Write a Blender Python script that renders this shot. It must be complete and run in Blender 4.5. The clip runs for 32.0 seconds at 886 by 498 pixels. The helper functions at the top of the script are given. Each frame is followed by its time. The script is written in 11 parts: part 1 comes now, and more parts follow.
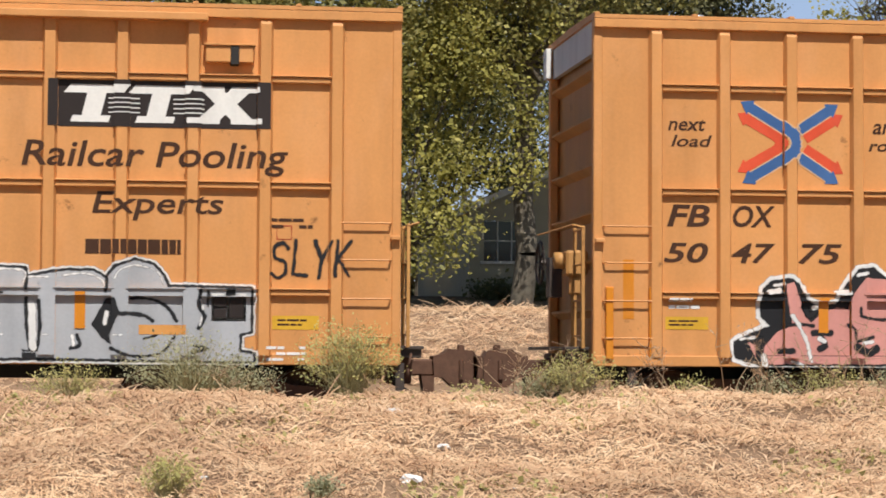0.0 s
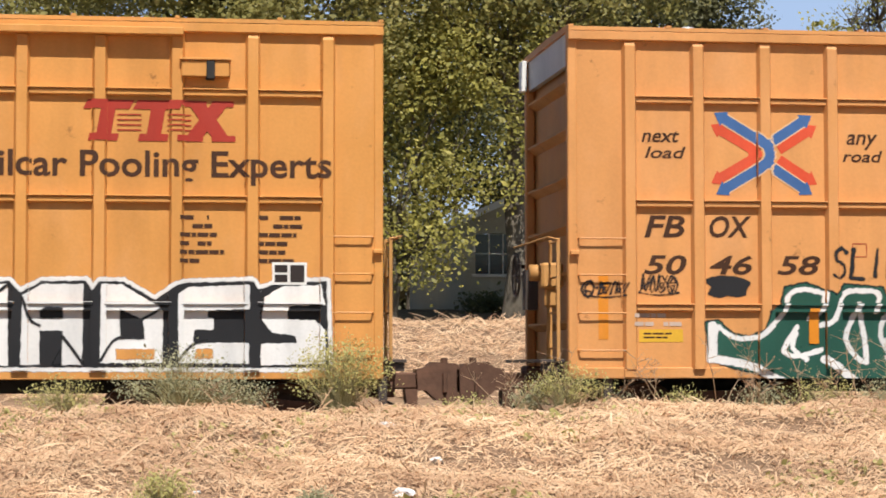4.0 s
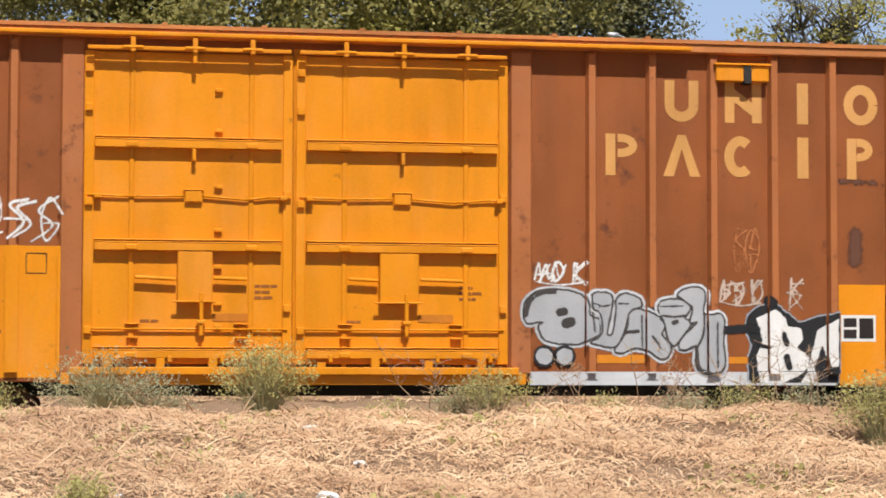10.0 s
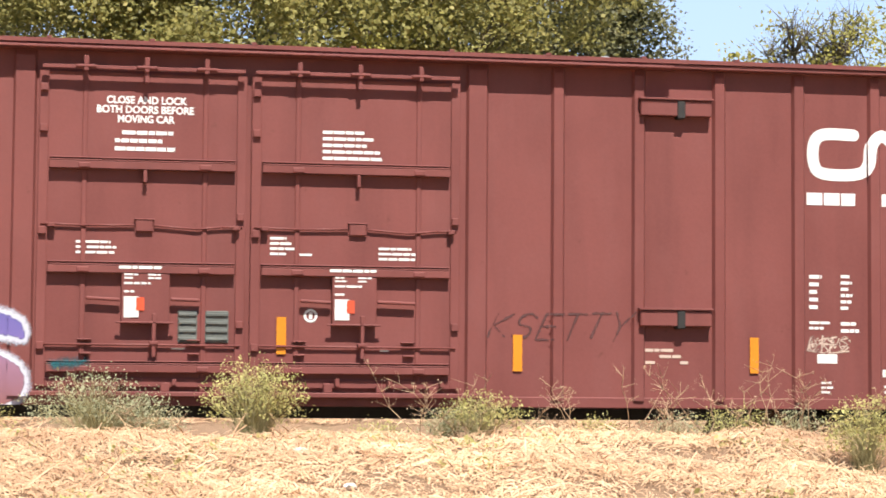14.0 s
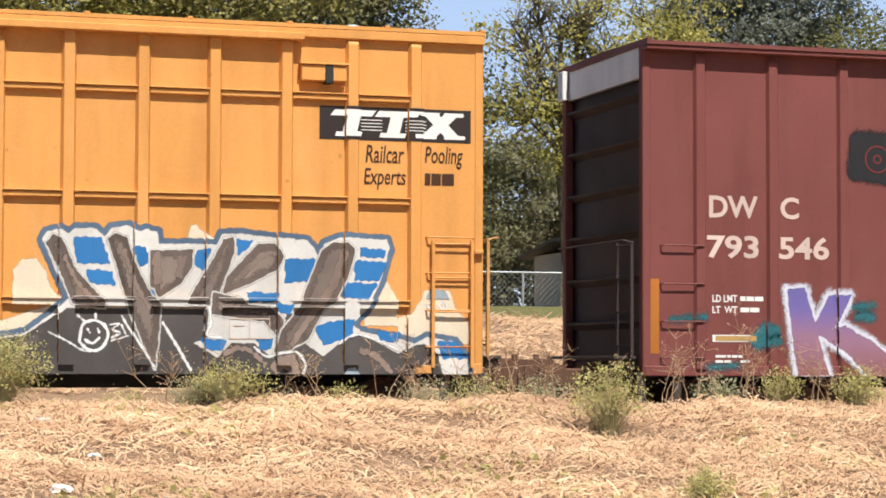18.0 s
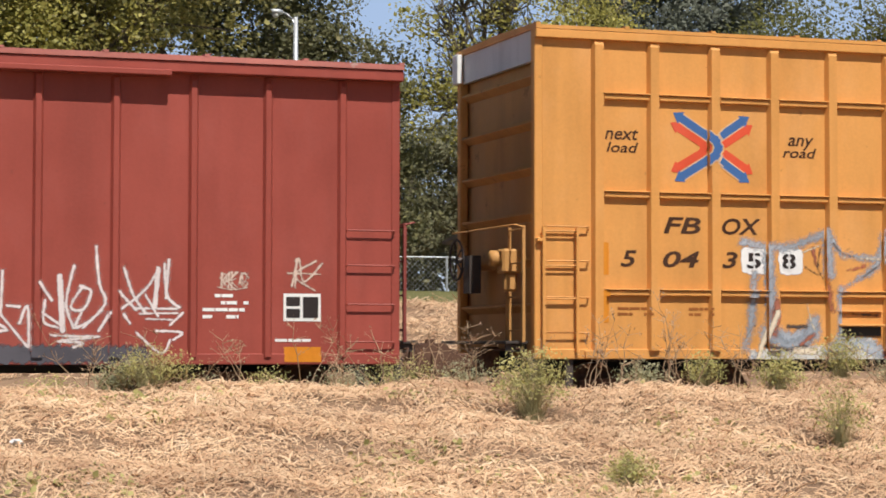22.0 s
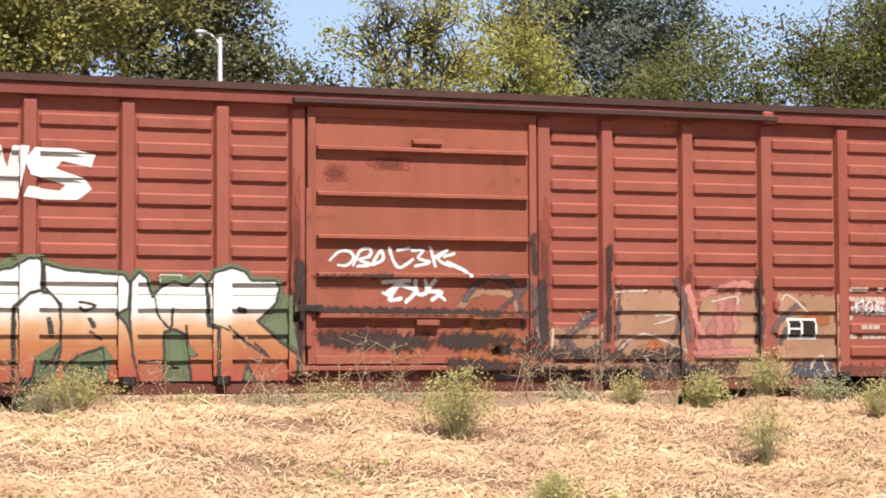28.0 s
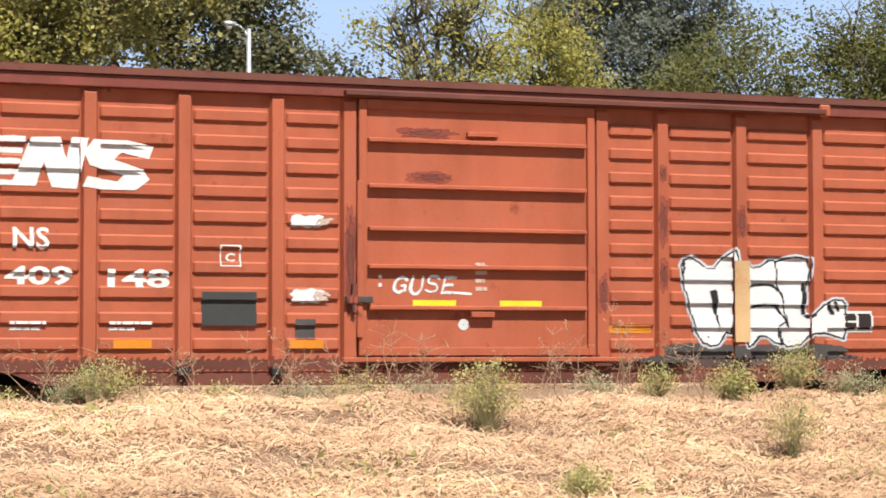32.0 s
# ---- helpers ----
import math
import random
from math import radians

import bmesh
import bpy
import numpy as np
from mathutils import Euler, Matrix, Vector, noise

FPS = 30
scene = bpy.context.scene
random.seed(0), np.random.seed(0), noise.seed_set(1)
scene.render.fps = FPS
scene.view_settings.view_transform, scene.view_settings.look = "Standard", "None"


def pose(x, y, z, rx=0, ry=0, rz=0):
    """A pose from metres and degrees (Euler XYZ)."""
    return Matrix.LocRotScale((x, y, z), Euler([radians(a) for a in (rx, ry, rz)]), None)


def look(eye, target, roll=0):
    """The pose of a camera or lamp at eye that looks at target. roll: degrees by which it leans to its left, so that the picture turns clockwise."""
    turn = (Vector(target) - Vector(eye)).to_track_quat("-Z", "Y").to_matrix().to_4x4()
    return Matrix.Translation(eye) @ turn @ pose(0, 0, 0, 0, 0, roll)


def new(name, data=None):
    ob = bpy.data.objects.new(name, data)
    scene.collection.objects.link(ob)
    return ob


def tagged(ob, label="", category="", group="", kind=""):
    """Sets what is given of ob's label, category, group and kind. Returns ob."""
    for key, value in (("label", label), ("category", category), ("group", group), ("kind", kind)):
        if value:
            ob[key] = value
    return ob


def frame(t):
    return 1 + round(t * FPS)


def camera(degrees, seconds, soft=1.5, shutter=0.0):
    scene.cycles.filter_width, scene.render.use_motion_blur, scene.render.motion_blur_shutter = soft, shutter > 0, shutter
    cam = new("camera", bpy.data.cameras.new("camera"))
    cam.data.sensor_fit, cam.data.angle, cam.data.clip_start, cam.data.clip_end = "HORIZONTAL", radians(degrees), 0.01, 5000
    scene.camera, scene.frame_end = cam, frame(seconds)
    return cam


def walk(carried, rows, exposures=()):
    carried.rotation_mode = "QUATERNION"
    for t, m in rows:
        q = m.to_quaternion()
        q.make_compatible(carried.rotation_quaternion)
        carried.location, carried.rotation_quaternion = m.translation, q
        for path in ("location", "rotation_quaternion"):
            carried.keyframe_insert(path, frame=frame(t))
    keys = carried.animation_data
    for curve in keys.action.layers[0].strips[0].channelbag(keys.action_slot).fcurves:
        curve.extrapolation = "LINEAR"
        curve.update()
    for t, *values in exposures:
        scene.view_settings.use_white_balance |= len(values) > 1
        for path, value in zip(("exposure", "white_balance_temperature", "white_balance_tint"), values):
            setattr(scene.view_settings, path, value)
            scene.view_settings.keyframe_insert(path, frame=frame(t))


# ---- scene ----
EYE = (0.0, 0.0, 1.05)


def aim(yaw, pitch, roll):
    """Camera pose: degrees to the right of the track's normal, upwards, and lean."""
    return pose(*EYE, 90 + pitch, 0, -yaw) @ pose(0, 0, 0, 0, 0, roll)


# stops of the film camera's own exposure along the clip
EXPOSURES = [(0, 0.11), (3, 0.18), (6, 0.46), (9, 0.18), (11, 0.31), (12, 0.37), (13, 0.73), (14, 0.89), (17, 0.80), (18, 0.47), (19, 0.29), (21, 0.18), (22, 0.16), (23, 0.43), (25, 0.48), (28, 0.60), (32, 0.58)]
cam = camera(22.966, 32.0, soft=1.7, shutter=0.1)
walk(cam, [(t, aim(y, p, r)) for t, y, p, r in (
    (0, 7.700, 2.704, 0.280), (0.5, 8.250, 2.705, 0.083), (1, 8.129, 2.571, 0.098), (1.5, 8.035, 2.327, 0.048),
    (2, 8.122, 2.442, -0.186), (2.5, 8.179, 2.627, -0.145), (3, 8.112, 2.819, -0.083), (3.5, 7.897, 2.960, -0.046),
    (5.5, 8.097, 3.139, -0.193), (6, 8.037, 3.080, -0.077), (6.5, 8.327, 3.126, -0.335), (7, 9.004, 3.092, -0.507),
    (7.5, 9.454, 3.084, -0.178), (8, 9.455, 3.022, 0.103), (8.5, 9.027, 2.236, -0.416), (9, 9.136, 2.824, -0.047),
    (9.5, 9.401, 3.060, 0.043), (10, 9.904, 3.145, 0.115), (10.5, 9.294, 2.616, -0.128), (11, 9.713, 2.517, 0.030),
    (11.5, 10.333, 3.013, 0.268), (12, 10.312, 3.370, 0.408), (12.5, 10.561, 3.705, 0.620), (13, 10.396, 3.997, 0.611),
    (13.5, 10.370, 3.901, 0.450), (14, 10.121, 3.750, 0.440), (14.5, 10.569, 3.690, 0.184), (16.5, 13.865, 2.945, 0.273),
    (17, 15.408, 3.020, 0.404), (17.5, 15.419, 2.976, 0.316), (18, 16.766, 2.942, 0.167), (18.5, 17.992, 2.852, 0.076),
    (19, 18.733, 2.790, 0.191), (19.5, 19.114, 2.720, -0.079), (20, 18.913, 2.610, 0.059), (20.5, 18.709, 2.493, 0.164),
    (21, 18.514, 2.402, 0.258), (21.5, 18.660, 2.447, 0.268), (22, 18.771, 2.553, 0.078), (22.5, 18.814, 2.804, 0.096),
    (23, 18.990, 2.861, 0.135), (23.5, 18.747, 2.849, -0.047), (24, 19.175, 2.818, 0.214), (24.5, 20.194, 3.000, 0.154),
    (25, 20.242, 3.128, -0.144), (25.5, 20.329, 3.114, 0.074), (27.5, 20.677, 3.076, -0.136), (28, 20.730, 3.078, -0.273),
    (28.5, 20.832, 3.036, -0.310), (29, 20.933, 2.962, -0.217), (29.5, 20.984, 3.019, -0.117), (30, 20.897, 3.041, 0.114),
    (30.5, 21.068, 3.144, 0.042), (31, 20.738, 3.065, -0.018), (31.5, 20.402, 2.964, -0.206), (32, 19.987, 2.865, -0.110),
)], exposures=EXPOSURES)

# ---- light ----
SUN_UP, SUN_SIDE = 58.0, 4.0
world = bpy.data.worlds.new("sky")
scene.world = world
world.use_nodes = True
wn, wl = world.node_tree.nodes, world.node_tree.links
sky = wn.new("ShaderNodeTexSky")
sky.sky_type, sky.sun_disc = "NISHITA", False
sky.sun_elevation, sky.sun_rotation = radians(SUN_UP), radians(180 - SUN_SIDE)
sky.air_density, sky.dust_density, sky.ozone_density = 1.0, 0.3, 1.2
wl.new(sky.outputs[0], wn["Background"].inputs[0])
wn["Background"].inputs[1].default_value = 0.055
sun = new("sun", bpy.data.lights.new("sun", "SUN"))
sun.data.energy, sun.data.angle, sun.data.color = 5.0, radians(0.53), (1.0, 0.965, 0.91)
sun.matrix_world = look((6 * math.tan(radians(SUN_SIDE)), -6, 6 * math.tan(radians(SUN_UP))), (0, 0, 0))


# ---- materials ----
def nodes_of(name, rough=0.6, metal=0.0, spec=0.4):
    m = bpy.data.materials.new(name)
    m.use_nodes = True
    n, l = m.node_tree.nodes, m.node_tree.links
    b = n["Principled BSDF"]
    b.inputs["Roughness"].default_value, b.inputs["Metallic"].default_value = rough, metal
    b.inputs["Specular IOR Level"].default_value = spec
    return m, n, l, b


def coords(n, l, shift=True):
    """Object coordinates, shifted by the object's random number so that repeats differ."""
    tc = n.new("ShaderNodeTexCoord")
    if not shift:
        return tc.outputs["Object"]
    info, mul, add = n.new("ShaderNodeObjectInfo"), n.new("ShaderNodeMath"), n.new("ShaderNodeVectorMath")
    mul.operation, mul.inputs[1].default_value = "MULTIPLY", 37.0
    l.new(info.outputs["Random"], mul.inputs[0])
    l.new(tc.outputs["Object"], add.inputs[0])
    l.new(mul.outputs[0], add.inputs[1])
    return add.outputs[0]


def noise_of(n, l, vec, scale, detail=3.0, stretch=None, rough=0.55):
    if stretch:
        mp = n.new("ShaderNodeMapping")
        mp.inputs["Scale"].default_value = stretch
        l.new(vec, mp.inputs[0])
        vec = mp.outputs[0]
    t = n.new("ShaderNodeTexNoise")
    t.inputs["Scale"].default_value, t.inputs["Detail"].default_value = scale, detail
    t.inputs["Roughness"].default_value = rough
    l.new(vec, t.inputs["Vector"])
    return t.outputs["Fac"]


def ramp_of(n, l, fac, stops):
    r = n.new("ShaderNodeValToRGB")
    e = r.color_ramp.elements
    while len(e) < len(stops):
        e.new(0.5)
    for k, (p, c) in enumerate(stops):
        e[k].position, e[k].color = p, (*c, 1) if len(c) == 3 else c
    l.new(fac, r.inputs[0])
    return r.outputs[0]


def mix_of(n, l, fac, a, b, kind="MIX"):
    m = n.new("ShaderNodeMix")
    m.data_type, m.blend_type = "RGBA", kind
    for sock, v in ((m.inputs[0], fac), (m.inputs[6], a), (m.inputs[7], b)):
        if hasattr(v, "is_output"):
            l.new(v, sock)
        elif isinstance(v, (int, float)):
            sock.default_value = v
        else:
            sock.default_value = (*v, 1)
    return m.outputs[2]


def bump_of(n, l, fac, b, strength, distance=0.01):
    k = n.new("ShaderNodeBump")
    k.inputs["Strength"].default_value, k.inputs["Distance"].default_value = strength, distance
    l.new(fac, k.inputs["Height"])
    l.new(k.outputs[0], b.inputs["Normal"])


def tone(c, k):
    return tuple(min(1.0, v * k) for v in c)


MATS = {}


def paint(name, c, rough=0.5, fade=0.18, rust=0.0, rust_c=(0.10, 0.035, 0.015), metal=0.0, shift=True, spec=0.28):
    """Weathered paint on steel: broad fading, streaks that run down, fine grime and spots of rust."""
    if name in MATS:
        return MATS[name]
    m, n, l, b = nodes_of(name, rough, metal, spec)
    v = coords(n, l, shift)
    broad = noise_of(n, l, v, 0.7, 4)
    streak = noise_of(n, l, v, 1.0, 3, (2.4, 2.4, 0.3))
    fine = noise_of(n, l, v, 28, 4)
    col = mix_of(n, l, ramp_of(n, l, broad, [(0.3, (0, 0, 0)), (0.7, (1, 1, 1))]), tone(c, 1 - fade), tone(c, 1 + fade))
    col = mix_of(n, l, ramp_of(n, l, streak, [(0.46, (0, 0, 0)), (0.74, (0.42, 0.42, 0.42))]), col, tone(c, 0.55))
    chalk = noise_of(n, l, v, 1.7, 6, (1.0, 1.0, 0.55), 0.62)
    col = mix_of(n, l, ramp_of(n, l, chalk, [(0.50, (0, 0, 0)), (0.74, (0.32, 0.32, 0.32))]), col, tuple(0.75 * x + 0.25 * sum(c) / 3 for x in tone(c, 1.35)))
    col = mix_of(n, l, 0.10, col, ramp_of(n, l, fine, [(0.3, tone(c, 0.6)), (0.7, tone(c, 1.35))]))
    if rust:
        spots = noise_of(n, l, v, 3.2, 8, None, 0.7)
        col = mix_of(n, l, ramp_of(n, l, spots, [(0.66 - 0.14 * rust, (0, 0, 0)), (0.76 - 0.1 * rust, (0.85, 0.85, 0.85))]), col, rust_c)
    l.new(col, b.inputs["Base Color"])
    l.new(ramp_of(n, l, broad, [(0.3, (rough - 0.08,) * 3), (0.7, (min(1, rough + 0.15),) * 3)]), b.inputs["Roughness"])
    bump_of(n, l, mix_of(n, l, 0.5, broad, fine), b, 0.12, 0.02)
    MATS[name] = m
    return m


def plain(name, c, rough=0.6, metal=0.0, scale=12.0, amount=0.25, bump=0.1):
    """A surface with grain at two scales."""
    if name in MATS:
        return MATS[name]
    m, n, l, b = nodes_of(name, rough, metal)
    v = coords(n, l)
    a, k = noise_of(n, l, v, scale, 4), noise_of(n, l, v, scale * 0.09, 3)
    col = mix_of(n, l, a, tone(c, 1 - amount), tone(c, 1 + amount))
    col = mix_of(n, l, ramp_of(n, l, k, [(0.35, (0, 0, 0)), (0.7, (0.6, 0.6, 0.6))]), col, tone(c, 1 - amount))
    l.new(col, b.inputs["Base Color"])
    bump_of(n, l, a, b, bump, 0.02)
    MATS[name] = m
    return m


def fade_paint(name, stops, z0, z1):
    """Spray paint that blends from one colour to the next from the bottom up, between two heights on the car."""
    if name in MATS:
        return MATS[name]
    m, n, l, b = nodes_of(name, 0.45)
    tc, sep, mr = n.new("ShaderNodeTexCoord"), n.new("ShaderNodeSeparateXYZ"), n.new("ShaderNodeMapRange")
    l.new(tc.outputs["Object"], sep.inputs[0])
    ns = noise_of(n, l, tc.outputs["Object"], 2.5, 3)
    ad = n.new("ShaderNodeMath")
    ad.operation, ad.inputs[2].default_value = "MULTIPLY_ADD", -0.12
    ad.inputs[1].default_value = 0.3
    l.new(ns, ad.inputs[0])
    ad2 = n.new("ShaderNodeMath")
    l.new(sep.outputs["Z"], ad2.inputs[0])
    l.new(ad.outputs[0], ad2.inputs[1])
    l.new(ad2.outputs[0], mr.inputs[0])
    mr.inputs[1].default_value, mr.inputs[2].default_value = z0, z1
    l.new(ramp_of(n, l, mr.outputs[0], stops), b.inputs["Base Color"])
    MATS[name] = m
    return m


def corner_spray(name, c, spray_c):
    """A dark end wall that was sprayed over at its edges and its top."""
    m, n, l, b = nodes_of(name, 0.5)
    tc, sep = n.new("ShaderNodeTexCoord"), n.new("ShaderNodeSeparateXYZ")
    l.new(tc.outputs["Object"], sep.inputs[0])
    ns = noise_of(n, l, tc.outputs["Object"], 1.8, 5, (1, 1, 2.2))
    side, top, both, put, cap = (n.new("ShaderNodeMath") for _ in range(5))
    ab = n.new("ShaderNodeMath")
    ab.operation = "ABSOLUTE"
    l.new(sep.outputs["Y"], ab.inputs[0])
    side.operation, side.inputs[1].default_value, side.inputs[2].default_value = "MULTIPLY_ADD", 3.0, -3.45
    l.new(ab.outputs[0], side.inputs[0])
    top.operation, top.inputs[1].default_value, top.inputs[2].default_value = "MULTIPLY_ADD", 4.0, -17.0
    l.new(sep.outputs["Z"], top.inputs[0])
    both.operation = "MAXIMUM"
    l.new(side.outputs[0], both.inputs[0])
    l.new(top.outputs[0], both.inputs[1])
    put.operation, put.inputs[1].default_value = "MULTIPLY_ADD", 1.4
    l.new(ns, put.inputs[0])
    l.new(both.outputs[0], put.inputs[2])
    cap.operation, cap.inputs[1].default_value, cap.use_clamp = "ADD", -0.98, True
    l.new(put.outputs[0], cap.inputs[0])
    l.new(mix_of(n, l, cap.outputs[0], c, spray_c), b.inputs["Base Color"])
    bump_of(n, l, ns, b, 0.15, 0.02)
    return m


def leafy(name, stops, rough=0.55, trans=0.25):
    """Foliage: each leaf or blade has a tone of its own."""
    if name in MATS:
        return MATS[name]
    m, n, l, b = nodes_of(name, rough, 0, 0.3)
    g = n.new("ShaderNodeNewGeometry")
    v = n.new("ShaderNodeTexCoord").outputs["Object"]
    clump = ramp_of(n, l, noise_of(n, l, v, 2.6, 2), [(0.30, (0, 0, 0)), (0.70, (1, 1, 1))])
    col = ramp_of(n, l, mix_of(n, l, 0.5, g.outputs["Random Per Island"], clump), stops)
    broad = noise_of(n, l, v, 0.5, 3)
    col = mix_of(n, l, ramp_of(n, l, broad, [(0.35, (0, 0, 0)), (0.7, (0.55, 0.55, 0.55))]), col, stops[0][1])
    l.new(col, b.inputs["Base Color"])
    if trans:
        t, s = n.new("ShaderNodeBsdfTranslucent"), n.new("ShaderNodeMixShader")
        l.new(col, t.inputs[0])
        s.inputs[0].default_value = trans
        l.new(b.outputs[0], s.inputs[1])
        l.new(t.outputs[0], s.inputs[2])
        l.new(s.outputs[0], n["Material Output"].inputs[0])
    MATS[name] = m
    return m


STEEL = plain("worn steel", (0.09, 0.07, 0.06), 0.6, 0.3, 9, 0.35, 0.3)
RUSTED = plain("rusty cast iron", (0.13, 0.065, 0.04), 0.8, 0.1, 11, 0.45, 0.4)
TREAD = plain("bright wheel rim", (0.32, 0.3, 0.28), 0.35, 0.8, 20, 0.2, 0.1)
BLACKED = plain("grimy black steel", (0.03, 0.027, 0.025), 0.7, 0.1, 9, 0.4, 0.3)
WHITE_INK = paint("white stencil paint", (0.76, 0.74, 0.70), 0.55, 0.06)
BLACK_INK = paint("black stencil paint", (0.03, 0.022, 0.02), 0.5, 0.1)
BROWN_INK = paint("dark brown stencil paint", (0.06, 0.025, 0.012), 0.5, 0.1)
AMBER = paint("amber reflective tape", (0.66, 0.235, 0.02), 0.35, 0.08)
YELLOW = paint("yellow sticker", (0.85, 0.62, 0.03), 0.4, 0.06)


# ---- building helpers ----
def mesh_of(bm, material, smooth=False):
    me = bpy.data.meshes.new("mesh")
    bm.to_mesh(me)
    bm.free()
    if material:
        me.materials.append(material)
    if smooth:
        me.shade_smooth()
    return me


def part(name, bm, material, parent, label="", loc=None, smooth=False):
    """Links a bmesh, or a shared mesh, as one object under a thing or a part."""
    me = bm if isinstance(bm, bpy.types.Mesh) else mesh_of(bm, material, smooth)
    ob = new(name, me)
    ob.parent = parent
    if loc:
        ob.location = loc
    return tagged(ob, label)


def add_box(bm, x0, x1, y0, y1, z0, z1):
    v = [bm.verts.new(p) for p in ((x0, y0, z0), (x1, y0, z0), (x1, y1, z0), (x0, y1, z0), (x0, y0, z1), (x1, y0, z1), (x1, y1, z1), (x0, y1, z1))]
    for f in ((3, 2, 1, 0), (4, 5, 6, 7), (0, 1, 5, 4), (1, 2, 6, 5), (2, 3, 7, 6), (3, 0, 4, 7)):
        bm.faces.new([v[i] for i in f])
    return v


def boxes(*rows, bevel=0.0):
    bm = bmesh.new()
    for r in rows:
        add_box(bm, *r)
    if bevel:
        bmesh.ops.bevel(bm, geom=bm.edges[:], offset=bevel, segments=1, affect="EDGES", clamp_overlap=True)
    return bm


BOXES = {}


def block(dx, dy, dz, material, bevel=0.008):
    """A shared bevelled box, its centre at the origin."""
    key = (round(dx, 3), round(dy, 3), round(dz, 3), material.name, bevel)
    if key not in BOXES:
        BOXES[key] = mesh_of(boxes((-dx / 2, dx / 2, -dy / 2, dy / 2, -dz / 2, dz / 2), bevel=bevel), material)
    return BOXES[key]


def tube(bm, a, b, r0, r1=None, sides=8, caps=True):
    a, b = Vector(a), Vector(b)
    r1 = r0 if r1 is None else r1
    q = (b - a).to_track_quat("Z", "Y")
    rings = []
    for p, r in ((a, r0), (b, r1)):
        rings.append([bm.verts.new(p + q @ Vector((r * math.cos(2 * math.pi * k / sides), r * math.sin(2 * math.pi * k / sides), 0))) for k in range(sides)])
    for k in range(sides):
        bm.faces.new((rings[0][k], rings[0][(k + 1) % sides], rings[1][(k + 1) % sides], rings[1][k]))
    if caps:
        bm.faces.new(rings[0][::-1])
        bm.faces.new(rings[1])


def prism(bm, outline, y0, y1):
    """An outline in x, z pushed from y0 to y1."""
    a = [bm.verts.new((x, y0, z)) for x, z in outline]
    b = [bm.verts.new((x, y1, z)) for x, z in outline]
    n = len(a)
    for k in range(n):
        bm.faces.new((a[k], a[(k + 1) % n], b[(k + 1) % n], b[k]))
    bm.faces.new(a[::-1])
    bm.faces.new(b)


def empty(name, m, label, category, group=""):
    ob = new(name)
    ob.matrix_basis = m
    return tagged(ob, label, category, group)


def cloud(name, verts, faces, material, parent=None):
    """One mesh of many small faces, from arrays."""
    me = bpy.data.meshes.new("mesh")
    k = faces.shape[1]
    me.vertices.add(len(verts))
    me.vertices.foreach_set("co", np.ascontiguousarray(verts, dtype=np.float32).ravel())
    me.loops.add(faces.size)
    me.loops.foreach_set("vertex_index", np.ascontiguousarray(faces, dtype=np.int32).ravel())
    me.polygons.add(len(faces))
    me.polygons.foreach_set("loop_start", np.arange(0, faces.size, k, dtype=np.int32))
    me.update(calc_edges=True)
    me.materials.append(material)
    ob = new(name, me)
    ob.parent = parent
    return ob


# ---- ground ----
GROUND = ((-40, -0.75), (0, -0.6), (13.5, -0.55), (15.5, -0.42), (21.2, 0.50), (22.2, 0.585), (22.9, 0.44), (23.9, -0.16), (24.6, -0.22), (28.7, -0.22), (30.2, -0.35),
          (33, 0.1), (38, 1.30), (41.0, 1.86), (42.0, 1.80), (43.0, 1.68), (50.0, 1.74), (51.0, 1.84), (58, 2.52), (100, 3.2), (300, 3.4), (3000, 3.4))
GY, GZ = np.array([g[0] for g in GROUND], float), np.array([g[1] for g in GROUND], float)


def ground_z(x, y):
    """Height of the ground: a bank before the track, a bank behind it that rises to the street."""
    z = np.interp(y, GY, GZ)
    z = 0.5 * z + 0.25 * (np.interp(np.asarray(y) - 0.5, GY, GZ) + np.interp(np.asarray(y) + 0.5, GY, GZ))
    bank = np.clip((np.asarray(y) - 13) / 4, 0, 1) * np.clip((24.2 - np.asarray(y)) / 1.5, 0, 1)
    far = np.clip((np.asarray(y) - 31) / 3, 0, 1) * np.clip((42 - np.asarray(y)) / 1.5, 0, 1)
    lump = 0.05 * np.sin(1.7 * x + 0.8 * y) * np.sin(0.9 * x - 1.3 * y + 1) + 0.035 * np.sin(3.9 * x + 2.1 * y + 2) * np.sin(2.7 * y - 1.1 * x)
    # the bank dips a little towards one side and has a low hump there
    lump = lump + 0.05 * np.exp(-((np.asarray(x) - 10.3) ** 2 + (np.asarray(y) - 20.2) ** 2) / 1.2)
    return z + (bank + far) * lump


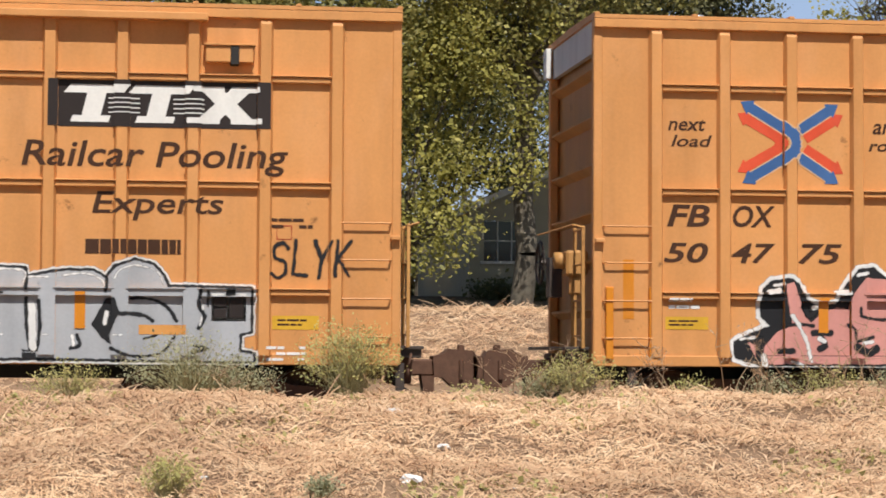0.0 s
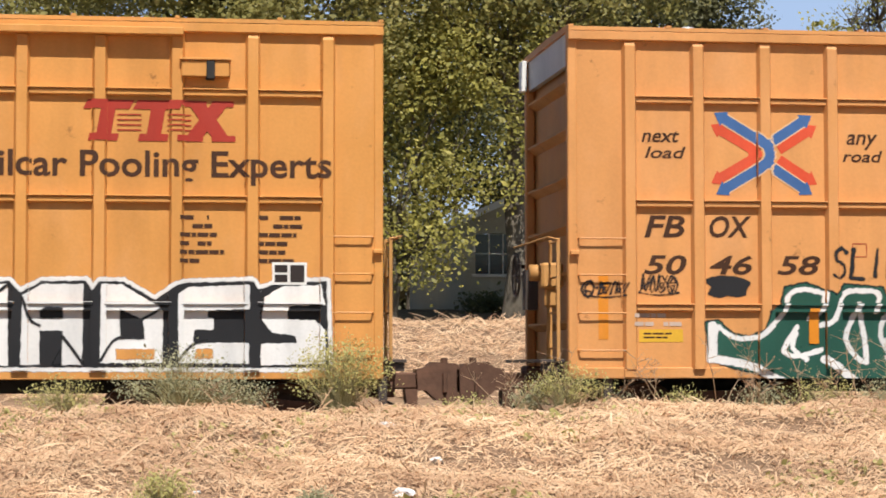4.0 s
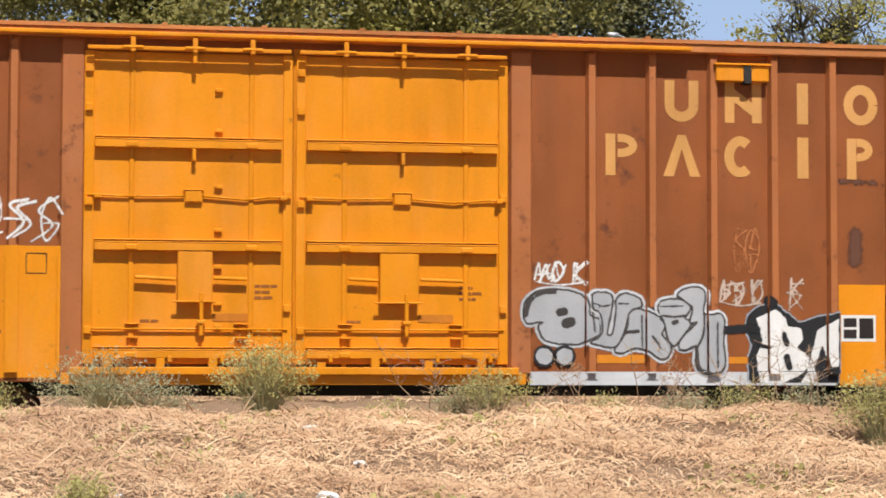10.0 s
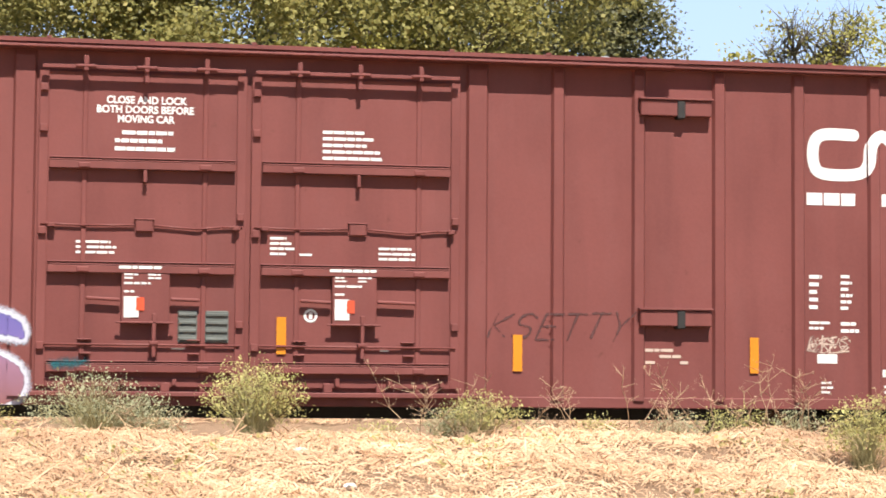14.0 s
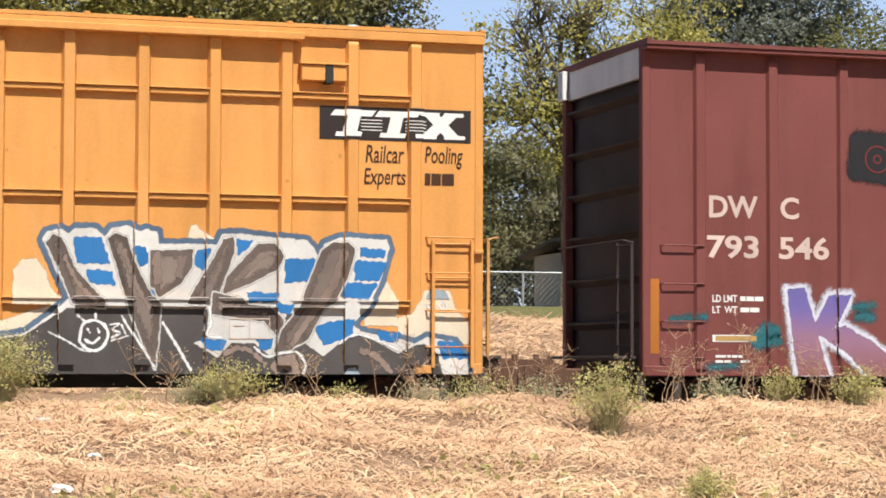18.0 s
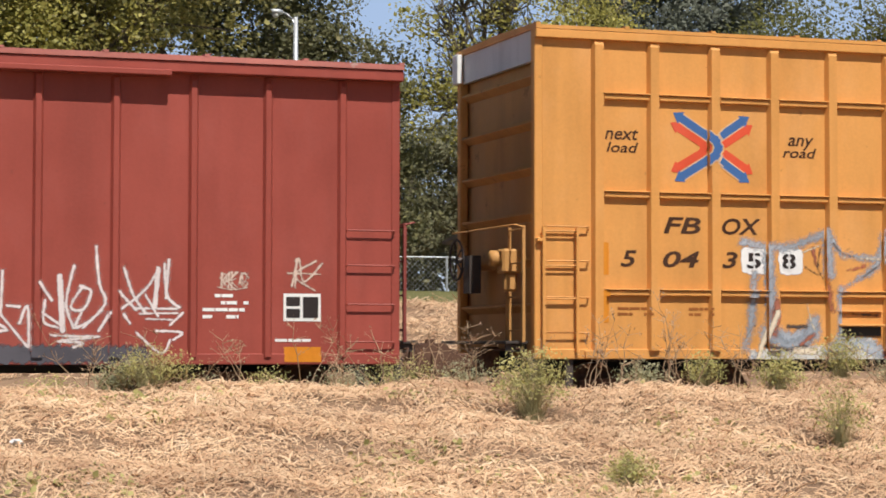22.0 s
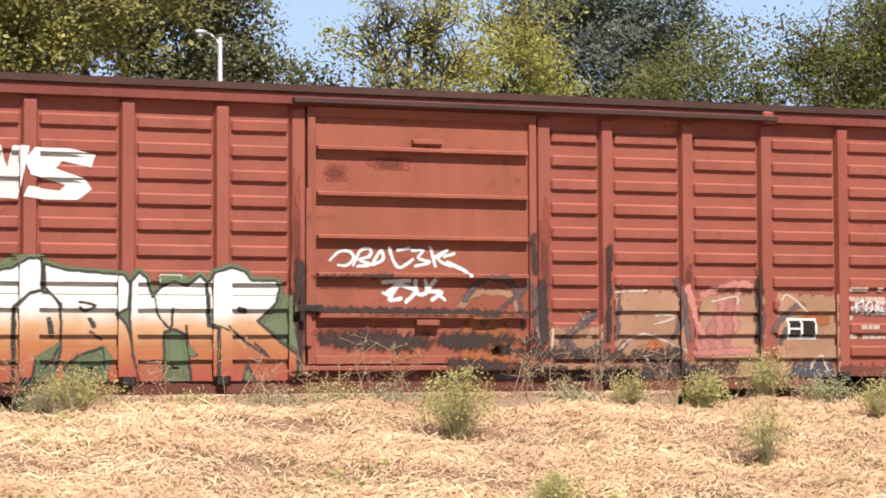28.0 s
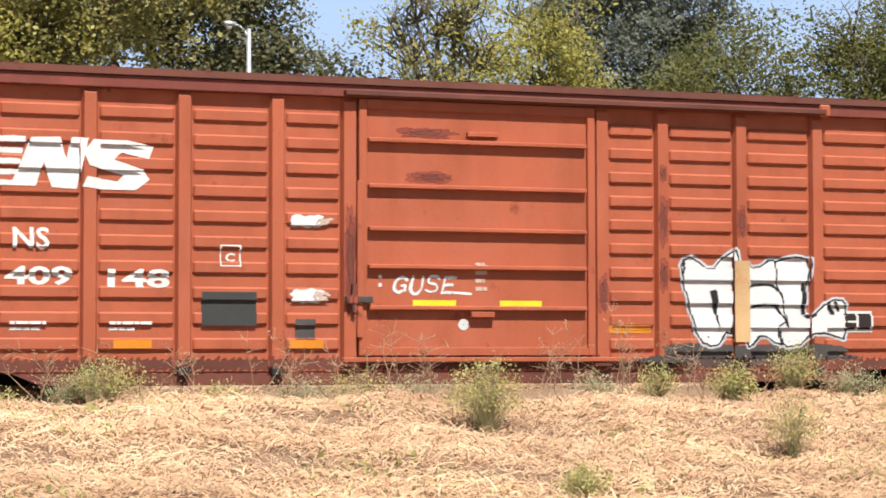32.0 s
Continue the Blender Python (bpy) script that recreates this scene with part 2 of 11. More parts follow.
def ground_material(name, light, dark, green, scale=1.0):
    m, n, l, b = nodes_of(name, 0.95, 0, 0.1)
    v = n.new("ShaderNodeTexCoord").outputs["Object"]
    broad, mid, fine = noise_of(n, l, v, 0.45 * scale, 5), noise_of(n, l, v, 4 * scale, 5), noise_of(n, l, v, 40 * scale, 4)
    col = mix_of(n, l, ramp_of(n, l, broad, [(0.38, (0, 0, 0)), (0.66, (1, 1, 1))]), light, dark)
    col = mix_of(n, l, ramp_of(n, l, mid, [(0.35, (0, 0, 0)), (0.7, (0.7, 0.7, 0.7))]), col, tone(dark, 0.8))
    col = mix_of(n, l, ramp_of(n, l, fine, [(0.3, (0, 0, 0)), (0.75, (0.6, 0.6, 0.6))]), col, tone(light, 1.15))
    if green:
        patch = noise_of(n, l, v, 0.8 * scale, 3)
        col = mix_of(n, l, ramp_of(n, l, patch, [(0.6, (0, 0, 0)), (0.72, (0.6, 0.6, 0.6))]), col, green)
    l.new(col, b.inputs["Base Color"])
    bump_of(n, l, mix_of(n, l, 0.5, mid, fine), b, 0.8, 0.05)
    return m


DRY = ground_material("dry mown earth", (0.31, 0.20, 0.125), (0.22, 0.14, 0.09), (0.20, 0.16, 0.085))
xs = np.unique(np.concatenate([np.geomspace(40, 3000, 10), -np.geomspace(40, 3000, 10), np.arange(-40, 60, 2.0), np.arange(-6, 20, 0.3)]))
ys = np.unique(np.concatenate([np.arange(-40, 13, 4.0), np.arange(12, 44, 0.3), np.arange(44, 110, 2.0), np.geomspace(110, 3000, 12)]))
gx, gy = np.meshgrid(xs, ys)
gv = np.stack([gx, gy, ground_z(gx, gy)], -1).reshape(-1, 3)
nx, ny = len(xs), len(ys)
gi = (np.arange(ny - 1)[:, None] * nx + np.arange(nx - 1)[None]).ravel()
ground = cloud("ground", gv, np.stack([gi, gi + 1, gi + nx + 1, gi + nx], 1), DRY)
ground.data.shade_smooth()
tagged(ground, "dry straw-covered earth bank beside the railway", "ground", kind="structure")

# street behind the far bank
ASPHALT = ground_material("sun-bleached asphalt", (0.115, 0.108, 0.10), (0.075, 0.07, 0.066), None, 2.0)
CONCRETE = ground_material("weathered concrete", (0.36, 0.34, 0.31), (0.27, 0.25, 0.23), None, 2.0)
LAWN = ground_material("patchy lawn", (0.17, 0.155, 0.065), (0.11, 0.11, 0.045), (0.07, 0.09, 0.028))


def strip(name, rows, material, label, x0=-60, x1=110, step=2.0):
    """A long strip whose cross section is given as y, z."""
    bm = bmesh.new()
    last = None
    for x in np.arange(x0, x1 + 0.1, step):
        ring = [bm.verts.new((x, y, z)) for y, z in rows]
        if last:
            for k in range(len(ring) - 1):
                bm.faces.new((last[k], ring[k], ring[k + 1], last[k + 1]))
        last = ring
    ob = new(name, mesh_of(bm, material))
    return tagged(ob, label, name.replace("_", " "), kind="structure")


strip("road", [(43.0, 1.72), (46, 1.76), (49.9, 1.78)], ASPHALT, "sun-bleached asphalt street behind the far bank")
strip("kerb", [(49.9, 1.7), (49.9, 1.89), (50.05, 1.91), (51.6, 1.93), (51.6, 1.7)], CONCRETE, "pale concrete kerb and footpath along the street")
strip("lawn", [(51.6, 1.93), (55, 2.27), (59, 2.62), (70, 2.85)], LAWN, "patchy green lawn in front of the houses", 14.6, 90)
strip("yard", [(51.6, 1.93), (55, 2.25), (58.5, 2.56), (70, 2.8)], ground_material("shaded yard earth", (0.17, 0.13, 0.08), (0.11, 0.085, 0.055), (0.07, 0.09, 0.03)), "bare shaded earth yard round the house", -60, 14.6)


# straw: mown stems that lie across each other, thicker on the bank's brow
def straw(name, x0, x1, y0, y1, count, length, material, label, seed, lift=0.075):
    rng = np.random.default_rng(seed)
    x, y = rng.uniform(x0, x1, count), rng.uniform(y0, y1, count)
    swath = np.sin(1.1 * x + 2.3 * y) + np.sin(2.6 * x - 1.2 * y + 1.3) + 0.8 * np.sin(0.5 * x + 3.1 * y)
    keep = rng.uniform(-3.4, 2.3, count) < swath
    x, y = x[keep], y[keep]
    k = len(x)
    a, tilt = np.where(rng.uniform(0, 1, k) < 0.3, rng.normal(0, 0.45, k) + math.pi * rng.integers(0, 2, k), rng.uniform(0, 2 * math.pi, k)), np.abs(rng.normal(0.05, 0.30, k))
    ln, wd = length * rng.lognormal(0, 0.45, k), 0.0050 * rng.lognormal(0, 0.3, k) * (length / 0.105) ** 0.5
    z = ground_z(x, y) + rng.uniform(0.0, lift, k)
    d = np.stack([np.cos(a) * np.cos(tilt), np.sin(a) * np.cos(tilt), np.sin(tilt)], -1)
    d[:, 2] += (ground_z(x + 0.1 * d[:, 0], y + 0.1 * d[:, 1]) - ground_z(x, y)) / 0.1
    side = np.cross(d, np.stack([rng.normal(0, 0.5, k), rng.normal(-0.5, 0.4, k), np.ones(k)], -1))
    side /= np.linalg.norm(side, axis=1)[:, None]
    p = np.stack([x, y, z], -1)
    mid = p + d * (ln * 0.5)[:, None] + np.stack([np.zeros(k), np.zeros(k), rng.uniform(0, 0.02, k)], -1)
    end = p + d * ln[:, None]
    end[:, 2] -= rng.uniform(0, 0.02, k)
    s = side * wd[:, None]
    v = np.stack([p - s, p + s, mid + s, mid - s, end + s * 0.6, end - s * 0.6], 1).reshape(-1, 3)
    b = np.arange(k)[:, None] * 6
    f = np.concatenate([b + np.array([[0, 1, 2, 3]]), b + np.array([[3, 2, 4, 5]])])
    ob = cloud(name, v, f, material)
    return tagged(ob, label, "straw", kind="stuff")


STRAW = leafy("dry straw", [(0.0, (0.32, 0.18, 0.105)), (0.25, (0.58, 0.355, 0.205)), (0.6, (0.80, 0.545, 0.33)), (0.9, (0.93, 0.70, 0.46)), (1.0, (0.96, 0.82, 0.60))], 0.6, 0.15)
straw("straw", -4.5, 17.5, 14.2, 23.1, 350000, 0.084, STRAW, "pale mown straw lying thick on the near bank", 3)
straw("straw", -4.5, 17.5, 14.2, 23.1, 6000, 0.14, STRAW, "longer loose straw stems scattered over the near bank", 4, 0.09)
straw("straw", -6, 36, 34.6, 42.2, 110000, 0.17, STRAW, "dry mown straw on the far bank below the street", 5, 0.08)

# ---- track ----
TRACK_Y = 26.65
BALLAST = ground_material("dusty ballast", (0.22, 0.18, 0.15), (0.12, 0.10, 0.085), None, 5.0)
strip("ballast", [(23.8, -0.30), (24.9, -0.17), (28.4, -0.17), (29.7, -0.40)], BALLAST, "dusty brown ballast bed under the track", -60, 90, 3.0)
TIE_WOOD = plain("creosoted timber", (0.09, 0.07, 0.055), 0.9, 0, 10, 0.4, 0.4)
track = empty("railway_track", pose(15, TRACK_Y, 0), "rusty steel rails on dark timber sleepers", "railway track")
tagged(track, kind="structure")
for side in (-1, 1):
    bm = bmesh.new()
    prism(bm, [(-0.07, -0.17), (0.07, -0.17), (0.07, -0.155), (0.012, -0.13), (0.012, -0.04), (0.036, -0.035), (0.036, 0), (-0.036, 0), (-0.036, -0.035), (-0.012, -0.04), (-0.012, -0.13), (-0.07, -0.155)], -75, 75)
    bmesh.ops.rotate(bm, verts=bm.verts, matrix=Matrix.Rotation(radians(90), 3, "Z"))
    part("rail", bm, RUSTED, track, "rusty steel rail", (0, side * 0.755, 0))
tie = block(0.23, 2.6, 0.18, TIE_WOOD, 0.012)
for k in range(110):
    part("sleeper", tie, None, track, "", (-30 + 0.52 * k, 0, -0.25))

# ---- boxcars ----
FACE = -1.45      # the side sheet that faces the camera, in a car's own space
CARS = []         # every car with its place in the train


class Car:
    """A boxcar, its own ends and the raised pieces on its side that paint has to follow."""

    def __init__(self, label, left, right, top, sill, body):
        self.left, self.right, self.top, self.sill, self.body = left, right, top, sill, body
        self.mid = (left + right) / 2
        self.root = empty("boxcar", pose(self.mid, TRACK_Y, 0), label, "boxcar", "freight train")
        self.bumps, self.wheels = [], []
        self.floor_paint = sill - 0.03
        CARS.append(self)

    def x(self, u):
        return u - self.mid

    def raised(self, u0, u1, z0, z1, h):
        self.bumps.append((u0 - self.mid, u1 - self.mid, z0, z1, h))

    def put(self, name, u, z, dx, dz, depth, material, parent=None, label="", bevel=0.008, behind=0.02, bump=True):
        """A bevelled piece on the near side, centred at u, z, standing depth proud of the sheet."""
        ob = part(name, block(dx, depth + behind, dz, material, bevel), None, parent or self.root, label, (u - self.mid, FACE - (depth - behind) / 2, z))
        if parent and parent is not self.root:
            ob.location -= parent.location
        if bump:
            self.raised(u - dx / 2, u + dx / 2, z - dz / 2, z + dz / 2, depth)
        return ob

    def bar(self, name, u0, z0, u1, z1, off, r, material, parent=None, sides=8, label=""):
        """A round rod on the near side, off metres before the sheet."""
        bm = bmesh.new()
        tube(bm, (u0 - self.mid, FACE - off, z0), (u1 - self.mid, FACE - off, z1), r, sides=sides)
        ob = part(name, bm, material, parent or self.root, label, smooth=True)
        if parent:
            ob.location = -parent.location
        return ob


def grab_iron(bm, x0, x1, y, z, off, drop=0.0, r=0.011):
    """A bent round bar that stands off its wall."""
    tube(bm, (x0, y, z), (x0 + 0.02, y - off, z - drop), r, sides=6)
    tube(bm, (x0 + 0.02, y - off, z - drop), (x1 - 0.02, y - off, z - drop), r, sides=6)
    tube(bm, (x1 - 0.02, y - off, z - drop), (x1, y, z), r, sides=6)


def wheelset_mesh():
    bm = bmesh.new()
    for s in (-1, 1):
        prof = ((0.13, 0.10), (0.13, -0.10), (0.36, -0.03), (0.40, -0.055), (0.42, -0.055), (0.425, 0.05), (0.45, 0.06), (0.45, 0.085), (0.39, 0.085), (0.35, 0.03))
        rings = []
        for k in range(20):
            a = 2 * math.pi * k / 20
            rings.append([bm.verts.new((r * math.cos(a), s * (0.76 - d), r * math.sin(a))) for r, d in prof])
        for k in range(20):
            for j in range(len(prof)):
                j2 = (j + 1) % len(prof)
                f = bm.faces.new((rings[k][j], rings[k][j2], rings[(k + 1) % 20][j2], rings[(k + 1) % 20][j]))
                f.material_index = 1 if j == 4 else 0
        # two lightening marks, so that the turning shows
        add_box(bm, 0.2, 0.3, s * 0.80 - 0.02, s * 0.80 + 0.02, -0.04, 0.04)
    tube(bm, (0, -1.02, 0), (0, 1.02, 0), 0.08, sides=10)
    bmesh.ops.recalc_face_normals(bm, faces=bm.faces)
    me = mesh_of(bm, RUSTED)
    me.materials.append(TREAD)
    return me


def side_frame_mesh():
    bm = bmesh.new()
    prism(bm, [(-1.15, 0.62), (-1.15, 0.40), (-1.0, 0.32), (-0.78, 0.30), (-0.62, 0.40), (-0.42, 0.24), (0.42, 0.24), (0.62, 0.40), (0.78, 0.30), (1.0, 0.32), (1.15, 0.40), (1.15, 0.62),
               (0.7, 0.66), (0.45, 0.74), (-0.45, 0.74), (-0.7, 0.66)], -0.07, 0.07)
    for dx in (-0.13, 0, 0.13):
        tube(bm, (dx, -0.09, 0.32), (dx, -0.09, 0.6), 0.055, sides=8)
    for dx in (-0.89, 0.89):
        tube(bm, (dx, -0.13, 0.45), (dx, 0.02, 0.45), 0.1, sides=10)
    bmesh.ops.recalc_face_normals(bm, faces=bm.faces)
    return mesh_of(bm, RUSTED)


def coupler_mesh():
    bm = boxes((-0.75, 0.0, -0.10, 0.10, 0.76, 0.96), bevel=0.02)
    prism(bm, [(-1.15, 0.66), (-1.08, 0.60), (-0.86, 0.62), (-0.72, 0.74), (-0.62, 0.74), (-0.60, 1.0), (-0.72, 1.02), (-0.8, 1.09), (-1.1, 1.07), (-1.16, 0.98)], -0.19, 0.16)
    prism(bm, [(-0.62, 0.52), (-0.5, 0.50), (-0.46, 0.76), (-0.62, 0.76)], -0.14, 0.14)
    tube(bm, (-0.98, -0.1, 1.05), (-0.98, -0.1, 1.14), 0.045, sides=8)
    for y in (-0.2, 0.17):
        tube(bm, (-0.95, y, 0.72), (-0.95, y, 0.95), 0.03, sides=6)
    prism(bm, [(-1.22, 0.72), (-1.1, 0.72), (-1.1, 1.0), (-1.22, 1.0)], -0.02, 0.16)
    tube(bm, (-1.0, 0.0, 0.45), (-0.95, 0.0, 0.72), 0.03, sides=6)
    bmesh.ops.recalc_face_normals(bm, faces=bm.faces)
    return mesh_of(bm, RUSTED)


WHEELSET, SIDE_FRAME, COUPLER = wheelset_mesh(), side_frame_mesh(), coupler_mesh()


def running_gear(car, reach=1.15):
    """Trucks, wheels, couplers and the frame below the floor."""
    half = (car.right - car.left) / 2
    part("centre_sill", boxes((-half + 0.1, half - 0.1, -0.35, 0.35, 0.72, 1.02)), BLACKED, car.root, "grimy steel centre sill")
    for k in range(-6, 7):
        part("crossbearer", block(0.10, 2.76, 0.15, BLACKED, 0.006), None, car.root, "", (k * half / 7, 0, 0.94))
    for s in (-1, 1):
        tx = s * (half - 1.95)
        truck = part("truck", boxes((-0.2, 0.2, -1.05, 1.05, 0.42, 0.66), bevel=0.02), RUSTED, car.root, "rusty four-wheel truck", (tx, 0, 0))
        for sy in (-1, 1):
            fr = part("side_frame", SIDE_FRAME, None, truck, "", (0, sy * 1.0, 0))
            if sy > 0:
                fr.rotation_euler = (0, 0, math.pi)
        for dx in (-0.89, 0.89):
            ws = part("wheelset", WHEELSET, None, truck, "", (dx, 0, 0.425))
            car.wheels.append(ws)
        cp = part("coupler", COUPLER, None, car.root, "rusty knuckle coupler", (s * (half + reach - 1.2), 0, 0))
        if s > 0:
            cp.rotation_euler = (0, 0, math.pi)
        bm = bmesh.new()
        sx = s * (half - 0.02)
        tube(bm, (s * half, 0.3, 0.72), (s * (half + reach * 0.5), 0.34, 0.42), 0.025, sides=6)
        tube(bm, (s * (half + reach * 0.5), 0.34, 0.42), (s * (half + reach), 0.3, 0.5), 0.025, sides=6)
        part("air_hose", bm, BLACKED, car.root, "black rubber brake hose")
        bm = bmesh.new()
        tube(bm, (s * (half + 0.10), -1.36, 0.86), (s * (half + 0.14), -1.36, 1.02), 0.014, sides=6)
        tube(bm, (s * (half + 0.14), -1.36, 1.02), (s * (half + 0.16), -0.45, 1.0), 0.014, sides=6)
        tube(bm, (s * (half + 0.16), -0.45, 1.0), (s * (half + 0.30), -0.12, 0.98), 0.014, sides=6)
        tube(bm, (s * (half + 0.10), -1.36, 0.86), (s * (half + 0.12), -1.30, 0.70), 0.014, sides=6)
        part("uncoupling_lever", bm, RUSTED, car.root, "rusty bent uncoupling lever", smooth=True)
        bm = bmesh.new()
        prev = Vector((s * half, -0.28, 0.80))
        for k in range(1, 8):
            a = k / 7
            q = Vector((s * (half + 0.75 * a), -0.28 + 0.05 * math.sin(3 * a), 0.80 - 0.42 * math.sin(math.pi * min(1, a * 0.8))))
            tube(bm, prev, q, 0.03, sides=6)
            prev = q
        part("brake_hose", bm, BLACKED, car.root, "hanging black rubber brake hose", smooth=True)
        part("step_iron", boxes((s * half - 0.05, s * half + 0.05, -1.42, -1.38, 0.46, 0.92), (s * half - s * 0.48 - 0.05, s * half - s * 0.48 + 0.05, -1.42, -1.38, 0.46, 0.92), (min(s * half, s * half - s * 0.48), max(s * half, s * half - s * 0.48), -1.46, -1.34, 0.44, 0.475), bevel=0.004), STEEL, car.root, "hanging steel sill step")
        part("draft_housing", boxes((min(s * half, s * (half + 0.28)), max(s * half, s * (half + 0.28)), -0.24, 0.24, 0.66, 1.04), bevel=0.02), RUSTED, car.root)


def shell(car, roof_mat, end_mat, style, chord=0.15, gable=0.03, fascia=None, corner=None, lip=(0.03, 0.012), brake=True, out_chord=0.075, chord_mat=None, bulge=0.0, rail_mat=None):
    """Walls, roof and ends of a car. style: shelves or waves on the ends."""
    l, r, t, s = car.x(car.left), car.x(car.right), car.top, car.sill
    for name, y0, y1 in (("side_wall", FACE, FACE + 0.06), ("side_wall", -FACE - 0.06, -FACE)):
        part(name, boxes((l + 0.03, r - 0.03, y0, y1, s, t - chord + 0.02)), car.body, car.root, "painted steel side sheets")
    part("floor_pan", boxes((l + 0.15, r - 0.15, -1.38, 1.38, 1.04, 1.12)), BLACKED, car.root)
    # roof, with its cross seams
    bm = bmesh.new()
    out, rise = lip
    bmr = [(FACE - out_chord + 0.03 - out, t - 0.034), (FACE - out_chord + 0.03 - out, t + rise), (0, t + gable + rise), (-FACE + out_chord - 0.03 + out, t + rise), (-FACE + out_chord - 0.03 + out, t - 0.034)]
    a = [bm.verts.new((l, y, z)) for y, z in bmr]
    b = [bm.verts.new((r, y, z)) for y, z in bmr]
    for k in range(5):
        bm.faces.new((a[k], a[(k + 1) % 5], b[(k + 1) % 5], b[k]))
    bm.faces.new(a)
    bm.faces.new(b[::-1])
    n = int((r - l) / 1.12)
    for k in range(n + 1):
        x = l + 0.03 + (r - l - 0.06) * k / n
        for sgn in (-1, 1):
            c = [bm.verts.new((x + dx, y * sgn, z)) for dx in (-0.03, 0.03) for y, z in ((-FACE + out_chord - 0.026 + out, t + rise - 0.004), (0, t + gable + rise - 0.005), (0, t + gable + rise + 0.02), (-FACE + out_chord - 0.026 + out, t + rise + 0.025))]
            for f in ((0, 1, 2, 3), (7, 6, 5, 4), (3, 2, 6, 7), (0, 3, 7, 4)):
                bm.faces.new([c[i] for i in f])
    bmesh.ops.recalc_face_normals(bm, faces=bm.faces)
    part("roof", bm, roof_mat, car.root, "ribbed steel roof")
    for sg in (-1, 1):
        part("top_chord", boxes((l, r, min(sg * 1.43, sg * (1.45 + out_chord)), max(sg * 1.43, sg * (1.45 + out_chord)), t - chord, t - 0.036), bevel=0.012), chord_mat or car.body, car.root)
        part("side_sill", boxes((l + 0.02, r - 0.02, min(sg * 1.40, sg * 1.475), max(sg * 1.40, sg * 1.475), s - 0.03, s + 0.10), bevel=0.01), car.body, car.root)
    car.raised(car.left, car.right, s - 0.05, s + 0.10, 0.025)
    for sx, u in ((-1, l), (1, r)):
        bm = bmesh.new()
        inset = 0.13
        if style == "shelves":
            add_box(bm, min(u - sx * inset, u - sx * (inset + 0.05)), max(u - sx * inset, u - sx * (inset + 0.05)), -1.4, 1.4, s, t)
            for k in range(7):
                z = t - 0.60 - 0.575 * k
                if z < s + 0.15:
                    break
                rib = bmesh.new()
                c = [rib.verts.new((u - sx * d, y, zz)) for y in (-1.36, 1.36) for d, zz in ((inset, z - 0.09), (0.02, z - 0.015), (0.02, z + 0.015), (inset, z + 0.03))]
                for f in ((0, 1, 5, 4), (1, 2, 6, 5), (2, 3, 7, 6), (0, 3, 2, 1), (4, 5, 6, 7)):
                    rib.faces.new([c[i] for i in f])
                bmesh.ops.recalc_face_normals(rib, faces=rib.faces)
                part("end_rib", rib, end_mat, car.root)
        else:
            waves = 11
            prof = []
            for k in range(waves * 10 + 1):
                z = s + 0.05 + (t - s - 0.05) * k / (waves * 10)
                prof.append((0.10 - (0.10 + bulge) * abs(math.sin(math.pi * k / 10)) ** 0.8, z))
            rows = [[bm.verts.new((u - sx * (0.08 + (d - 0.08) * swell), y, z)) for d, z in prof] for y, swell in ((-1.40, 0), (-1.33, 0.75), (-1.22, 1), (1.22, 1), (1.33, 0.75), (1.40, 0))]
            for a, b in zip(rows, rows[1:]):
                for k in range(len(prof) - 1):
                    bm.faces.new((a[k], a[k + 1], b[k + 1], b[k]))
        bmesh.ops.recalc_face_normals(bm, faces=bm.faces)
        part("end_wall", bm, end_mat, car.root, "ribbed steel end", smooth=style != "shelves")
        for sy in (-1, 1):
            part("corner_post", boxes((min(u, u - sx * 0.11), max(u, u - sx * 0.11), min(sy * 1.33, sy * 1.462), max(sy * 1.33, sy * 1.462), s - 0.02, t - 0.02), bevel=0.012), corner or car.body, car.root)
        if fascia:
            bm = bmesh.new()
            e = [(-1.36, t - 0.42), (1.36, t - 0.42), (1.36, t + 0.0), (0, t + gable - 0.02), (-1.36, t + 0.0)]
            p0 = [bm.verts.new((u - sx * 0.03, y, z)) for y, z in e]
            p1 = [bm.verts.new((u - sx * 0.10, y, z)) for y, z in e]
            for k in range(5):
                bm.faces.new((p0[k], p0[(k + 1) % 5], p1[(k + 1) % 5], p1[k]))
            bm.faces.new(p0)
            bmesh.ops.recalc_face_normals(bm, faces=bm.faces)
            part("end_fascia", bm, fascia, car.root, "pale grey painted end plate")
            part("corner_plate", boxes((min(u, u + sx * 0.07), max(u, u + sx * 0.07), 1.26, 1.47, t - 0.42, t - 0.02), bevel=0.008), WHITE_INK, car.root, "white painted corner plate")
        else:
            bm = bmesh.new()
            e = [(-1.42, t - 0.2), (1.42, t - 0.2), (1.42, t + 0.0), (0, t + gable - 0.02), (-1.42, t + 0.0)]
            bm.faces.new([bm.verts.new((u - sx * 0.04, y, z)) for y, z in e])
            part("end_peak", bm, end_mat, car.root)
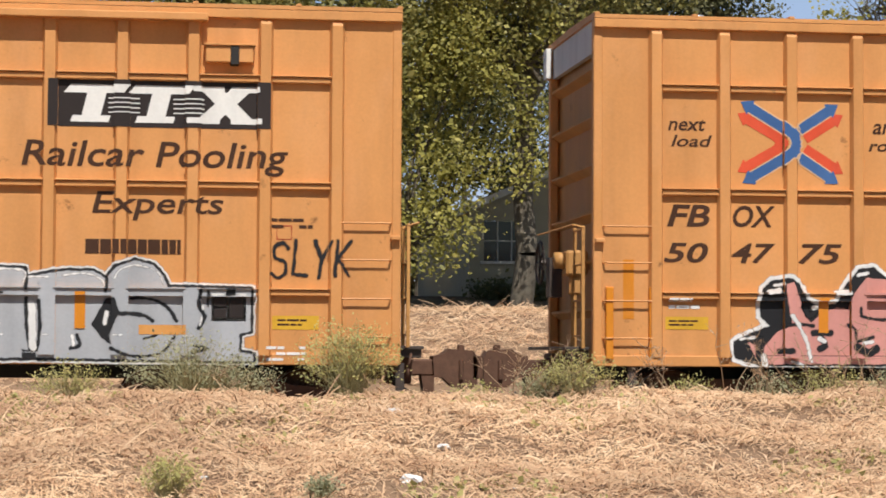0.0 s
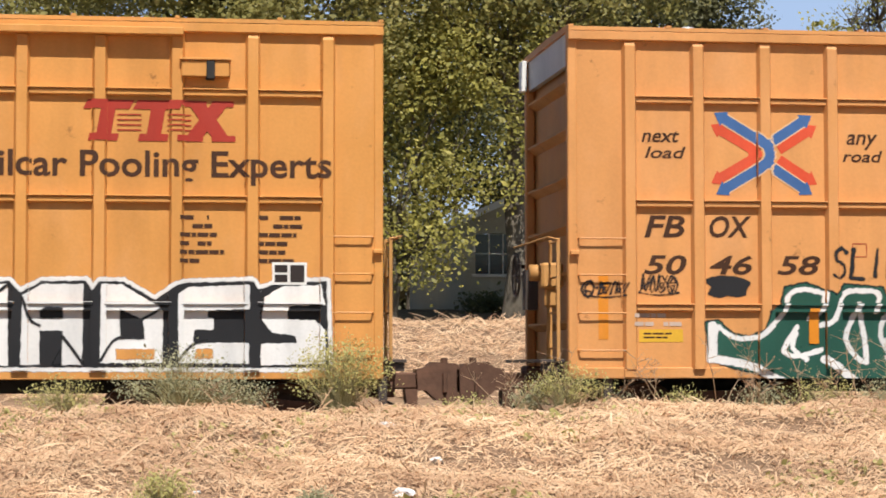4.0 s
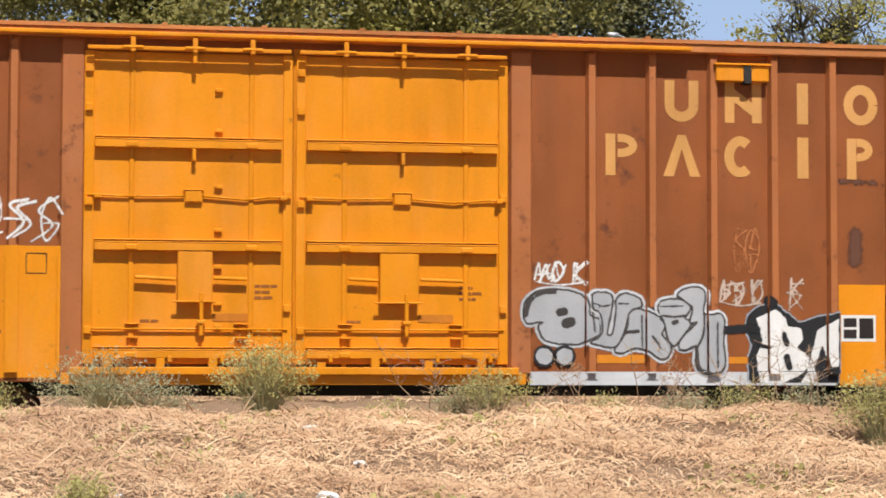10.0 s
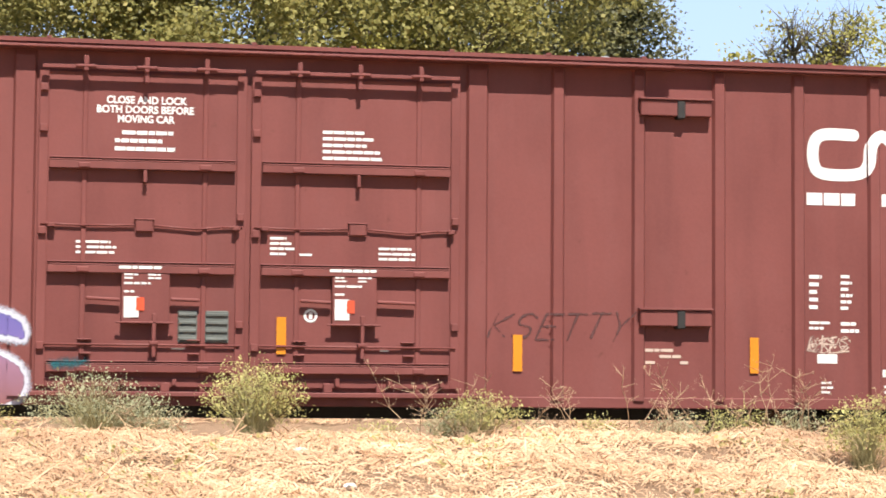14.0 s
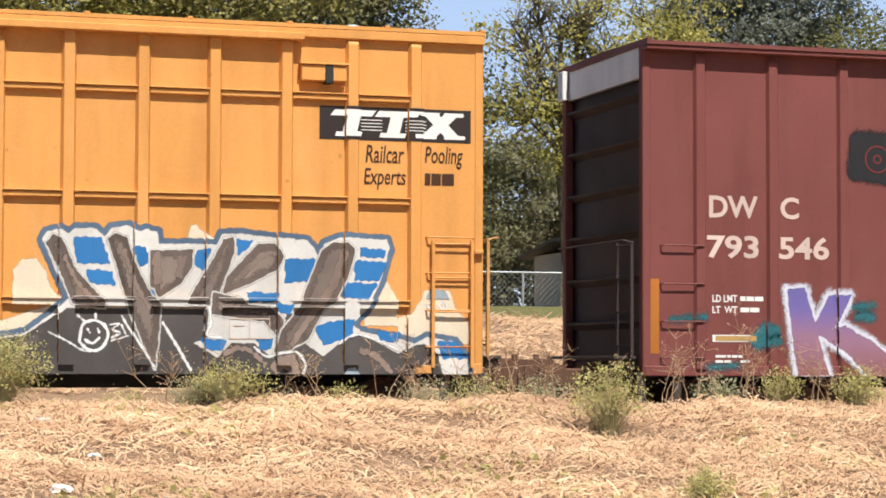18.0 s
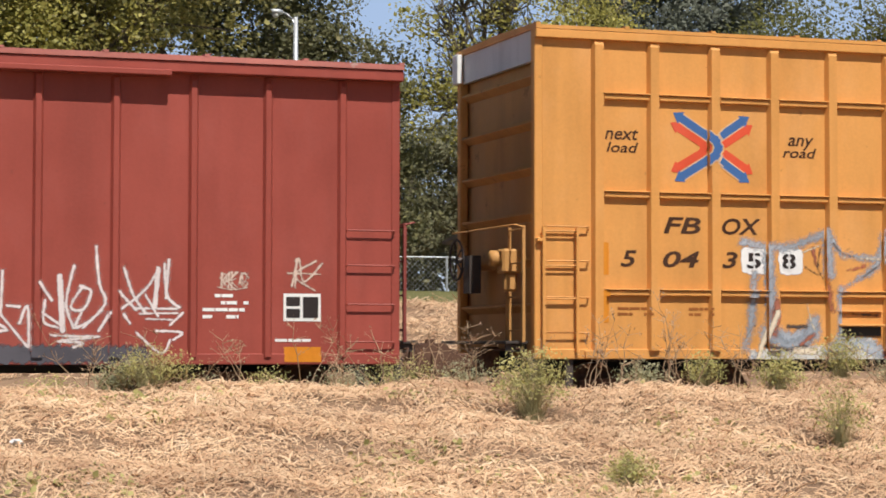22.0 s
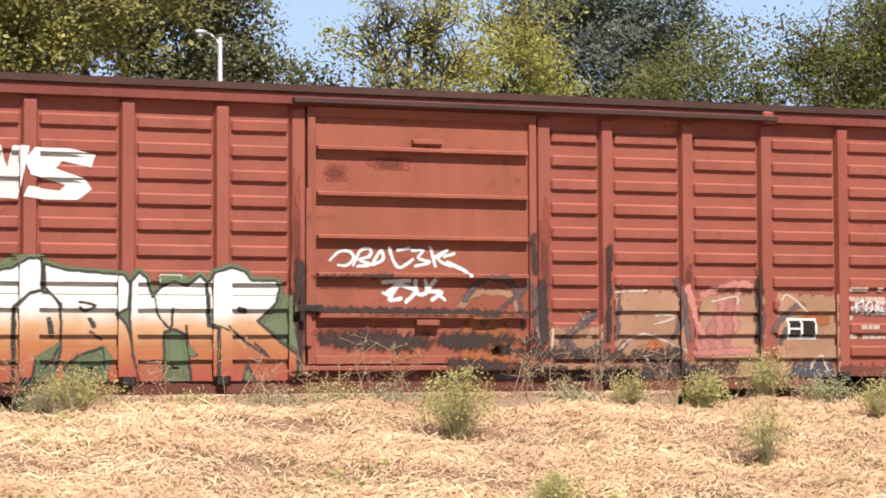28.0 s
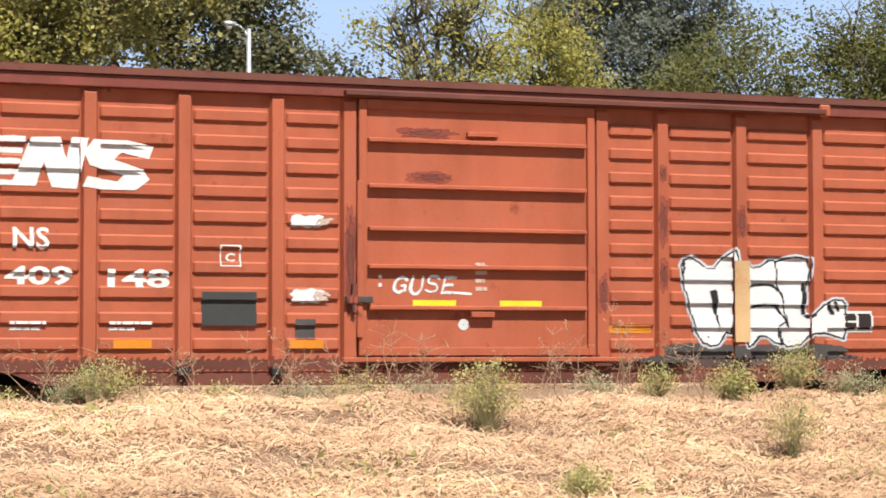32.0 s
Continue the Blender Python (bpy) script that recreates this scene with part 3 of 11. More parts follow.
    # end gear: platform, ladder and brake wheel at the ends
    for sx, u in ((-1, l), (1, r)):
        m = rail_mat or end_mat
        part("end_platform", boxes((min(u, u + sx * 0.30), max(u, u + sx * 0.30), -1.25, 1.25, 1.08, 1.12), (min(u, u + sx * 0.28), max(u, u + sx * 0.28), -1.2, -1.16, 0.98, 1.08), bevel=0.005), STEEL, car.root, "steel crossover step")
        lad = part("end_ladder", boxes((u + sx * 0.10 - 0.02, u + sx * 0.10 + 0.02, -1.36, -1.31, 1.1, 2.55), (u + sx * 0.10 - 0.02, u + sx * 0.10 + 0.02, -0.86, -0.81, 1.1, 2.55), bevel=0.004), m, car.root)
        for k in range(4):
            bm = bmesh.new()
            tube(bm, (u + sx * 0.11, -1.34, 1.25 + 0.42 * k), (u + sx * 0.11, -0.83, 1.25 + 0.42 * k), 0.012, sides=6)
            part("rung", bm, m, lad)
        bm = bmesh.new()
        tube(bm, (u + sx * 0.10, -1.36, 2.53), (u + sx * 0.22, -1.36, 2.56), 0.013, sides=6)
        tube(bm, (u + sx * 0.22, -1.36, 2.56), (u + sx * 0.22, 1.0, 2.56), 0.013, sides=6)
        part("end_rail", bm, m, car.root)
    if brake:
        bm = bmesh.new()
        tube(bm, (l - 0.05, 0.85, 2.2), (l - 0.22, 0.85, 2.2), 0.04, sides=8)
        for k in range(16):
            a0, a1 = 2 * math.pi * k / 16, 2 * math.pi * (k + 1) / 16
            tube(bm, (l - 0.22, 0.85 + 0.27 * math.cos(a0), 2.2 + 0.27 * math.sin(a0)), (l - 0.22, 0.85 + 0.27 * math.cos(a1), 2.2 + 0.27 * math.sin(a1)), 0.018, sides=5)
        for k in range(5):
            a0 = 2 * math.pi * k / 5
            tube(bm, (l - 0.22, 0.85, 2.2), (l - 0.22, 0.85 + 0.27 * math.cos(a0), 2.2 + 0.27 * math.sin(a0)), 0.012, sides=5)
        add_box(bm, l - 0.16, l - 0.0, 0.5, 0.75, 1.75, 2.25)
        part("brake_wheel", bm, STEEL, car.root, "spoked hand brake wheel")
    running_gear(car)


HATS = {}


def posts(car, list_u, w, d, z0, z1, material=None):
    """Hat-section side posts with sloped flanks and a sloped head."""
    material = material or car.body
    key = (w, d, z0, z1, material.name)
    f = min(0.03, 0.6 * d)
    if key not in HATS:
        bm = bmesh.new()
        rows = [[bm.verts.new((x, -y, z)) for x, y in ((-w / 2 - f, -0.01), (-w / 2 + 0.004, dd), (w / 2 - 0.004, dd), (w / 2 + f, -0.01))] for z, dd in ((z0, d), (z1 - 0.07, d), (z1, d * 0.35))]
        for a, b in zip(rows, rows[1:]):
            for k in range(3):
                bm.faces.new((a[k], a[k + 1], b[k + 1], b[k]))
        bm.faces.new(rows[0][::-1])
        bm.faces.new(rows[-1])
        bmesh.ops.recalc_face_normals(bm, faces=bm.faces)
        HATS[key] = mesh_of(bm, material)
    for u in list_u:
        part("post", HATS[key], None, car.root, "", (car.x(u), FACE, 0))
        car.raised(u - w / 2 - f, u + w / 2 + f, z0, z1, d)


def side_rungs(car, u0, u1, heights, material, stiles=False, bent=False):
    if stiles:
        lad = part("ladder", boxes((car.x(u0) - 0.02, car.x(u0) + 0.02, FACE - 0.09, FACE - 0.05, heights[-1] - 0.25, heights[0] + 0.05), (car.x(u1) - 0.02, car.x(u1) + 0.02, FACE - 0.09, FACE - 0.05, heights[-1] - 0.25, heights[0] + 0.05), bevel=0.004), material, car.root)
    for z in heights:
        bm = bmesh.new()
        x0, x1 = car.x(u0), car.x(u1)
        grab_iron(bm, x0, x1, FACE, z, 0.065)
        if bent:
            for a, b in (((x0 + 0.1, z), (x0 + 0.16, z - 0.1)), ((x0 + 0.16, z - 0.1), (x1 - 0.16, z - 0.1)), ((x1 - 0.16, z - 0.1), (x1 - 0.1, z))):
                tube(bm, (a[0], FACE - 0.06, a[1]), (b[0], FACE - 0.06, b[1]), 0.011, sides=6)
        part("rung" if stiles else "grab_iron", bm, material, lad if stiles else car.root)


def bracket(car, u, z, w, material, drop=True):
    """A door stop or jacking bracket with the dark opening below it."""
    b = car.put("bracket", u, z - 0.035, w, 0.19, 0.12, material, bevel=0.01)
    car.put("bracket_lip", u, z + 0.075, w + 0.04, 0.025, 0.145, material, bump=False, bevel=0.004)
    if drop:
        car.put("spring_catch", u + 0.06, z - 0.05, 0.10, 0.22, 0.135, BLACKED, bump=False, bevel=0.01)


# beam lips get a paler grey than the door itself
PALE_EDGE = paint("edge with worn grey paint", (0.15, 0.15, 0.152), 0.55, 0.3)


def door_leaf(car, u0, u1, z0, z1, depth, material, beams, rods, beam_d=0.055, label=""):
    d = part("door", block(u1 - u0, depth + 0.02, z1 - z0, material, 0.015), None, car.root, label, (car.x((u0 + u1) / 2), FACE - depth / 2 + 0.01, (z0 + z1) / 2))
    car.raised(u0, u1, z0, z1, depth)

    def on(name, a, b, c, e, out, mat=material, bevel=0.006):
        ob = part(name, block(b - a, out, e - c, mat, bevel), None, d, "", (car.x((a + b) / 2), FACE - depth - out / 2 + 0.004, (c + e) / 2))
        ob.location -= d.location
        if out > 0.03:
            car.raised(a, b, c, e, depth + out)
        return ob

    # edge frame
    on("door_edge", u0, u0 + 0.10, z0, z1, 0.05)
    on("door_edge", u1 - 0.10, u1, z0, z1, 0.05)
    on("door_edge", u0 + 0.10, u1 - 0.10, z1 - 0.12, z1, 0.05)
    on("door_edge", u0 + 0.10, u1 - 0.10, z0, z0 + 0.10, 0.05)
    for z in beams:
        on("beam", u0 + 0.13, u1 - 0.13, z - 0.05, z + 0.035, beam_d)
        on("beam_lip", u0 + 0.13, u1 - 0.13, z + 0.04, z + 0.054, beam_d + 0.012, PALE_EDGE, 0.006)
    for u in rods:
        for a, b in zip([z0 + 0.1] + [z + 0.06 for z in beams[::-1]], [z - 0.055 for z in beams[::-1]] + [z1 - 0.12]):
            on("lock_rod", u - 0.028, u + 0.028, a, b, 0.025, bevel=0.010)
        for z in [z0 + 0.12, z1 - 0.06] + list(beams):
            on("rod_guide", u - 0.05, u + 0.05, z - 0.03, z + 0.03, beam_d + 0.012, bevel=0.010)
    return d, on


def plug_door(car, u0, u1, z0, z1, material, beams, rods, centre, box, seed, mid=2.96, low=1.53, label=""):
    """A plug door: sheet with edges, deep beams, lock rods, a lock box with its arms, and the roller rail it hangs from."""
    depth = 0.03
    w = u1 - u0
    d = part("door", block(w, depth + 0.02, z1 - z0, material, 0.015), None, car.root, label, (car.x((u0 + u1) / 2), FACE - depth / 2 + 0.01, (z0 + z1) / 2))
    car.raised(u0, u1, z0, z1, depth)

    def on(name, a, b, c, e, out, mat=material, bevel=0.006, start=0.0, tilt=0.0):
        ob = part(name, block(b - a, out - start, e - c, mat, bevel), None, d, "", (car.x((a + b) / 2), FACE - depth - (out + start) / 2 + 0.004, (c + e) / 2))
        ob.location -= d.location
        ob.rotation_euler = (0, tilt, 0)
        if out > 0.03 and not start:
            car.raised(a, b, c, e, depth + out - 0.004)
        return ob

    def rod(name, pts, off, r, sides=8):
        bm = bmesh.new()
        for (a, b), (c, e) in zip(pts, pts[1:]):
            tube(bm, (car.x(a), FACE - depth - off, b), (car.x(c), FACE - depth - off, e), r, sides=sides)
        ob = part(name, bm, material, d, smooth=True)
        ob.location = -d.location

    for a, b, c, e in ((u0, u0 + 0.11, z0, z1), (u1 - 0.11, u1, z0, z1), (u0 + 0.11, u1 - 0.11, z0, z0 + 0.10)):
        on("door_edge", a, b, c, e, 0.03)
    b0, b1 = box
    for k, z in enumerate(beams):
        on("beam", u0 + 0.125, u1 - 0.125, z - 0.055, z + 0.03, 0.10)
        for up in (0.032, 0.062):
            on("beam_lip", u0 + 0.125, u1 - 0.125, z + up, z + up + 0.016, 0.115 - up * 0.4, bevel=0.007)
    # roller rail on its hangers, open behind
    on("roller_rail", u0 + 0.03, u1 - 0.03, z1 + 0.0, z1 + 0.045, 0.15, start=0.10)
    for u in list(rods) + [centre]:
        on("hanger", u - 0.028, u + 0.028, z1 - 0.02, z1 + 0.15, 0.165, start=0.12)
        on("hanger_shoe", u - 0.12, u + 0.12, z1 + 0.012, z1 + 0.052, 0.17, start=0.13, bevel=0.012)
    for u in rods:
        for a, b in zip([z0 - 0.05] + [z + 0.07 for z in beams[::-1]], [z - 0.065 for z in beams[::-1]] + [z1]):
            on("lock_rod", u - 0.03, u + 0.03, a, b, 0.022, bevel=0.009)
        for z in beams:
            on("rod_guide", u - 0.07, u + 0.07, z - 0.05, z + 0.015, 0.112, bevel=0.012)
    # centre catch below the rail and below the upper beam
    on("upper_hook", centre - 0.024, centre + 0.024, z1 - 0.14, z1 + 0.0, 0.14, start=0.06)
    on("mid_hook", centre - 0.022, centre + 0.022, beams[0] - 0.20, beams[0] - 0.06, 0.10)
    # bowed middle rod with its clasp and end hooks
    for a, b in ((u0 + 0.04, centre - 0.11), (centre + 0.11, u1 - 0.04)):
        rod("mid_rod", [(a, mid), ((a + b) / 2, mid - 0.012), (b, mid)] if a < centre else [(a, mid), (a + 0.20 * w, mid - 0.035), (b - 0.10 * w, mid - 0.005), (b, mid)], 0.03, 0.014, 6)
    on("clasp", centre - 0.10, centre + 0.10, mid - 0.075, mid + 0.06, 0.05, bevel=0.012)
    on("clasp_lip", centre - 0.115, centre + 0.115, mid + 0.062, mid + 0.078, 0.055, bevel=0.004)
    for u in (u0 + 0.17, u1 - 0.10):
        on("end_hook", u - 0.05, u + 0.03, mid - 0.04, mid + 0.01, 0.10)
    # lock box as deep as the beam above it, and slanted arms to the rods
    top = beams[1] - 0.055
    on("lock_box", b0, b1, 1.80, top - 0.002, 0.094, bevel=0.010)
    for a, b, t in ((rods[0] + 0.04, b0 - 0.01, 0.05), (b1 + 0.01, rods[1] - 0.04, 0.03)):
        if b - a > 0.1:
            on("lock_arm", a, b, 2.06, 2.10, 0.10, start=0.05, tilt=t, bevel=0.012)
    lu = b0 + 0.68 * (b1 - b0)
    on("lock_shaft", lu - 0.022, lu + 0.022, 1.42, 1.92, 0.125, start=0.098)
    on("lock_pin", lu - 0.05, lu + 0.05, 1.56, 1.60, 0.14, start=0.03)
    on("lock_handle", b0 - 0.06, b1 + 0.05, 1.802, 1.825, 0.125, start=0.098)
    rod("low_rod", [(u0 + 0.05, low), (u1 - 0.05, low)], 0.035, 0.015, 6)
    rng = random.Random(seed)
    for k in range(4):
        u = u0 + (0.12 + 0.25 * k) * w
        on("foot_bracket", u - 0.05, u + 0.05, z0 - 0.05, z0 + 0.02 + rng.uniform(0.0, 0.06), 0.10)
        on("foot_roller", u + 0.08, u + 0.13, z0 + 0.02, z0 + 0.07 + rng.uniform(0.0, 0.05), 0.12)
    for a in (u0 + 0.20 * w, u0 + 0.72 * w):
        on("foot_plate", a, a + 0.16, low + 0.05, low + 0.065, 0.075)
        on("foot_plate", a + 0.02, a + 0.15, low - 0.11, low - 0.09, 0.075)
    for z in (low - 0.06, mid - 0.12, beams[0] + 0.36, z1 - 0.25):
        on("hinge", u0 + 0.015, u0 + 0.10, z, z + 0.085, 0.075)
    for z in (low + 0.2, beams[0] - 0.62):
        on("hinge", u1 - 0.10, u1 - 0.02, z, z + 0.085, 0.075)
    return d, on


# ---- lettering and paint on the cars ----
def decal(car, name, bm, material, label="", lift=0.004, cover=None):
    """Paint on the near side: cut where the side steps out, and laid on each step. The bmesh is flat, in the car's x and z."""
    if not bm.verts:
        bm.free()
        return None
    ax = [v.co.x for v in bm.verts]
    az = [v.co.z for v in bm.verts]
    x0, x1, z0, z1 = min(ax), max(ax), min(az), max(az)
    near = [b for b in car.bumps if b[1] > x0 and b[0] < x1 and b[3] > z0 and b[2] < z1]
    cut_x = sorted({round(v, 2) for b in near for v in b[:2] if x0 < v < x1})
    cut_z = sorted({round(v, 2) for b in near for v in b[2:4] if z0 < v < z1})
    for v in cut_x:
        bmesh.ops.bisect_plane(bm, geom=bm.verts[:] + bm.edges[:] + bm.faces[:], plane_co=(v, 0, 0), plane_no=(1, 0, 0))
    for v in cut_z:
        bmesh.ops.bisect_plane(bm, geom=bm.verts[:] + bm.edges[:] + bm.faces[:], plane_co=(0, 0, v), plane_no=(0, 0, 1))
    verts, faces, known = [], [], {}
    for f in bm.faces:
        c = f.calc_center_median()
        h = max([b[4] for b in near if b[0] - 0.006 < c.x < b[1] + 0.006 and b[2] - 0.006 < c.z < b[3] + 0.006], default=0.0)
        ids = []
        flip = f.normal.y > 0
        for v in (reversed(f.verts) if flip else f.verts):
            key = (round(v.co.x, 4), round(h, 4), round(v.co.z, 4))
            if key not in known:
                known[key] = len(verts)
                verts.append((v.co.x, FACE - h - lift, v.co.z))
            if known[key] not in ids:
                ids.append(known[key])
        if len(ids) < 3:
            continue
        faces.append(ids)
    bm.free()
    me = bpy.data.meshes.new("mesh")
    me.from_pydata(verts, [], faces)
    me.materials.append(material)
    if cover:
        v = np.array(verts)
        me.attributes.new("cover", "FLOAT", "POINT").data.foreach_set("value", cover(v[:, 0] + car.mid, v[:, 2]).astype(np.float32))
    ob = new(name, me)
    ob.parent = car.root
    return tagged(ob, label)


GLYPHS = {}


def glyphs(body, shear=0.0, offset=0.0, spacing=1.0):
    """Outline of a text in the built-in font, as points and triangles."""
    key = (body, shear, offset, spacing)
    if key not in GLYPHS:
        cu = bpy.data.curves.new("text", "FONT")
        cu.body, cu.shear, cu.offset, cu.space_character, cu.resolution_u = body, shear, offset, spacing, 3
        ob = bpy.data.objects.new("text", cu)
        me = bpy.data.meshes.new_from_object(ob)
        pts = np.array([v.co[:2] for v in me.vertices], float).reshape(-1, 2)
        fs = [tuple(p.vertices) for p in me.polygons]
        bpy.data.objects.remove(ob)
        bpy.data.curves.remove(cu)
        bpy.data.meshes.remove(me)
        GLYPHS[key] = (pts, fs)
    return GLYPHS[key]


def fill(bm, pts, fs, place):
    vs = [bm.verts.new((*place(p)[:1], 0, place(p)[1])) for p in pts]
    for f in fs:
        try:
            bm.faces.new([vs[i] for i in f])
        except ValueError:
            pass


def word(car, body, u0, u1, z0, z1, material, shear=0.0, bold=0.0, name="lettering", label="", lift=0.004, spacing=1.0):
    """A text that fills the given place on the side."""
    pts, fs = glyphs(body, shear, bold, spacing)
    lo, hi = pts.min(0), pts.max(0)
    k = np.array([(u1 - u0), (z1 - z0)]) / (hi - lo)
    groups = islands(fs) if z1 - z0 > 0.14 else [fs]
    for g in groups:
        bm = bmesh.new()
        fill(bm, pts, g, lambda p: (car.x(u0) + (p[0] - lo[0]) * k[0], z0 + (p[1] - lo[1]) * k[1]))
        bmesh.ops.delete(bm, geom=[v for v in bm.verts if not v.link_faces], context="VERTS")
        decal(car, "letter" if len(groups) > 1 and name == "lettering" else "digit" if len(groups) > 1 and name == "reporting_mark" else name, bm, material, label, lift)


def islands(fs):
    """Splits faces into connected groups, so that each letter is a piece of its own."""
    root = {}

    def top(i):
        while root.setdefault(i, i) != i:
            i = root[i]
        return i

    for f in fs:
        for i in f[1:]:
            root[top(i)] = top(f[0])
    out = {}
    for f in fs:
        out.setdefault(top(f[0]), []).append(f)
    return list(out.values())


def poly(bm, car, pts):
    bm.faces.new([bm.verts.new((car.x(u), 0, z)) for u, z in pts])


def ribbon(bm, car, pts, w):
    """A painted stroke of even width along a line."""
    p = [Vector((car.x(u), z)) for u, z in pts]
    rows = []
    for k in range(len(p)):
        a, b = p[max(k - 1, 0)], p[min(k + 1, len(p) - 1)]
        d = (b - a)
        if d.length < 1e-6:
            d = Vector((1, 0))
        d.normalize()
        n = Vector((-d.y, d.x)) * (w / 2)
        rows.append((bm.verts.new((p[k].x + n.x, 0, p[k].y + n.y)), bm.verts.new((p[k].x - n.x, 0, p[k].y - n.y))))
    for r, s in zip(rows, rows[1:]):
        bm.faces.new((r[0], r[1], s[1], s[0]))


def arc(bm, car, u, z, ru, rz, w, a0, a1, steps=18):
    ribbon(bm, car, [(u + ru * math.cos(radians(a0 + (a1 - a0) * k / steps)), z + rz * math.sin(radians(a0 + (a1 - a0) * k / steps))) for k in range(steps + 1)], w)


def rect(car, u0, u1, z0, z1, material, name="painted_panel", label="", lift=0.004):
    bm = bmesh.new()
    poly(bm, car, [(u0, z0), (u1, z0), (u1, z1), (u0, z1)])
    return decal(car, name, bm, material, label, lift)


def lines(car, u0, u1, z0, z1, rows, material, seed, fill_to=0.9, name="stencil_block", label="small unreadable stencil lines"):
    """Small writing that nobody can read: broken bars."""
    rng = random.Random(seed)
    bm = bmesh.new()
    h = (z1 - z0) / rows
    for r in range(rows):
        z = z1 - (r + 0.7) * h
        u, stop = u0, u0 + (u1 - u0) * rng.uniform(0.6, 1.0)
        while u < stop:
            w = min(rng.uniform(0.05, 0.16), stop - u)
            if rng.random() < fill_to and w > 0.015:
                poly(bm, car, [(u, z), (u + w, z), (u + w, z + h * 0.48), (u, z + h * 0.48)])
            u += w + 0.012
    ob = decal(car, name, bm, material, label, 0.005)
    return tagged(ob, label, kind="stuff") if ob else ob


def blob(car, u0, u1, z0, z1, material, seed, rough=0.12, name="spray_patch", label="", lift=0.003, steps=40, square=0.5):
    """A sprayed patch with an uneven rim."""
    rng = random.Random(seed)
    ph = [(rng.uniform(0, 6.3), rng.uniform(0.3, 1.0), k) for k in (2, 3, 5, 8)]
    pts = []
    for k in range(steps):
        a = 2 * math.pi * k / steps
        c, s = math.cos(a), math.sin(a)
        q = max(abs(c), abs(s))
        r = (1 - square) + square / q
        r *= 1 + rough * sum(w * math.sin(n * a + p) for p, w, n in ph) / 2
        pts.append(((u0 + u1) / 2 + (u1 - u0) / 2 * c * min(r, 1.25), (z0 + z1) / 2 + (z1 - z0) / 2 * s * min(r, 1.25)))
    return spray(car, name, [], material, label, lift, 0, 0.02 if u1 - u0 > 1.5 else 0.012, [pts], wobble=0.003, seed=seed)


def stain(car, u0, u1, z0, z1, c, dark, seed, lift=0.003):
    """A soft dirty patch: three thin coats, each smaller and darker than the one below."""
    for k, share in enumerate((0.25, 0.5, 0.78)):
        mat = paint("grime %d on %.2f paint" % (k, c[0]), tuple(a + (b - a) * share for a, b in zip(c, dark)), 0.7, 0.2)
        m, e = 0.5 * (1 - 0.28 * k), ((u0 + u1) / 2, (z0 + z1) / 2)
        blob(car, e[0] - (u1 - u0) * m, e[0] + (u1 - u0) * m, e[1] - (z1 - z0) * m, e[1] + (z1 - z0) * m, mat, seed + k, 0.3, "grime_patch", "soft dark grime", lift + 0.0007 * k)


def bend(pts, steps=5):
    """A smooth line through the points."""
    if len(pts) < 3:
        return list(pts)
    p = [pts[0]] + list(pts) + [pts[-1]]
    out = [pts[0]]
    for k in range(1, len(p) - 2):
        a, b, c, d = (np.array(q, float) for q in p[k - 1:k + 3])
        for j in range(1, steps + 1):
            t = j / steps
            out.append(tuple(0.5 * (2 * b + (c - a) * t + (2 * a - 5 * b + 4 * c - d) * t * t + (3 * b - a - 3 * c + d) * t ** 3)))
    return out


def spread_of(x, z, strokes, shapes=(), square=False):
    """How far each point lies outside the painted strokes (points, width or two widths) and filled shapes."""
    f = np.full(x.shape, 9.0)
    for pts, w in strokes:
        w0, w1 = w if isinstance(w, tuple) else (w, w)
        n = max(len(pts) - 1, 1)
        for k in range(len(pts) - 1):
            (ax, az), (bx, bz) = pts[k], pts[k + 1]
            dx, dz = bx - ax, bz - az
            ln = max(math.hypot(dx, dz), 1e-6)
            t = ((x - ax) * dx + (z - az) * dz) / ln
            half = (w0 + (w1 - w0) * (k + np.clip(t / ln, 0, 1)) / n) / 2
            over = np.maximum(np.maximum(-t, t - ln), 0)
            across = np.abs((x - ax) * dz - (z - az) * dx) / ln
            f = np.minimum(f, (np.maximum(across, over) if square else np.hypot(across, over)) - half)
    for pts in shapes:
        inside, near = np.zeros(x.shape, bool), np.full(x.shape, 9.0)
        for (ax, az), (bx, bz) in zip(pts, list(pts[1:]) + [pts[0]]):
            if abs(bz - az) > 1e-9:
                inside ^= ((az > z) != (bz > z)) & (x < ax + (z - az) * (bx - ax) / (bz - az))
            dx, dz = bx - ax, bz - az
            t = np.clip(((x - ax) * dx + (z - az) * dz) / max(dx * dx + dz * dz, 1e-9), 0, 1)
            near = np.minimum(near, np.hypot(x - ax - t * dx, z - az - t * dz))
        f = np.minimum(f, np.where(inside, -near, near))
    return f


COATS = {}


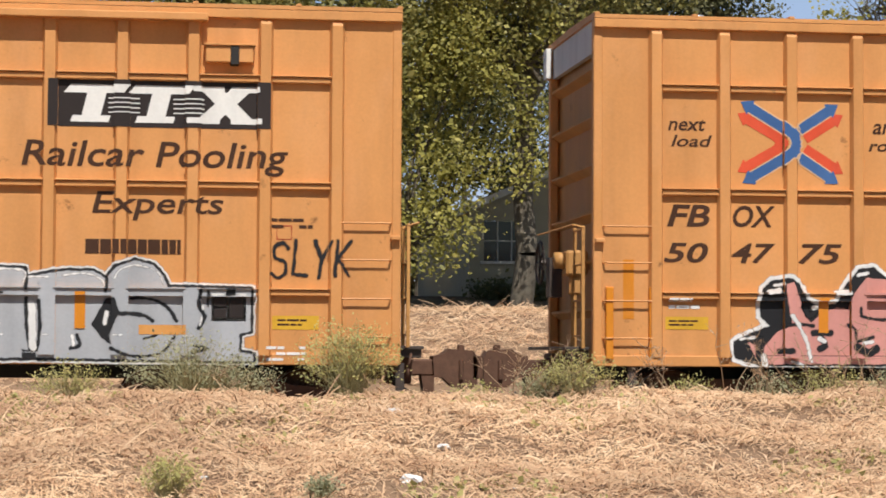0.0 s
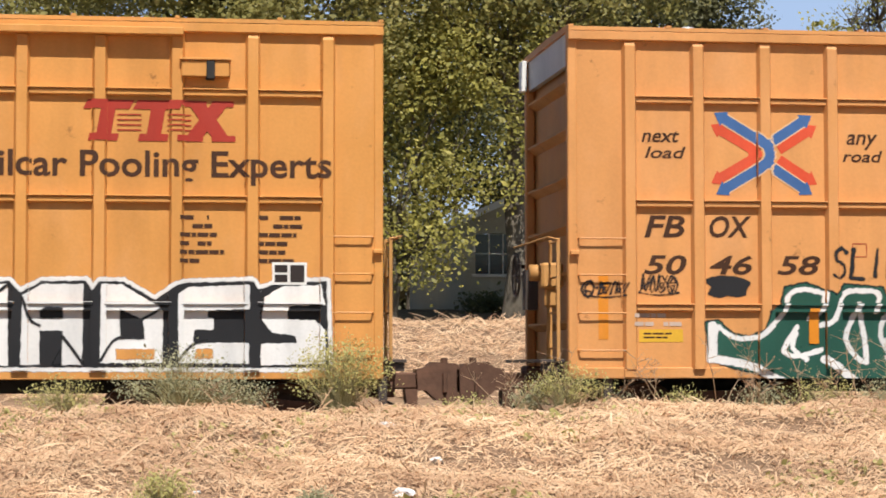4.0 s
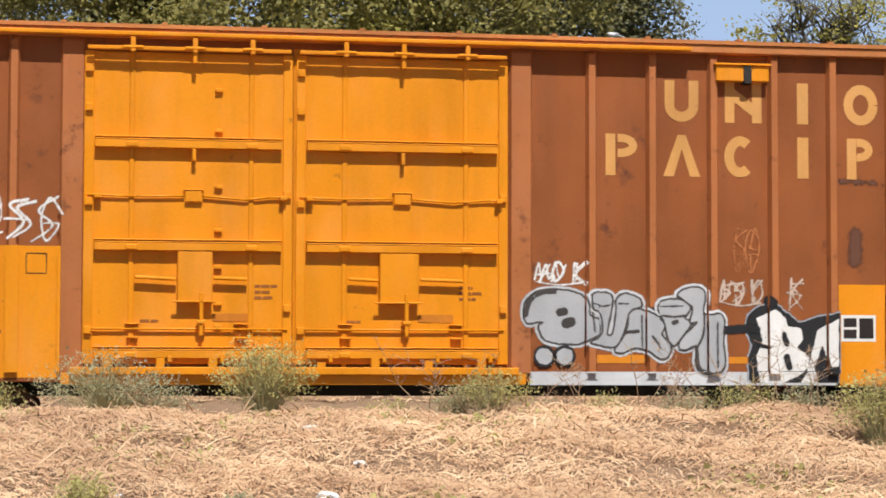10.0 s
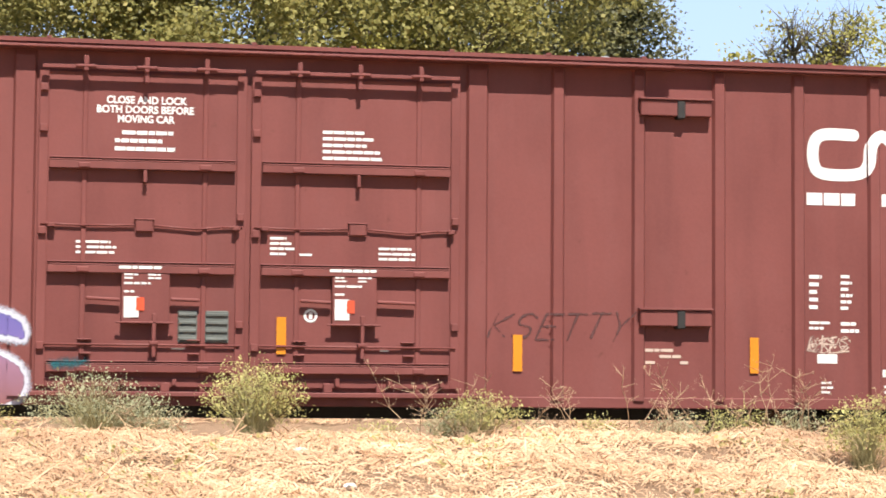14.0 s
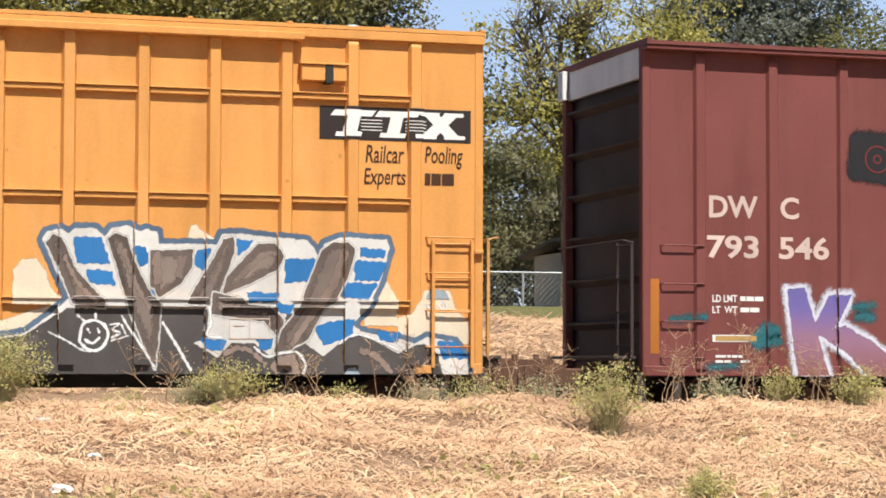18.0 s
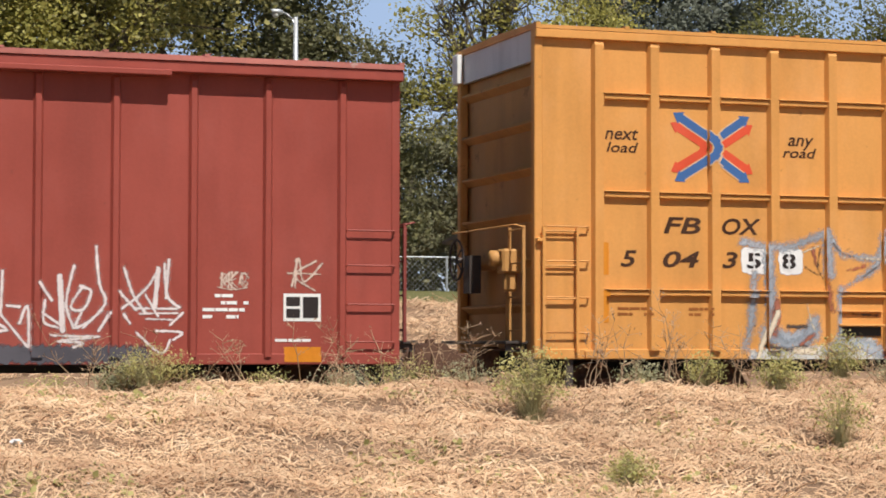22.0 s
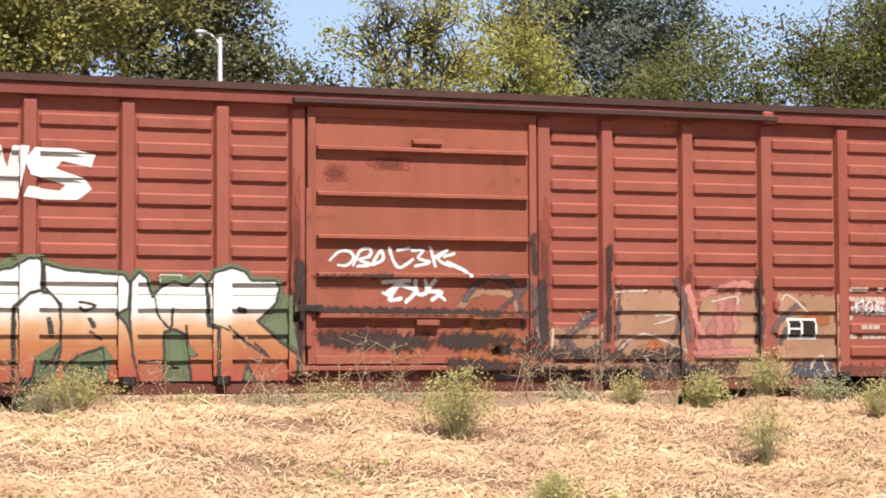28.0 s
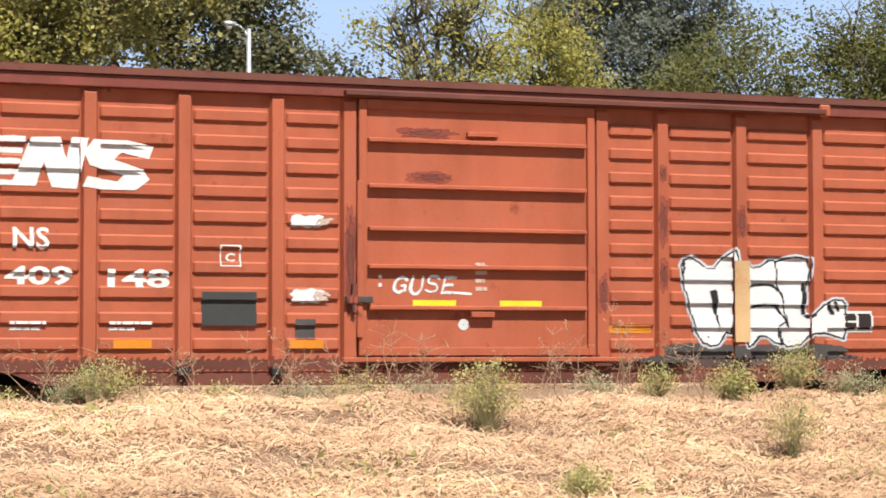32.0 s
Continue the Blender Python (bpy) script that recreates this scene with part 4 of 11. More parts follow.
def coat(material, wear):
    """The same paint as a sprayed coat: thin and grainy at its rim, and worn through in places."""
    key = (material.name, wear)
    if key not in COATS:
        m = material.copy()
        m.name = material.name + " coat"
        n, l = m.node_tree.nodes, m.node_tree.links
        at, add, grain, sub = n.new("ShaderNodeAttribute"), n.new("ShaderNodeMath"), n.new("ShaderNodeMath"), n.new("ShaderNodeMath")
        at.attribute_name = "cover"
        v = n.new("ShaderNodeTexCoord").outputs["Object"]
        grain.operation, grain.inputs[1].default_value, grain.inputs[2].default_value = "MULTIPLY_ADD", 0.9, -0.45
        l.new(noise_of(n, l, v, 45, 3), grain.inputs[0])
        l.new(at.outputs["Fac"], add.inputs[0])
        l.new(grain.outputs[0], add.inputs[1])
        rub = mix_of(n, l, 0.55, noise_of(n, l, v, 5.0, 6, (1.0, 1.0, 0.6), 0.7), noise_of(n, l, v, 1.3, 3))
        sub.operation, sub.use_clamp = "SUBTRACT", True
        l.new(add.outputs[0], sub.inputs[0])
        l.new(ramp_of(n, l, rub, [(0.50, (0, 0, 0)), (0.72, (wear, wear, wear))]), sub.inputs[1])
        keep = n.new("ShaderNodeMapRange")
        keep.inputs[1].default_value, keep.inputs[2].default_value = 0.18, 0.72
        l.new(sub.outputs[0], keep.inputs[0])
        l.new(keep.outputs[0], n["Principled BSDF"].inputs["Alpha"])
        COATS[key] = m
    return COATS[key]


def spray(car, name, strokes, material, label="", lift=0.006, grow=0.0, cell=0.014, shapes=(), square=False, wobble=0.004, seed=1, soft=None, wear=0.35, apart=False):
    """Sprayed paint: all strokes and shapes melt into one sheet that thins out over the width soft at its rim."""
    if apart:
        for k, one in enumerate(shapes):
            spray(car, name, [], material, label, lift, grow, cell, [one], square, wobble, seed + k, soft, wear)
        return
    if soft is None:
        soft = 0.026 if wobble > 0.0015 else 0.0
    half = soft / 2
    every = [p for pts, _ in strokes for p in pts] + [p for pts in shapes for p in pts]
    rim = grow + 0.03 + half + max([max(w) if isinstance(w, tuple) else w for _, w in strokes], default=0.0) * (0.75 if square else 0.5)
    u0, u1 = min(p[0] for p in every) - rim, max(p[0] for p in every) + rim
    z0, z1 = min(p[1] for p in every) - rim, max(p[1] for p in every) + rim
    z0 = max(z0, car.floor_paint)
    nu, nz = int((u1 - u0) / cell) + 2, int((z1 - z0) / cell) + 2
    gu, gz = u0 + cell * np.arange(nu), z0 + cell * np.arange(nz)
    x, z = np.meshgrid(gu, gz)

    def field(x, z):
        f = spread_of(x, z, strokes, shapes, square) - grow
        return f + wobble * (np.sin(31 * x + seed) * np.sin(27 * z + 2 * seed) + 0.6 * np.sin(67 * x - 40 * z))

    depth = field(x, z)
    f = depth - half
    inn, full = f < 0, depth < -half
    bm = bmesh.new()
    rows = full[:-1, :-1].astype(int) + full[:-1, 1:] + full[1:, 1:] + full[1:, :-1]
    some = inn[:-1, :-1] | inn[:-1, 1:] | inn[1:, 1:] | inn[1:, :-1]
    for j in range(nz - 1):
        k, row = 0, rows[j]
        while k < nu - 1:
            if row[k] == 4:
                e = k
                while e < nu - 1 and row[e] == 4:
                    e += 1
                poly(bm, car, [(gu[k], gz[j]), (gu[e], gz[j]), (gu[e], gz[j + 1]), (gu[k], gz[j + 1])])
                k = e
                continue
            if some[j, k]:
                ring = ((gu[k], gz[j], f[j, k]), (gu[k + 1], gz[j], f[j, k + 1]), (gu[k + 1], gz[j + 1], f[j + 1, k + 1]), (gu[k], gz[j + 1], f[j + 1, k]))
                pts = []
                for (ax, az, fa), (bx, bz, fb) in zip(ring, ring[1:] + ring[:1]):
                    if fa < 0:
                        pts.append((ax, az))
                    if (fa < 0) != (fb < 0):
                        t = fa / (fa - fb)
                        pts.append((ax + t * (bx - ax), az + t * (bz - az)))
                if len(pts) > 2:
                    poly(bm, car, pts)
            k += 1
    if not soft:
        return decal(car, name, bm, material, label, lift)
    return decal(car, name, bm, coat(material, wear), label, lift, lambda u, z: np.clip(0.5 - field(u, z) / soft, 0, 1))


def grid(u, z, ku, kz, *lines_, width=10):
    """Strokes drawn on a sketch sheet whose origin lies at (u, z): (x, y, x, y, ...) each, y downwards."""
    out = []
    for ln in lines_:
        w = width
        if isinstance(ln[-1], (tuple, list)):
            w, ln = ln[-1][0], ln[:-1]
        out.append((bend([(u + ln[k] / ku, z - ln[k + 1] / kz) for k in range(0, len(ln), 2)], 4), w / ku))
    return out


def sheet_shape(u, z, ku, kz, ln):
    return [(u + ln[k] / ku, z - ln[k + 1] / kz) for k in range(0, len(ln), 2)]


def bend_shape(pts):
    """A rounded outline through the points."""
    p = bend([pts[-1]] + list(pts) + [pts[0], pts[1]], 4)
    return p[4:-8]


def lettered(car, at, rim, letters, fill_mat, back_mat, label, halo=0.045, halo_mat=None, seed=1, rounded=False, wear=0.3):
    """A graffiti piece: a dark rim with a pale halo round it, and letters with outlines of their own on top."""
    shape = bend_shape if rounded else list
    if rim:
        spray(car, "letter_halo", [], halo_mat, "", 0.0034, halo, 0.014, [sheet_shape(*at, rim)], seed=seed, wear=wear)
        spray(car, "letter_shadow", [], back_mat, "", 0.0044, 0, 0.014, [sheet_shape(*at, rim)], seed=seed, wear=wear * 0.6)
    for k, o in enumerate(letters):
        if not rim:
            if halo_mat:
                spray(car, "letter_halo", [], halo_mat, "", 0.0034 + 0.0001 * k, halo, 0.014, [shape(sheet_shape(*at, o))], seed=seed + k, wear=wear)
            spray(car, "letter_outline", [], back_mat, "", 0.0046 + 0.0012 * k, 0.022, 0.012, [shape(sheet_shape(*at, o))], seed=seed + k, wear=wear * 0.6)
        spray(car, "graffiti_letter", [], fill_mat, label, 0.0052 + 0.0012 * k, 0, 0.012, [shape(sheet_shape(*at, o))], seed=seed + k, wear=wear, soft=0.016)


# letters as strokes in a unit box; a leading 1 bends the line
STROKES = {
    "A": ((0, 0, 0, 0.5, 1, 1, 0), (0, 0.22, 0.34, 0.78, 0.34)), "B": ((0, 0.08, 0, 0.08, 1), (1, 0.08, 1, 0.75, 0.95, 0.75, 0.6, 0.1, 0.54), (1, 0.1, 0.54, 0.95, 0.46, 0.9, 0.06, 0.08, 0)),
    "D": ((0, 0.08, 0, 0.08, 1), (1, 0.08, 1, 0.75, 0.88, 0.98, 0.5, 0.75, 0.1, 0.08, 0)), "E": ((0, 0.95, 1, 0.08, 1, 0.08, 0, 1, 0), (0, 0.08, 0.52, 0.8, 0.52)),
    "G": ((1, 0.95, 0.85, 0.5, 1, 0.08, 0.75, 0.08, 0.25, 0.5, 0, 0.95, 0.2), (0, 0.95, 0.15, 0.95, 0.45, 0.6, 0.45)), "H": ((0, 0.08, 0, 0.08, 1), (0, 0.92, 0, 0.92, 1), (0, 0.08, 0.5, 0.92, 0.5)),
    "I": ((0, 0.5, 0, 0.5, 1),), "K": ((0, 0.08, 0, 0.08, 1), (0, 0.95, 1, 0.15, 0.5, 1, 0)), "L": ((0, 0.1, 1, 0.1, 0.04, 1, 0),), "M": ((0, 0, 0, 0.12, 1, 0.5, 0.35, 0.88, 1, 1, 0),),
    "N": ((0, 0.05, 0, 0.1, 1, 0.9, 0, 0.95, 1),), "O": ((1, 0.5, 1, 0.1, 0.75, 0.1, 0.25, 0.5, 0, 0.9, 0.25, 0.9, 0.75, 0.5, 1),), "R": ((0, 0.08, 0, 0.08, 1), (1, 0.08, 1, 0.9, 0.92, 0.85, 0.55, 0.12, 0.48), (0, 0.4, 0.48, 1, 0)),
    "S": ((1, 0.95, 0.85, 0.55, 1, 0.1, 0.85, 0.2, 0.58, 0.8, 0.45, 0.92, 0.15, 0.5, 0, 0.04, 0.12),), "T": ((0, 0, 0.98, 1, 0.98), (0, 0.5, 0, 0.5, 1)), "U": ((1, 0.08, 1, 0.1, 0.3, 0.5, 0, 0.9, 0.3, 0.92, 1),),
    "V": ((0, 0, 1, 0.5, 0, 1, 1),), "Y": ((0, 0, 1, 0.5, 0.5, 1, 1), (0, 0.5, 0.5, 0.4, 0)),
}


def letter_lines(ch, u0, u1, z0, z1, lean=0.0):
    out = []
    for ln in STROKES[ch]:
        pts = [(u0 + (ln[k] + lean * (ln[k + 1] - 0.5)) * (u1 - u0), z0 + ln[k + 1] * (z1 - z0)) for k in range(1, len(ln), 2)]
        out.append(bend(pts) if ln[0] else pts)
    return out


def tag(car, body, u0, u1, z0, z1, material, w=0.04, lean=0.15, label="sprayed tag", seed=1, lift=0.006, wear=0.35):
    """A short word sprayed by hand."""
    rng = random.Random(seed)
    step = (u1 - u0) / len(body)
    strokes = []
    for k, ch in enumerate(body):
        for pts in letter_lines(ch, u0 + (k + 0.08) * step, u0 + (k + 0.85) * step, z0 + rng.uniform(0, 0.15) * (z1 - z0), z1 - rng.uniform(0, 0.15) * (z1 - z0), lean):
            strokes.append((pts, (w * rng.uniform(0.9, 1.3), w * rng.uniform(0.5, 1.0))))
    return spray(car, "spray_tag", strokes, material, label, lift, 0, 0.011, seed=seed, wear=wear)


def scribble(car, u0, u1, z0, z1, material, seed, letters=4, wide=0.03, name="spray_tag", label="sprayed scribble tag", lift=0.006):
    """A hand-sprayed tag that nobody can read: quick slanted strokes with hooks and a flourish below."""
    rng = random.Random(seed)
    step, h = (u1 - u0) / letters, z1 - z0
    strokes = []
    for k in sorted(list(range(letters)) * 2):
        a = u0 + (k + rng.uniform(-0.25, 0.25)) * step
        form = rng.random()
        w = wide * rng.uniform(0.6, 0.95)
        def q(x, y):
            return (a + (x + 0.12 * y + rng.uniform(-0.08, 0.08)) * step, z0 + min(1, max(0, y + rng.uniform(-0.08, 0.08))) * h)
        if form < 0.2:
            strokes.append((bend([q(0.95, 0.7), q(0.4, 0.95), q(0.05, 0.5), q(0.4, 0.05), q(0.85, 0.35), q(0.3, 0.45)]), (w, w * 0.7)))
        elif form < 0.42:
            strokes.append((bend([q(0.1, 0.2), q(0.3, 0.95), q(0.55, 0.25), q(0.95, 0.9)]), (w, w * 0.7)))
        elif form < 0.62:
            strokes.append((bend([q(0.9, 0.9), q(0.2, 0.75), q(0.75, 0.45), q(0.1, 0.1)]), (w * 1.1, w * 0.7)))
        elif form < 0.8:
            strokes.append(([q(0.2, 1.0), q(0.25, 0.05)], (w * 1.3, w * 0.6)))
            strokes.append((bend([q(0.9, 0.95), q(0.3, 0.5), q(1.0, 0.05)]), (w, w * 0.6)))
        else:
            strokes.append((bend([q(0.1, 0.6), q(0.5, 0.95), q(0.8, 0.5), q(0.4, 0.1), q(0.2, 0.4)]), (w, w)))
        if rng.random() < 0.35:
            strokes.append(([q(0.0, 0.5), q(0.95, 0.55)], (w * 0.8, w * 0.5)))
    if letters > 2:
        strokes.append((bend([(u0, z0 + 0.12 * h), (u0 + 0.5 * (u1 - u0), z0 - 0.02 * h), (u1, z0 + 0.1 * h)]), (wide * 0.4, wide * 0.8)))
    return spray(car, name, strokes, material, label, lift, 0, max(0.008, min(0.014, wide * 0.4)), wobble=0.002, seed=seed)


def consolidated(car, u, z, w=0.42, h=0.30, seed=1):
    """The black stencil plate with white frame for inspection dates."""
    rect(car, u - w / 2, u + w / 2, z - h / 2, z + h / 2, WHITE_INK, "stencil_plate", "black inspection plate with white frame", 0.006)
    for a, b, c, d in ((0.07, 0.44, 0.55, 0.88), (0.07, 0.44, 0.12, 0.45), (0.52, 0.93, 0.12, 0.88)):
        rect(car, u - w / 2 + a * w, u - w / 2 + b * w, z - h / 2 + c * h, z - h / 2 + d * h, BLACK_INK, "stencil_box", "", 0.009)


def letter_blocks(car, cells, z0, z1, material, seed, lift=0.004):
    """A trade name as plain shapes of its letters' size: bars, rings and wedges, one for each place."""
    for k, (u0, u1, form) in enumerate(cells):
        bm = bmesh.new()
        m, w, h = (u0 + u1) / 2, u1 - u0, z1 - z0
        if form == "bar":
            poly(bm, car, [(m - 0.07, z0), (m + 0.07, z0), (m + 0.07, z1), (m - 0.07, z1)])
        elif form == "ring":
            arc(bm, car, m, (z0 + z1) / 2, w / 2 - 0.06, h / 2 - 0.06, 0.12, 0, 360)
        elif form == "cup":
            arc(bm, car, m, z0 + h * 0.4, w / 2 - 0.06, h * 0.4 - 0.06, 0.12, 180, 360)
            poly(bm, car, [(u0, z0 + h * 0.4), (u0 + 0.12, z0 + h * 0.4), (u0 + 0.12, z1), (u0, z1)])
            poly(bm, car, [(u1 - 0.12, z0 + h * 0.4), (u1, z0 + h * 0.4), (u1, z1), (u1 - 0.12, z1)])
        elif form == "bow":
            arc(bm, car, m, (z0 + z1) / 2, w / 2 - 0.06, h / 2 - 0.06, 0.12, 50, 310)
        elif form == "wedge":
            poly(bm, car, [(u0, z0), (u0 + 0.13, z0), (m + 0.05, z1), (m - 0.05, z1)])
            poly(bm, car, [(u1 - 0.13, z0), (u1, z0), (m + 0.05, z1), (m - 0.05, z1)])
        elif form == "slab":
            poly(bm, car, [(u0, z0), (u0 + 0.12, z0), (u0 + 0.12, z1), (u0, z1)])
            arc(bm, car, u0 + w * 0.45, z1 - h * 0.28, w * 0.55 - 0.05, h * 0.28 - 0.05, 0.10, -100, 100)
        else:
            poly(bm, car, [(u0, z0), (u0 + 0.12, z0), (u0 + 0.12, z1), (u0, z1)])
            poly(bm, car, [(u1 - 0.12, z0), (u1, z0), (u1, z1), (u1 - 0.12, z1)])
            poly(bm, car, [(u0, z1), (u0 + 0.0, z1 - 0.16), (u1, z0), (u1, z0 + 0.16)])
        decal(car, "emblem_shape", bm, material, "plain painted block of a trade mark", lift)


BLUE = paint("emblem blue", (0.05, 0.125, 0.31), 0.5, 0.1)
RED = paint("emblem red", (0.66, 0.085, 0.035), 0.5, 0.1)
CREAM_EDGE = paint("cream emblem edge", (0.66, 0.46, 0.28), 0.5, 0.1)
BRICK_RED = paint("emblem brick red", (0.36, 0.035, 0.02), 0.5, 0.1)


def arrows(car, u, z, s=1.0, blue=None, red=None):
    """Two crossing pairs of arrows in blue and red."""
    blue, red = blue or BLUE, red or RED
    for mat, runs, text in (
            (blue, ([(-0.10, 0.19), (-0.54, 0.45)], [(-0.10, 0.19), (0.02, 0.10), (0.06, 0.0), (0.02, -0.10), (-0.10, -0.19), (-0.52, -0.44)], [(0.16, 0.195), (0.52, 0.43)], [(0.16, -0.195), (0.52, -0.43)]), "blue painted arrows"),
            (red, ([(-0.16, 0.07), (-0.58, 0.31)], [(-0.16, 0.07), (-0.12, 0.0), (-0.16, -0.07), (-0.58, -0.31)], [(0.23, 0.09), (0.58, 0.31)], [(0.23, -0.09), (0.58, -0.31)]), "red painted arrows")):
        heads, strokes = [], []
        for run in runs:
            e, f = Vector(run[-1]), Vector(run[-2])
            d = (e - f).normalized()
            strokes.append(([(u + a * s, z + b * s) for a, b in list(run[:-1]) + [tuple(e - d * 0.09)]], 0.12 * s))
            n = Vector((-d.y, d.x))
            heads.append([(u + p.x * s, z + p.y * s) for p in (e + d * 0.085, e - d * 0.06 + n * 0.10, e - d * 0.06 - n * 0.10)])
        if mat is blue:
            spray(car, "arrow_edge", strokes, CREAM_EDGE, "thin pale edge of the blue arrows", 0.0044, 0.014, 0.012, (), True, 0.0)
        spray(car, "arrow_emblem", strokes, mat, text, 0.0048 if mat is blue else 0.004, 0, 0.012, heads, True, 0.0)


def marks(car, u0, u1, z0, z1, ground_mat, block_mat):
    """A trade mark as plain slanted blocks, on a dark field if there is one."""
    if ground_mat:
        rect(car, u0, u1, z0, z1, ground_mat, "emblem_field", "black painted field")
    w, h = u1 - u0, z1 - z0
    bm = bmesh.new()
    for k in range(3):
        a = u0 + w * (0.07 + 0.29 * k)
        b = a + w * 0.27
        if k == 2:
            cross = [[(a + w * e, z0 + h * f) for e, f in ((p - 0.03, 0.1), (p + 0.07, 0.1), (q + 0.08, 0.90), (q - 0.02, 0.90))] for p, q in ((0.03, 0.20), (0.22, 0.04))]
            for e0, e1, f0, f1 in ((-0.03, 0.12, 0.1, 0.22), (0.17, 0.31, 0.1, 0.22), (0.0, 0.14, 0.78, 0.90), (0.17, 0.30, 0.78, 0.90)):
                cross.append([(a + w * e0, z0 + h * f0), (a + w * e1, z0 + h * f0), (a + w * e1, z0 + h * f1), (a + w * e0, z0 + h * f1)])
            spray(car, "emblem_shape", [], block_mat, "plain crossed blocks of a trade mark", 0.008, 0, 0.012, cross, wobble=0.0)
            continue
        poly(bm, car, [(a, z0 + h * 0.72), (b, z0 + h * 0.72), (b + 0.03 * w, z0 + h * 0.90), (a + 0.03 * w, z0 + h * 0.90)])
        poly(bm, car, [(a + w * 0.08, z0 + h * 0.24), (a + w * 0.165, z0 + h * 0.24), (a + w * 0.19, z0 + h * 0.72), (a + w * 0.105, z0 + h * 0.72)])
        poly(bm, car, [(a + w * 0.03, z0 + h * 0.1), (a + w * 0.20, z0 + h * 0.1), (a + w * 0.21, z0 + h * 0.24), (a + w * 0.04, z0 + h * 0.24)])
        for j in range(4):
            y = z0 + h * (0.30 + 0.10 * j)
            poly(bm, car, [(a + w * 0.20, y), (a + w * 0.34, y), (a + w * 0.34, y + h * 0.025), (a + w * 0.20, y + h * 0.025)])
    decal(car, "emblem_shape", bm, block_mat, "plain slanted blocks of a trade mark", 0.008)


# ---- orange boxcars with one black door ----
def orange_car(label, left, right, body, door_mat, posts_l, door, posts_r, track_end, ribs=(4.185, 2.95, 1.72), fascia=None):
    car = Car(label, left, right, 5.04, 0.92, body)
    shell(car, body, paint(body.name + " in soot", (0.52, 0.265, 0.085), 0.6, 0.2, 0.3), "shelves", fascia=fascia)
    posts(car, posts_l + posts_r, 0.125, 0.075, 1.0, 4.90)
    du0, du1 = door
    posts(car, [du0 - 0.12, du1 + 0.12], 0.20, 0.07, 0.98, 4.82)
    for row in (posts_l + [du0 - 0.15], [du1 + 0.15] + posts_r):
        for a, b in zip(row, row[1:]):
            for z in ribs:
                car.put("side_rib", (a + b) / 2, z, b - a - 0.135, 0.075, 0.06, body, bevel=0.014)
                car.put("rib_ledge", (a + b) / 2, z + 0.045, b - a - 0.13, 0.016, 0.085, body, bevel=0.004)
    # door track over the door, and the rail below
    car.put("door_track", (du0 - 0.3 + track_end) / 2, 4.885, track_end - du0 + 0.3, 0.09, 0.17, body, bevel=0.01)
    car.put("door_rail", (du0 + du1) / 2, 1.03, du1 - du0 + 0.1, 0.035, 0.11, body, bump=False, bevel=0.005)
    car.put("door_rail", (du0 + du1) / 2 + 0.1, 0.90, du1 - du0 + 0.6, 0.05, 0.09, body, bump=False, bevel=0.005)
    for k in range(9):
        car.put("rail_block", du0 + 0.2 + k * 0.42, 0.97, 0.16, 0.09, 0.08, body, bump=False, bevel=0.006)
    w = du1 - du0
    d, on = door_leaf(car, du0, du1, 1.10, 4.82, 0.05, door_mat, (3.70, 2.95, 2.52, 1.36), (du0 + 0.19 * w, du0 + 0.80 * w), label="black steel plug door")
    on("door_seam", du0 + 0.49 * w, du0 + 0.515 * w, 1.3, 4.7, 0.035)
    on("lock_box", du0 + 0.455 * w, du0 + 0.55 * w, 1.55, 2.42, 0.05)
    on("lock_handle", du0 + 0.48 * w, du0 + 0.54 * w, 1.62, 1.68, 0.16)
    for z in (4.45, 2.9):
        on("hinge", du0 + 0.02, du0 + 0.10, z, z + 0.12, 0.12)
        on("hinge", du1 - 0.10, du1 - 0.02, z, z + 0.12, 0.12)
    on("roller", du0 + 0.55 * w, du0 + 0.575 * w, 4.60, 4.80, 0.07)
    on("lock_arm", du0 + 0.2 * w, du0 + 0.45 * w, 2.08, 2.115, 0.06)
    on("lock_arm", du0 + 0.55 * w, du0 + 0.8 * w, 2.08, 2.115, 0.06)
    for a, b in ((left + 0.12, left + 0.72), (right - 0.72, right - 0.12)):
        side_rungs(car, a, b, (2.54, 2.11, 1.66, 1.22), body)
    for u, e in ((left + 0.76, left + 0.07), (right - 0.76, right - 0.07)):
        car.put("jack_pad", u, 0.95, 0.2, 0.1, 0.06, body, bump=False)
        car.put("lever_catch", e, 2.37, 0.11, 0.05, 0.08, body, bump=False)
    bracket(car, track_end + 0.25, 4.5, 0.55, body)
    gear = part("brake_housing", boxes((car.x(left) - 0.22, car.x(left) + 0.05, -0.93, -0.66, 1.97, 2.28), (car.x(left) - 0.17, car.x(left), -0.88, -0.72, 1.74, 1.98), bevel=0.03), MATS[body.name + " in soot"], car.root, "sooty orange hand brake gear housing")
    bm = bmesh.new()
    tube(bm, (car.x(left) - 0.12, -0.80, 1.1), (car.x(left) - 0.12, -0.80, 1.75), 0.02, sides=6)
    part("brake_rod", bm, MATS[body.name + " in soot"], car.root, "", smooth=True)
    bm = bmesh.new()
    tube(bm, (car.x(left) - 0.20, -0.78, 2.16), (car.x(left) - 0.34, -0.78, 2.16), 0.10, sides=12)
    part("brake_drum", bm, MATS[body.name + " in soot"], car.root, "", smooth=True)
    return car, on


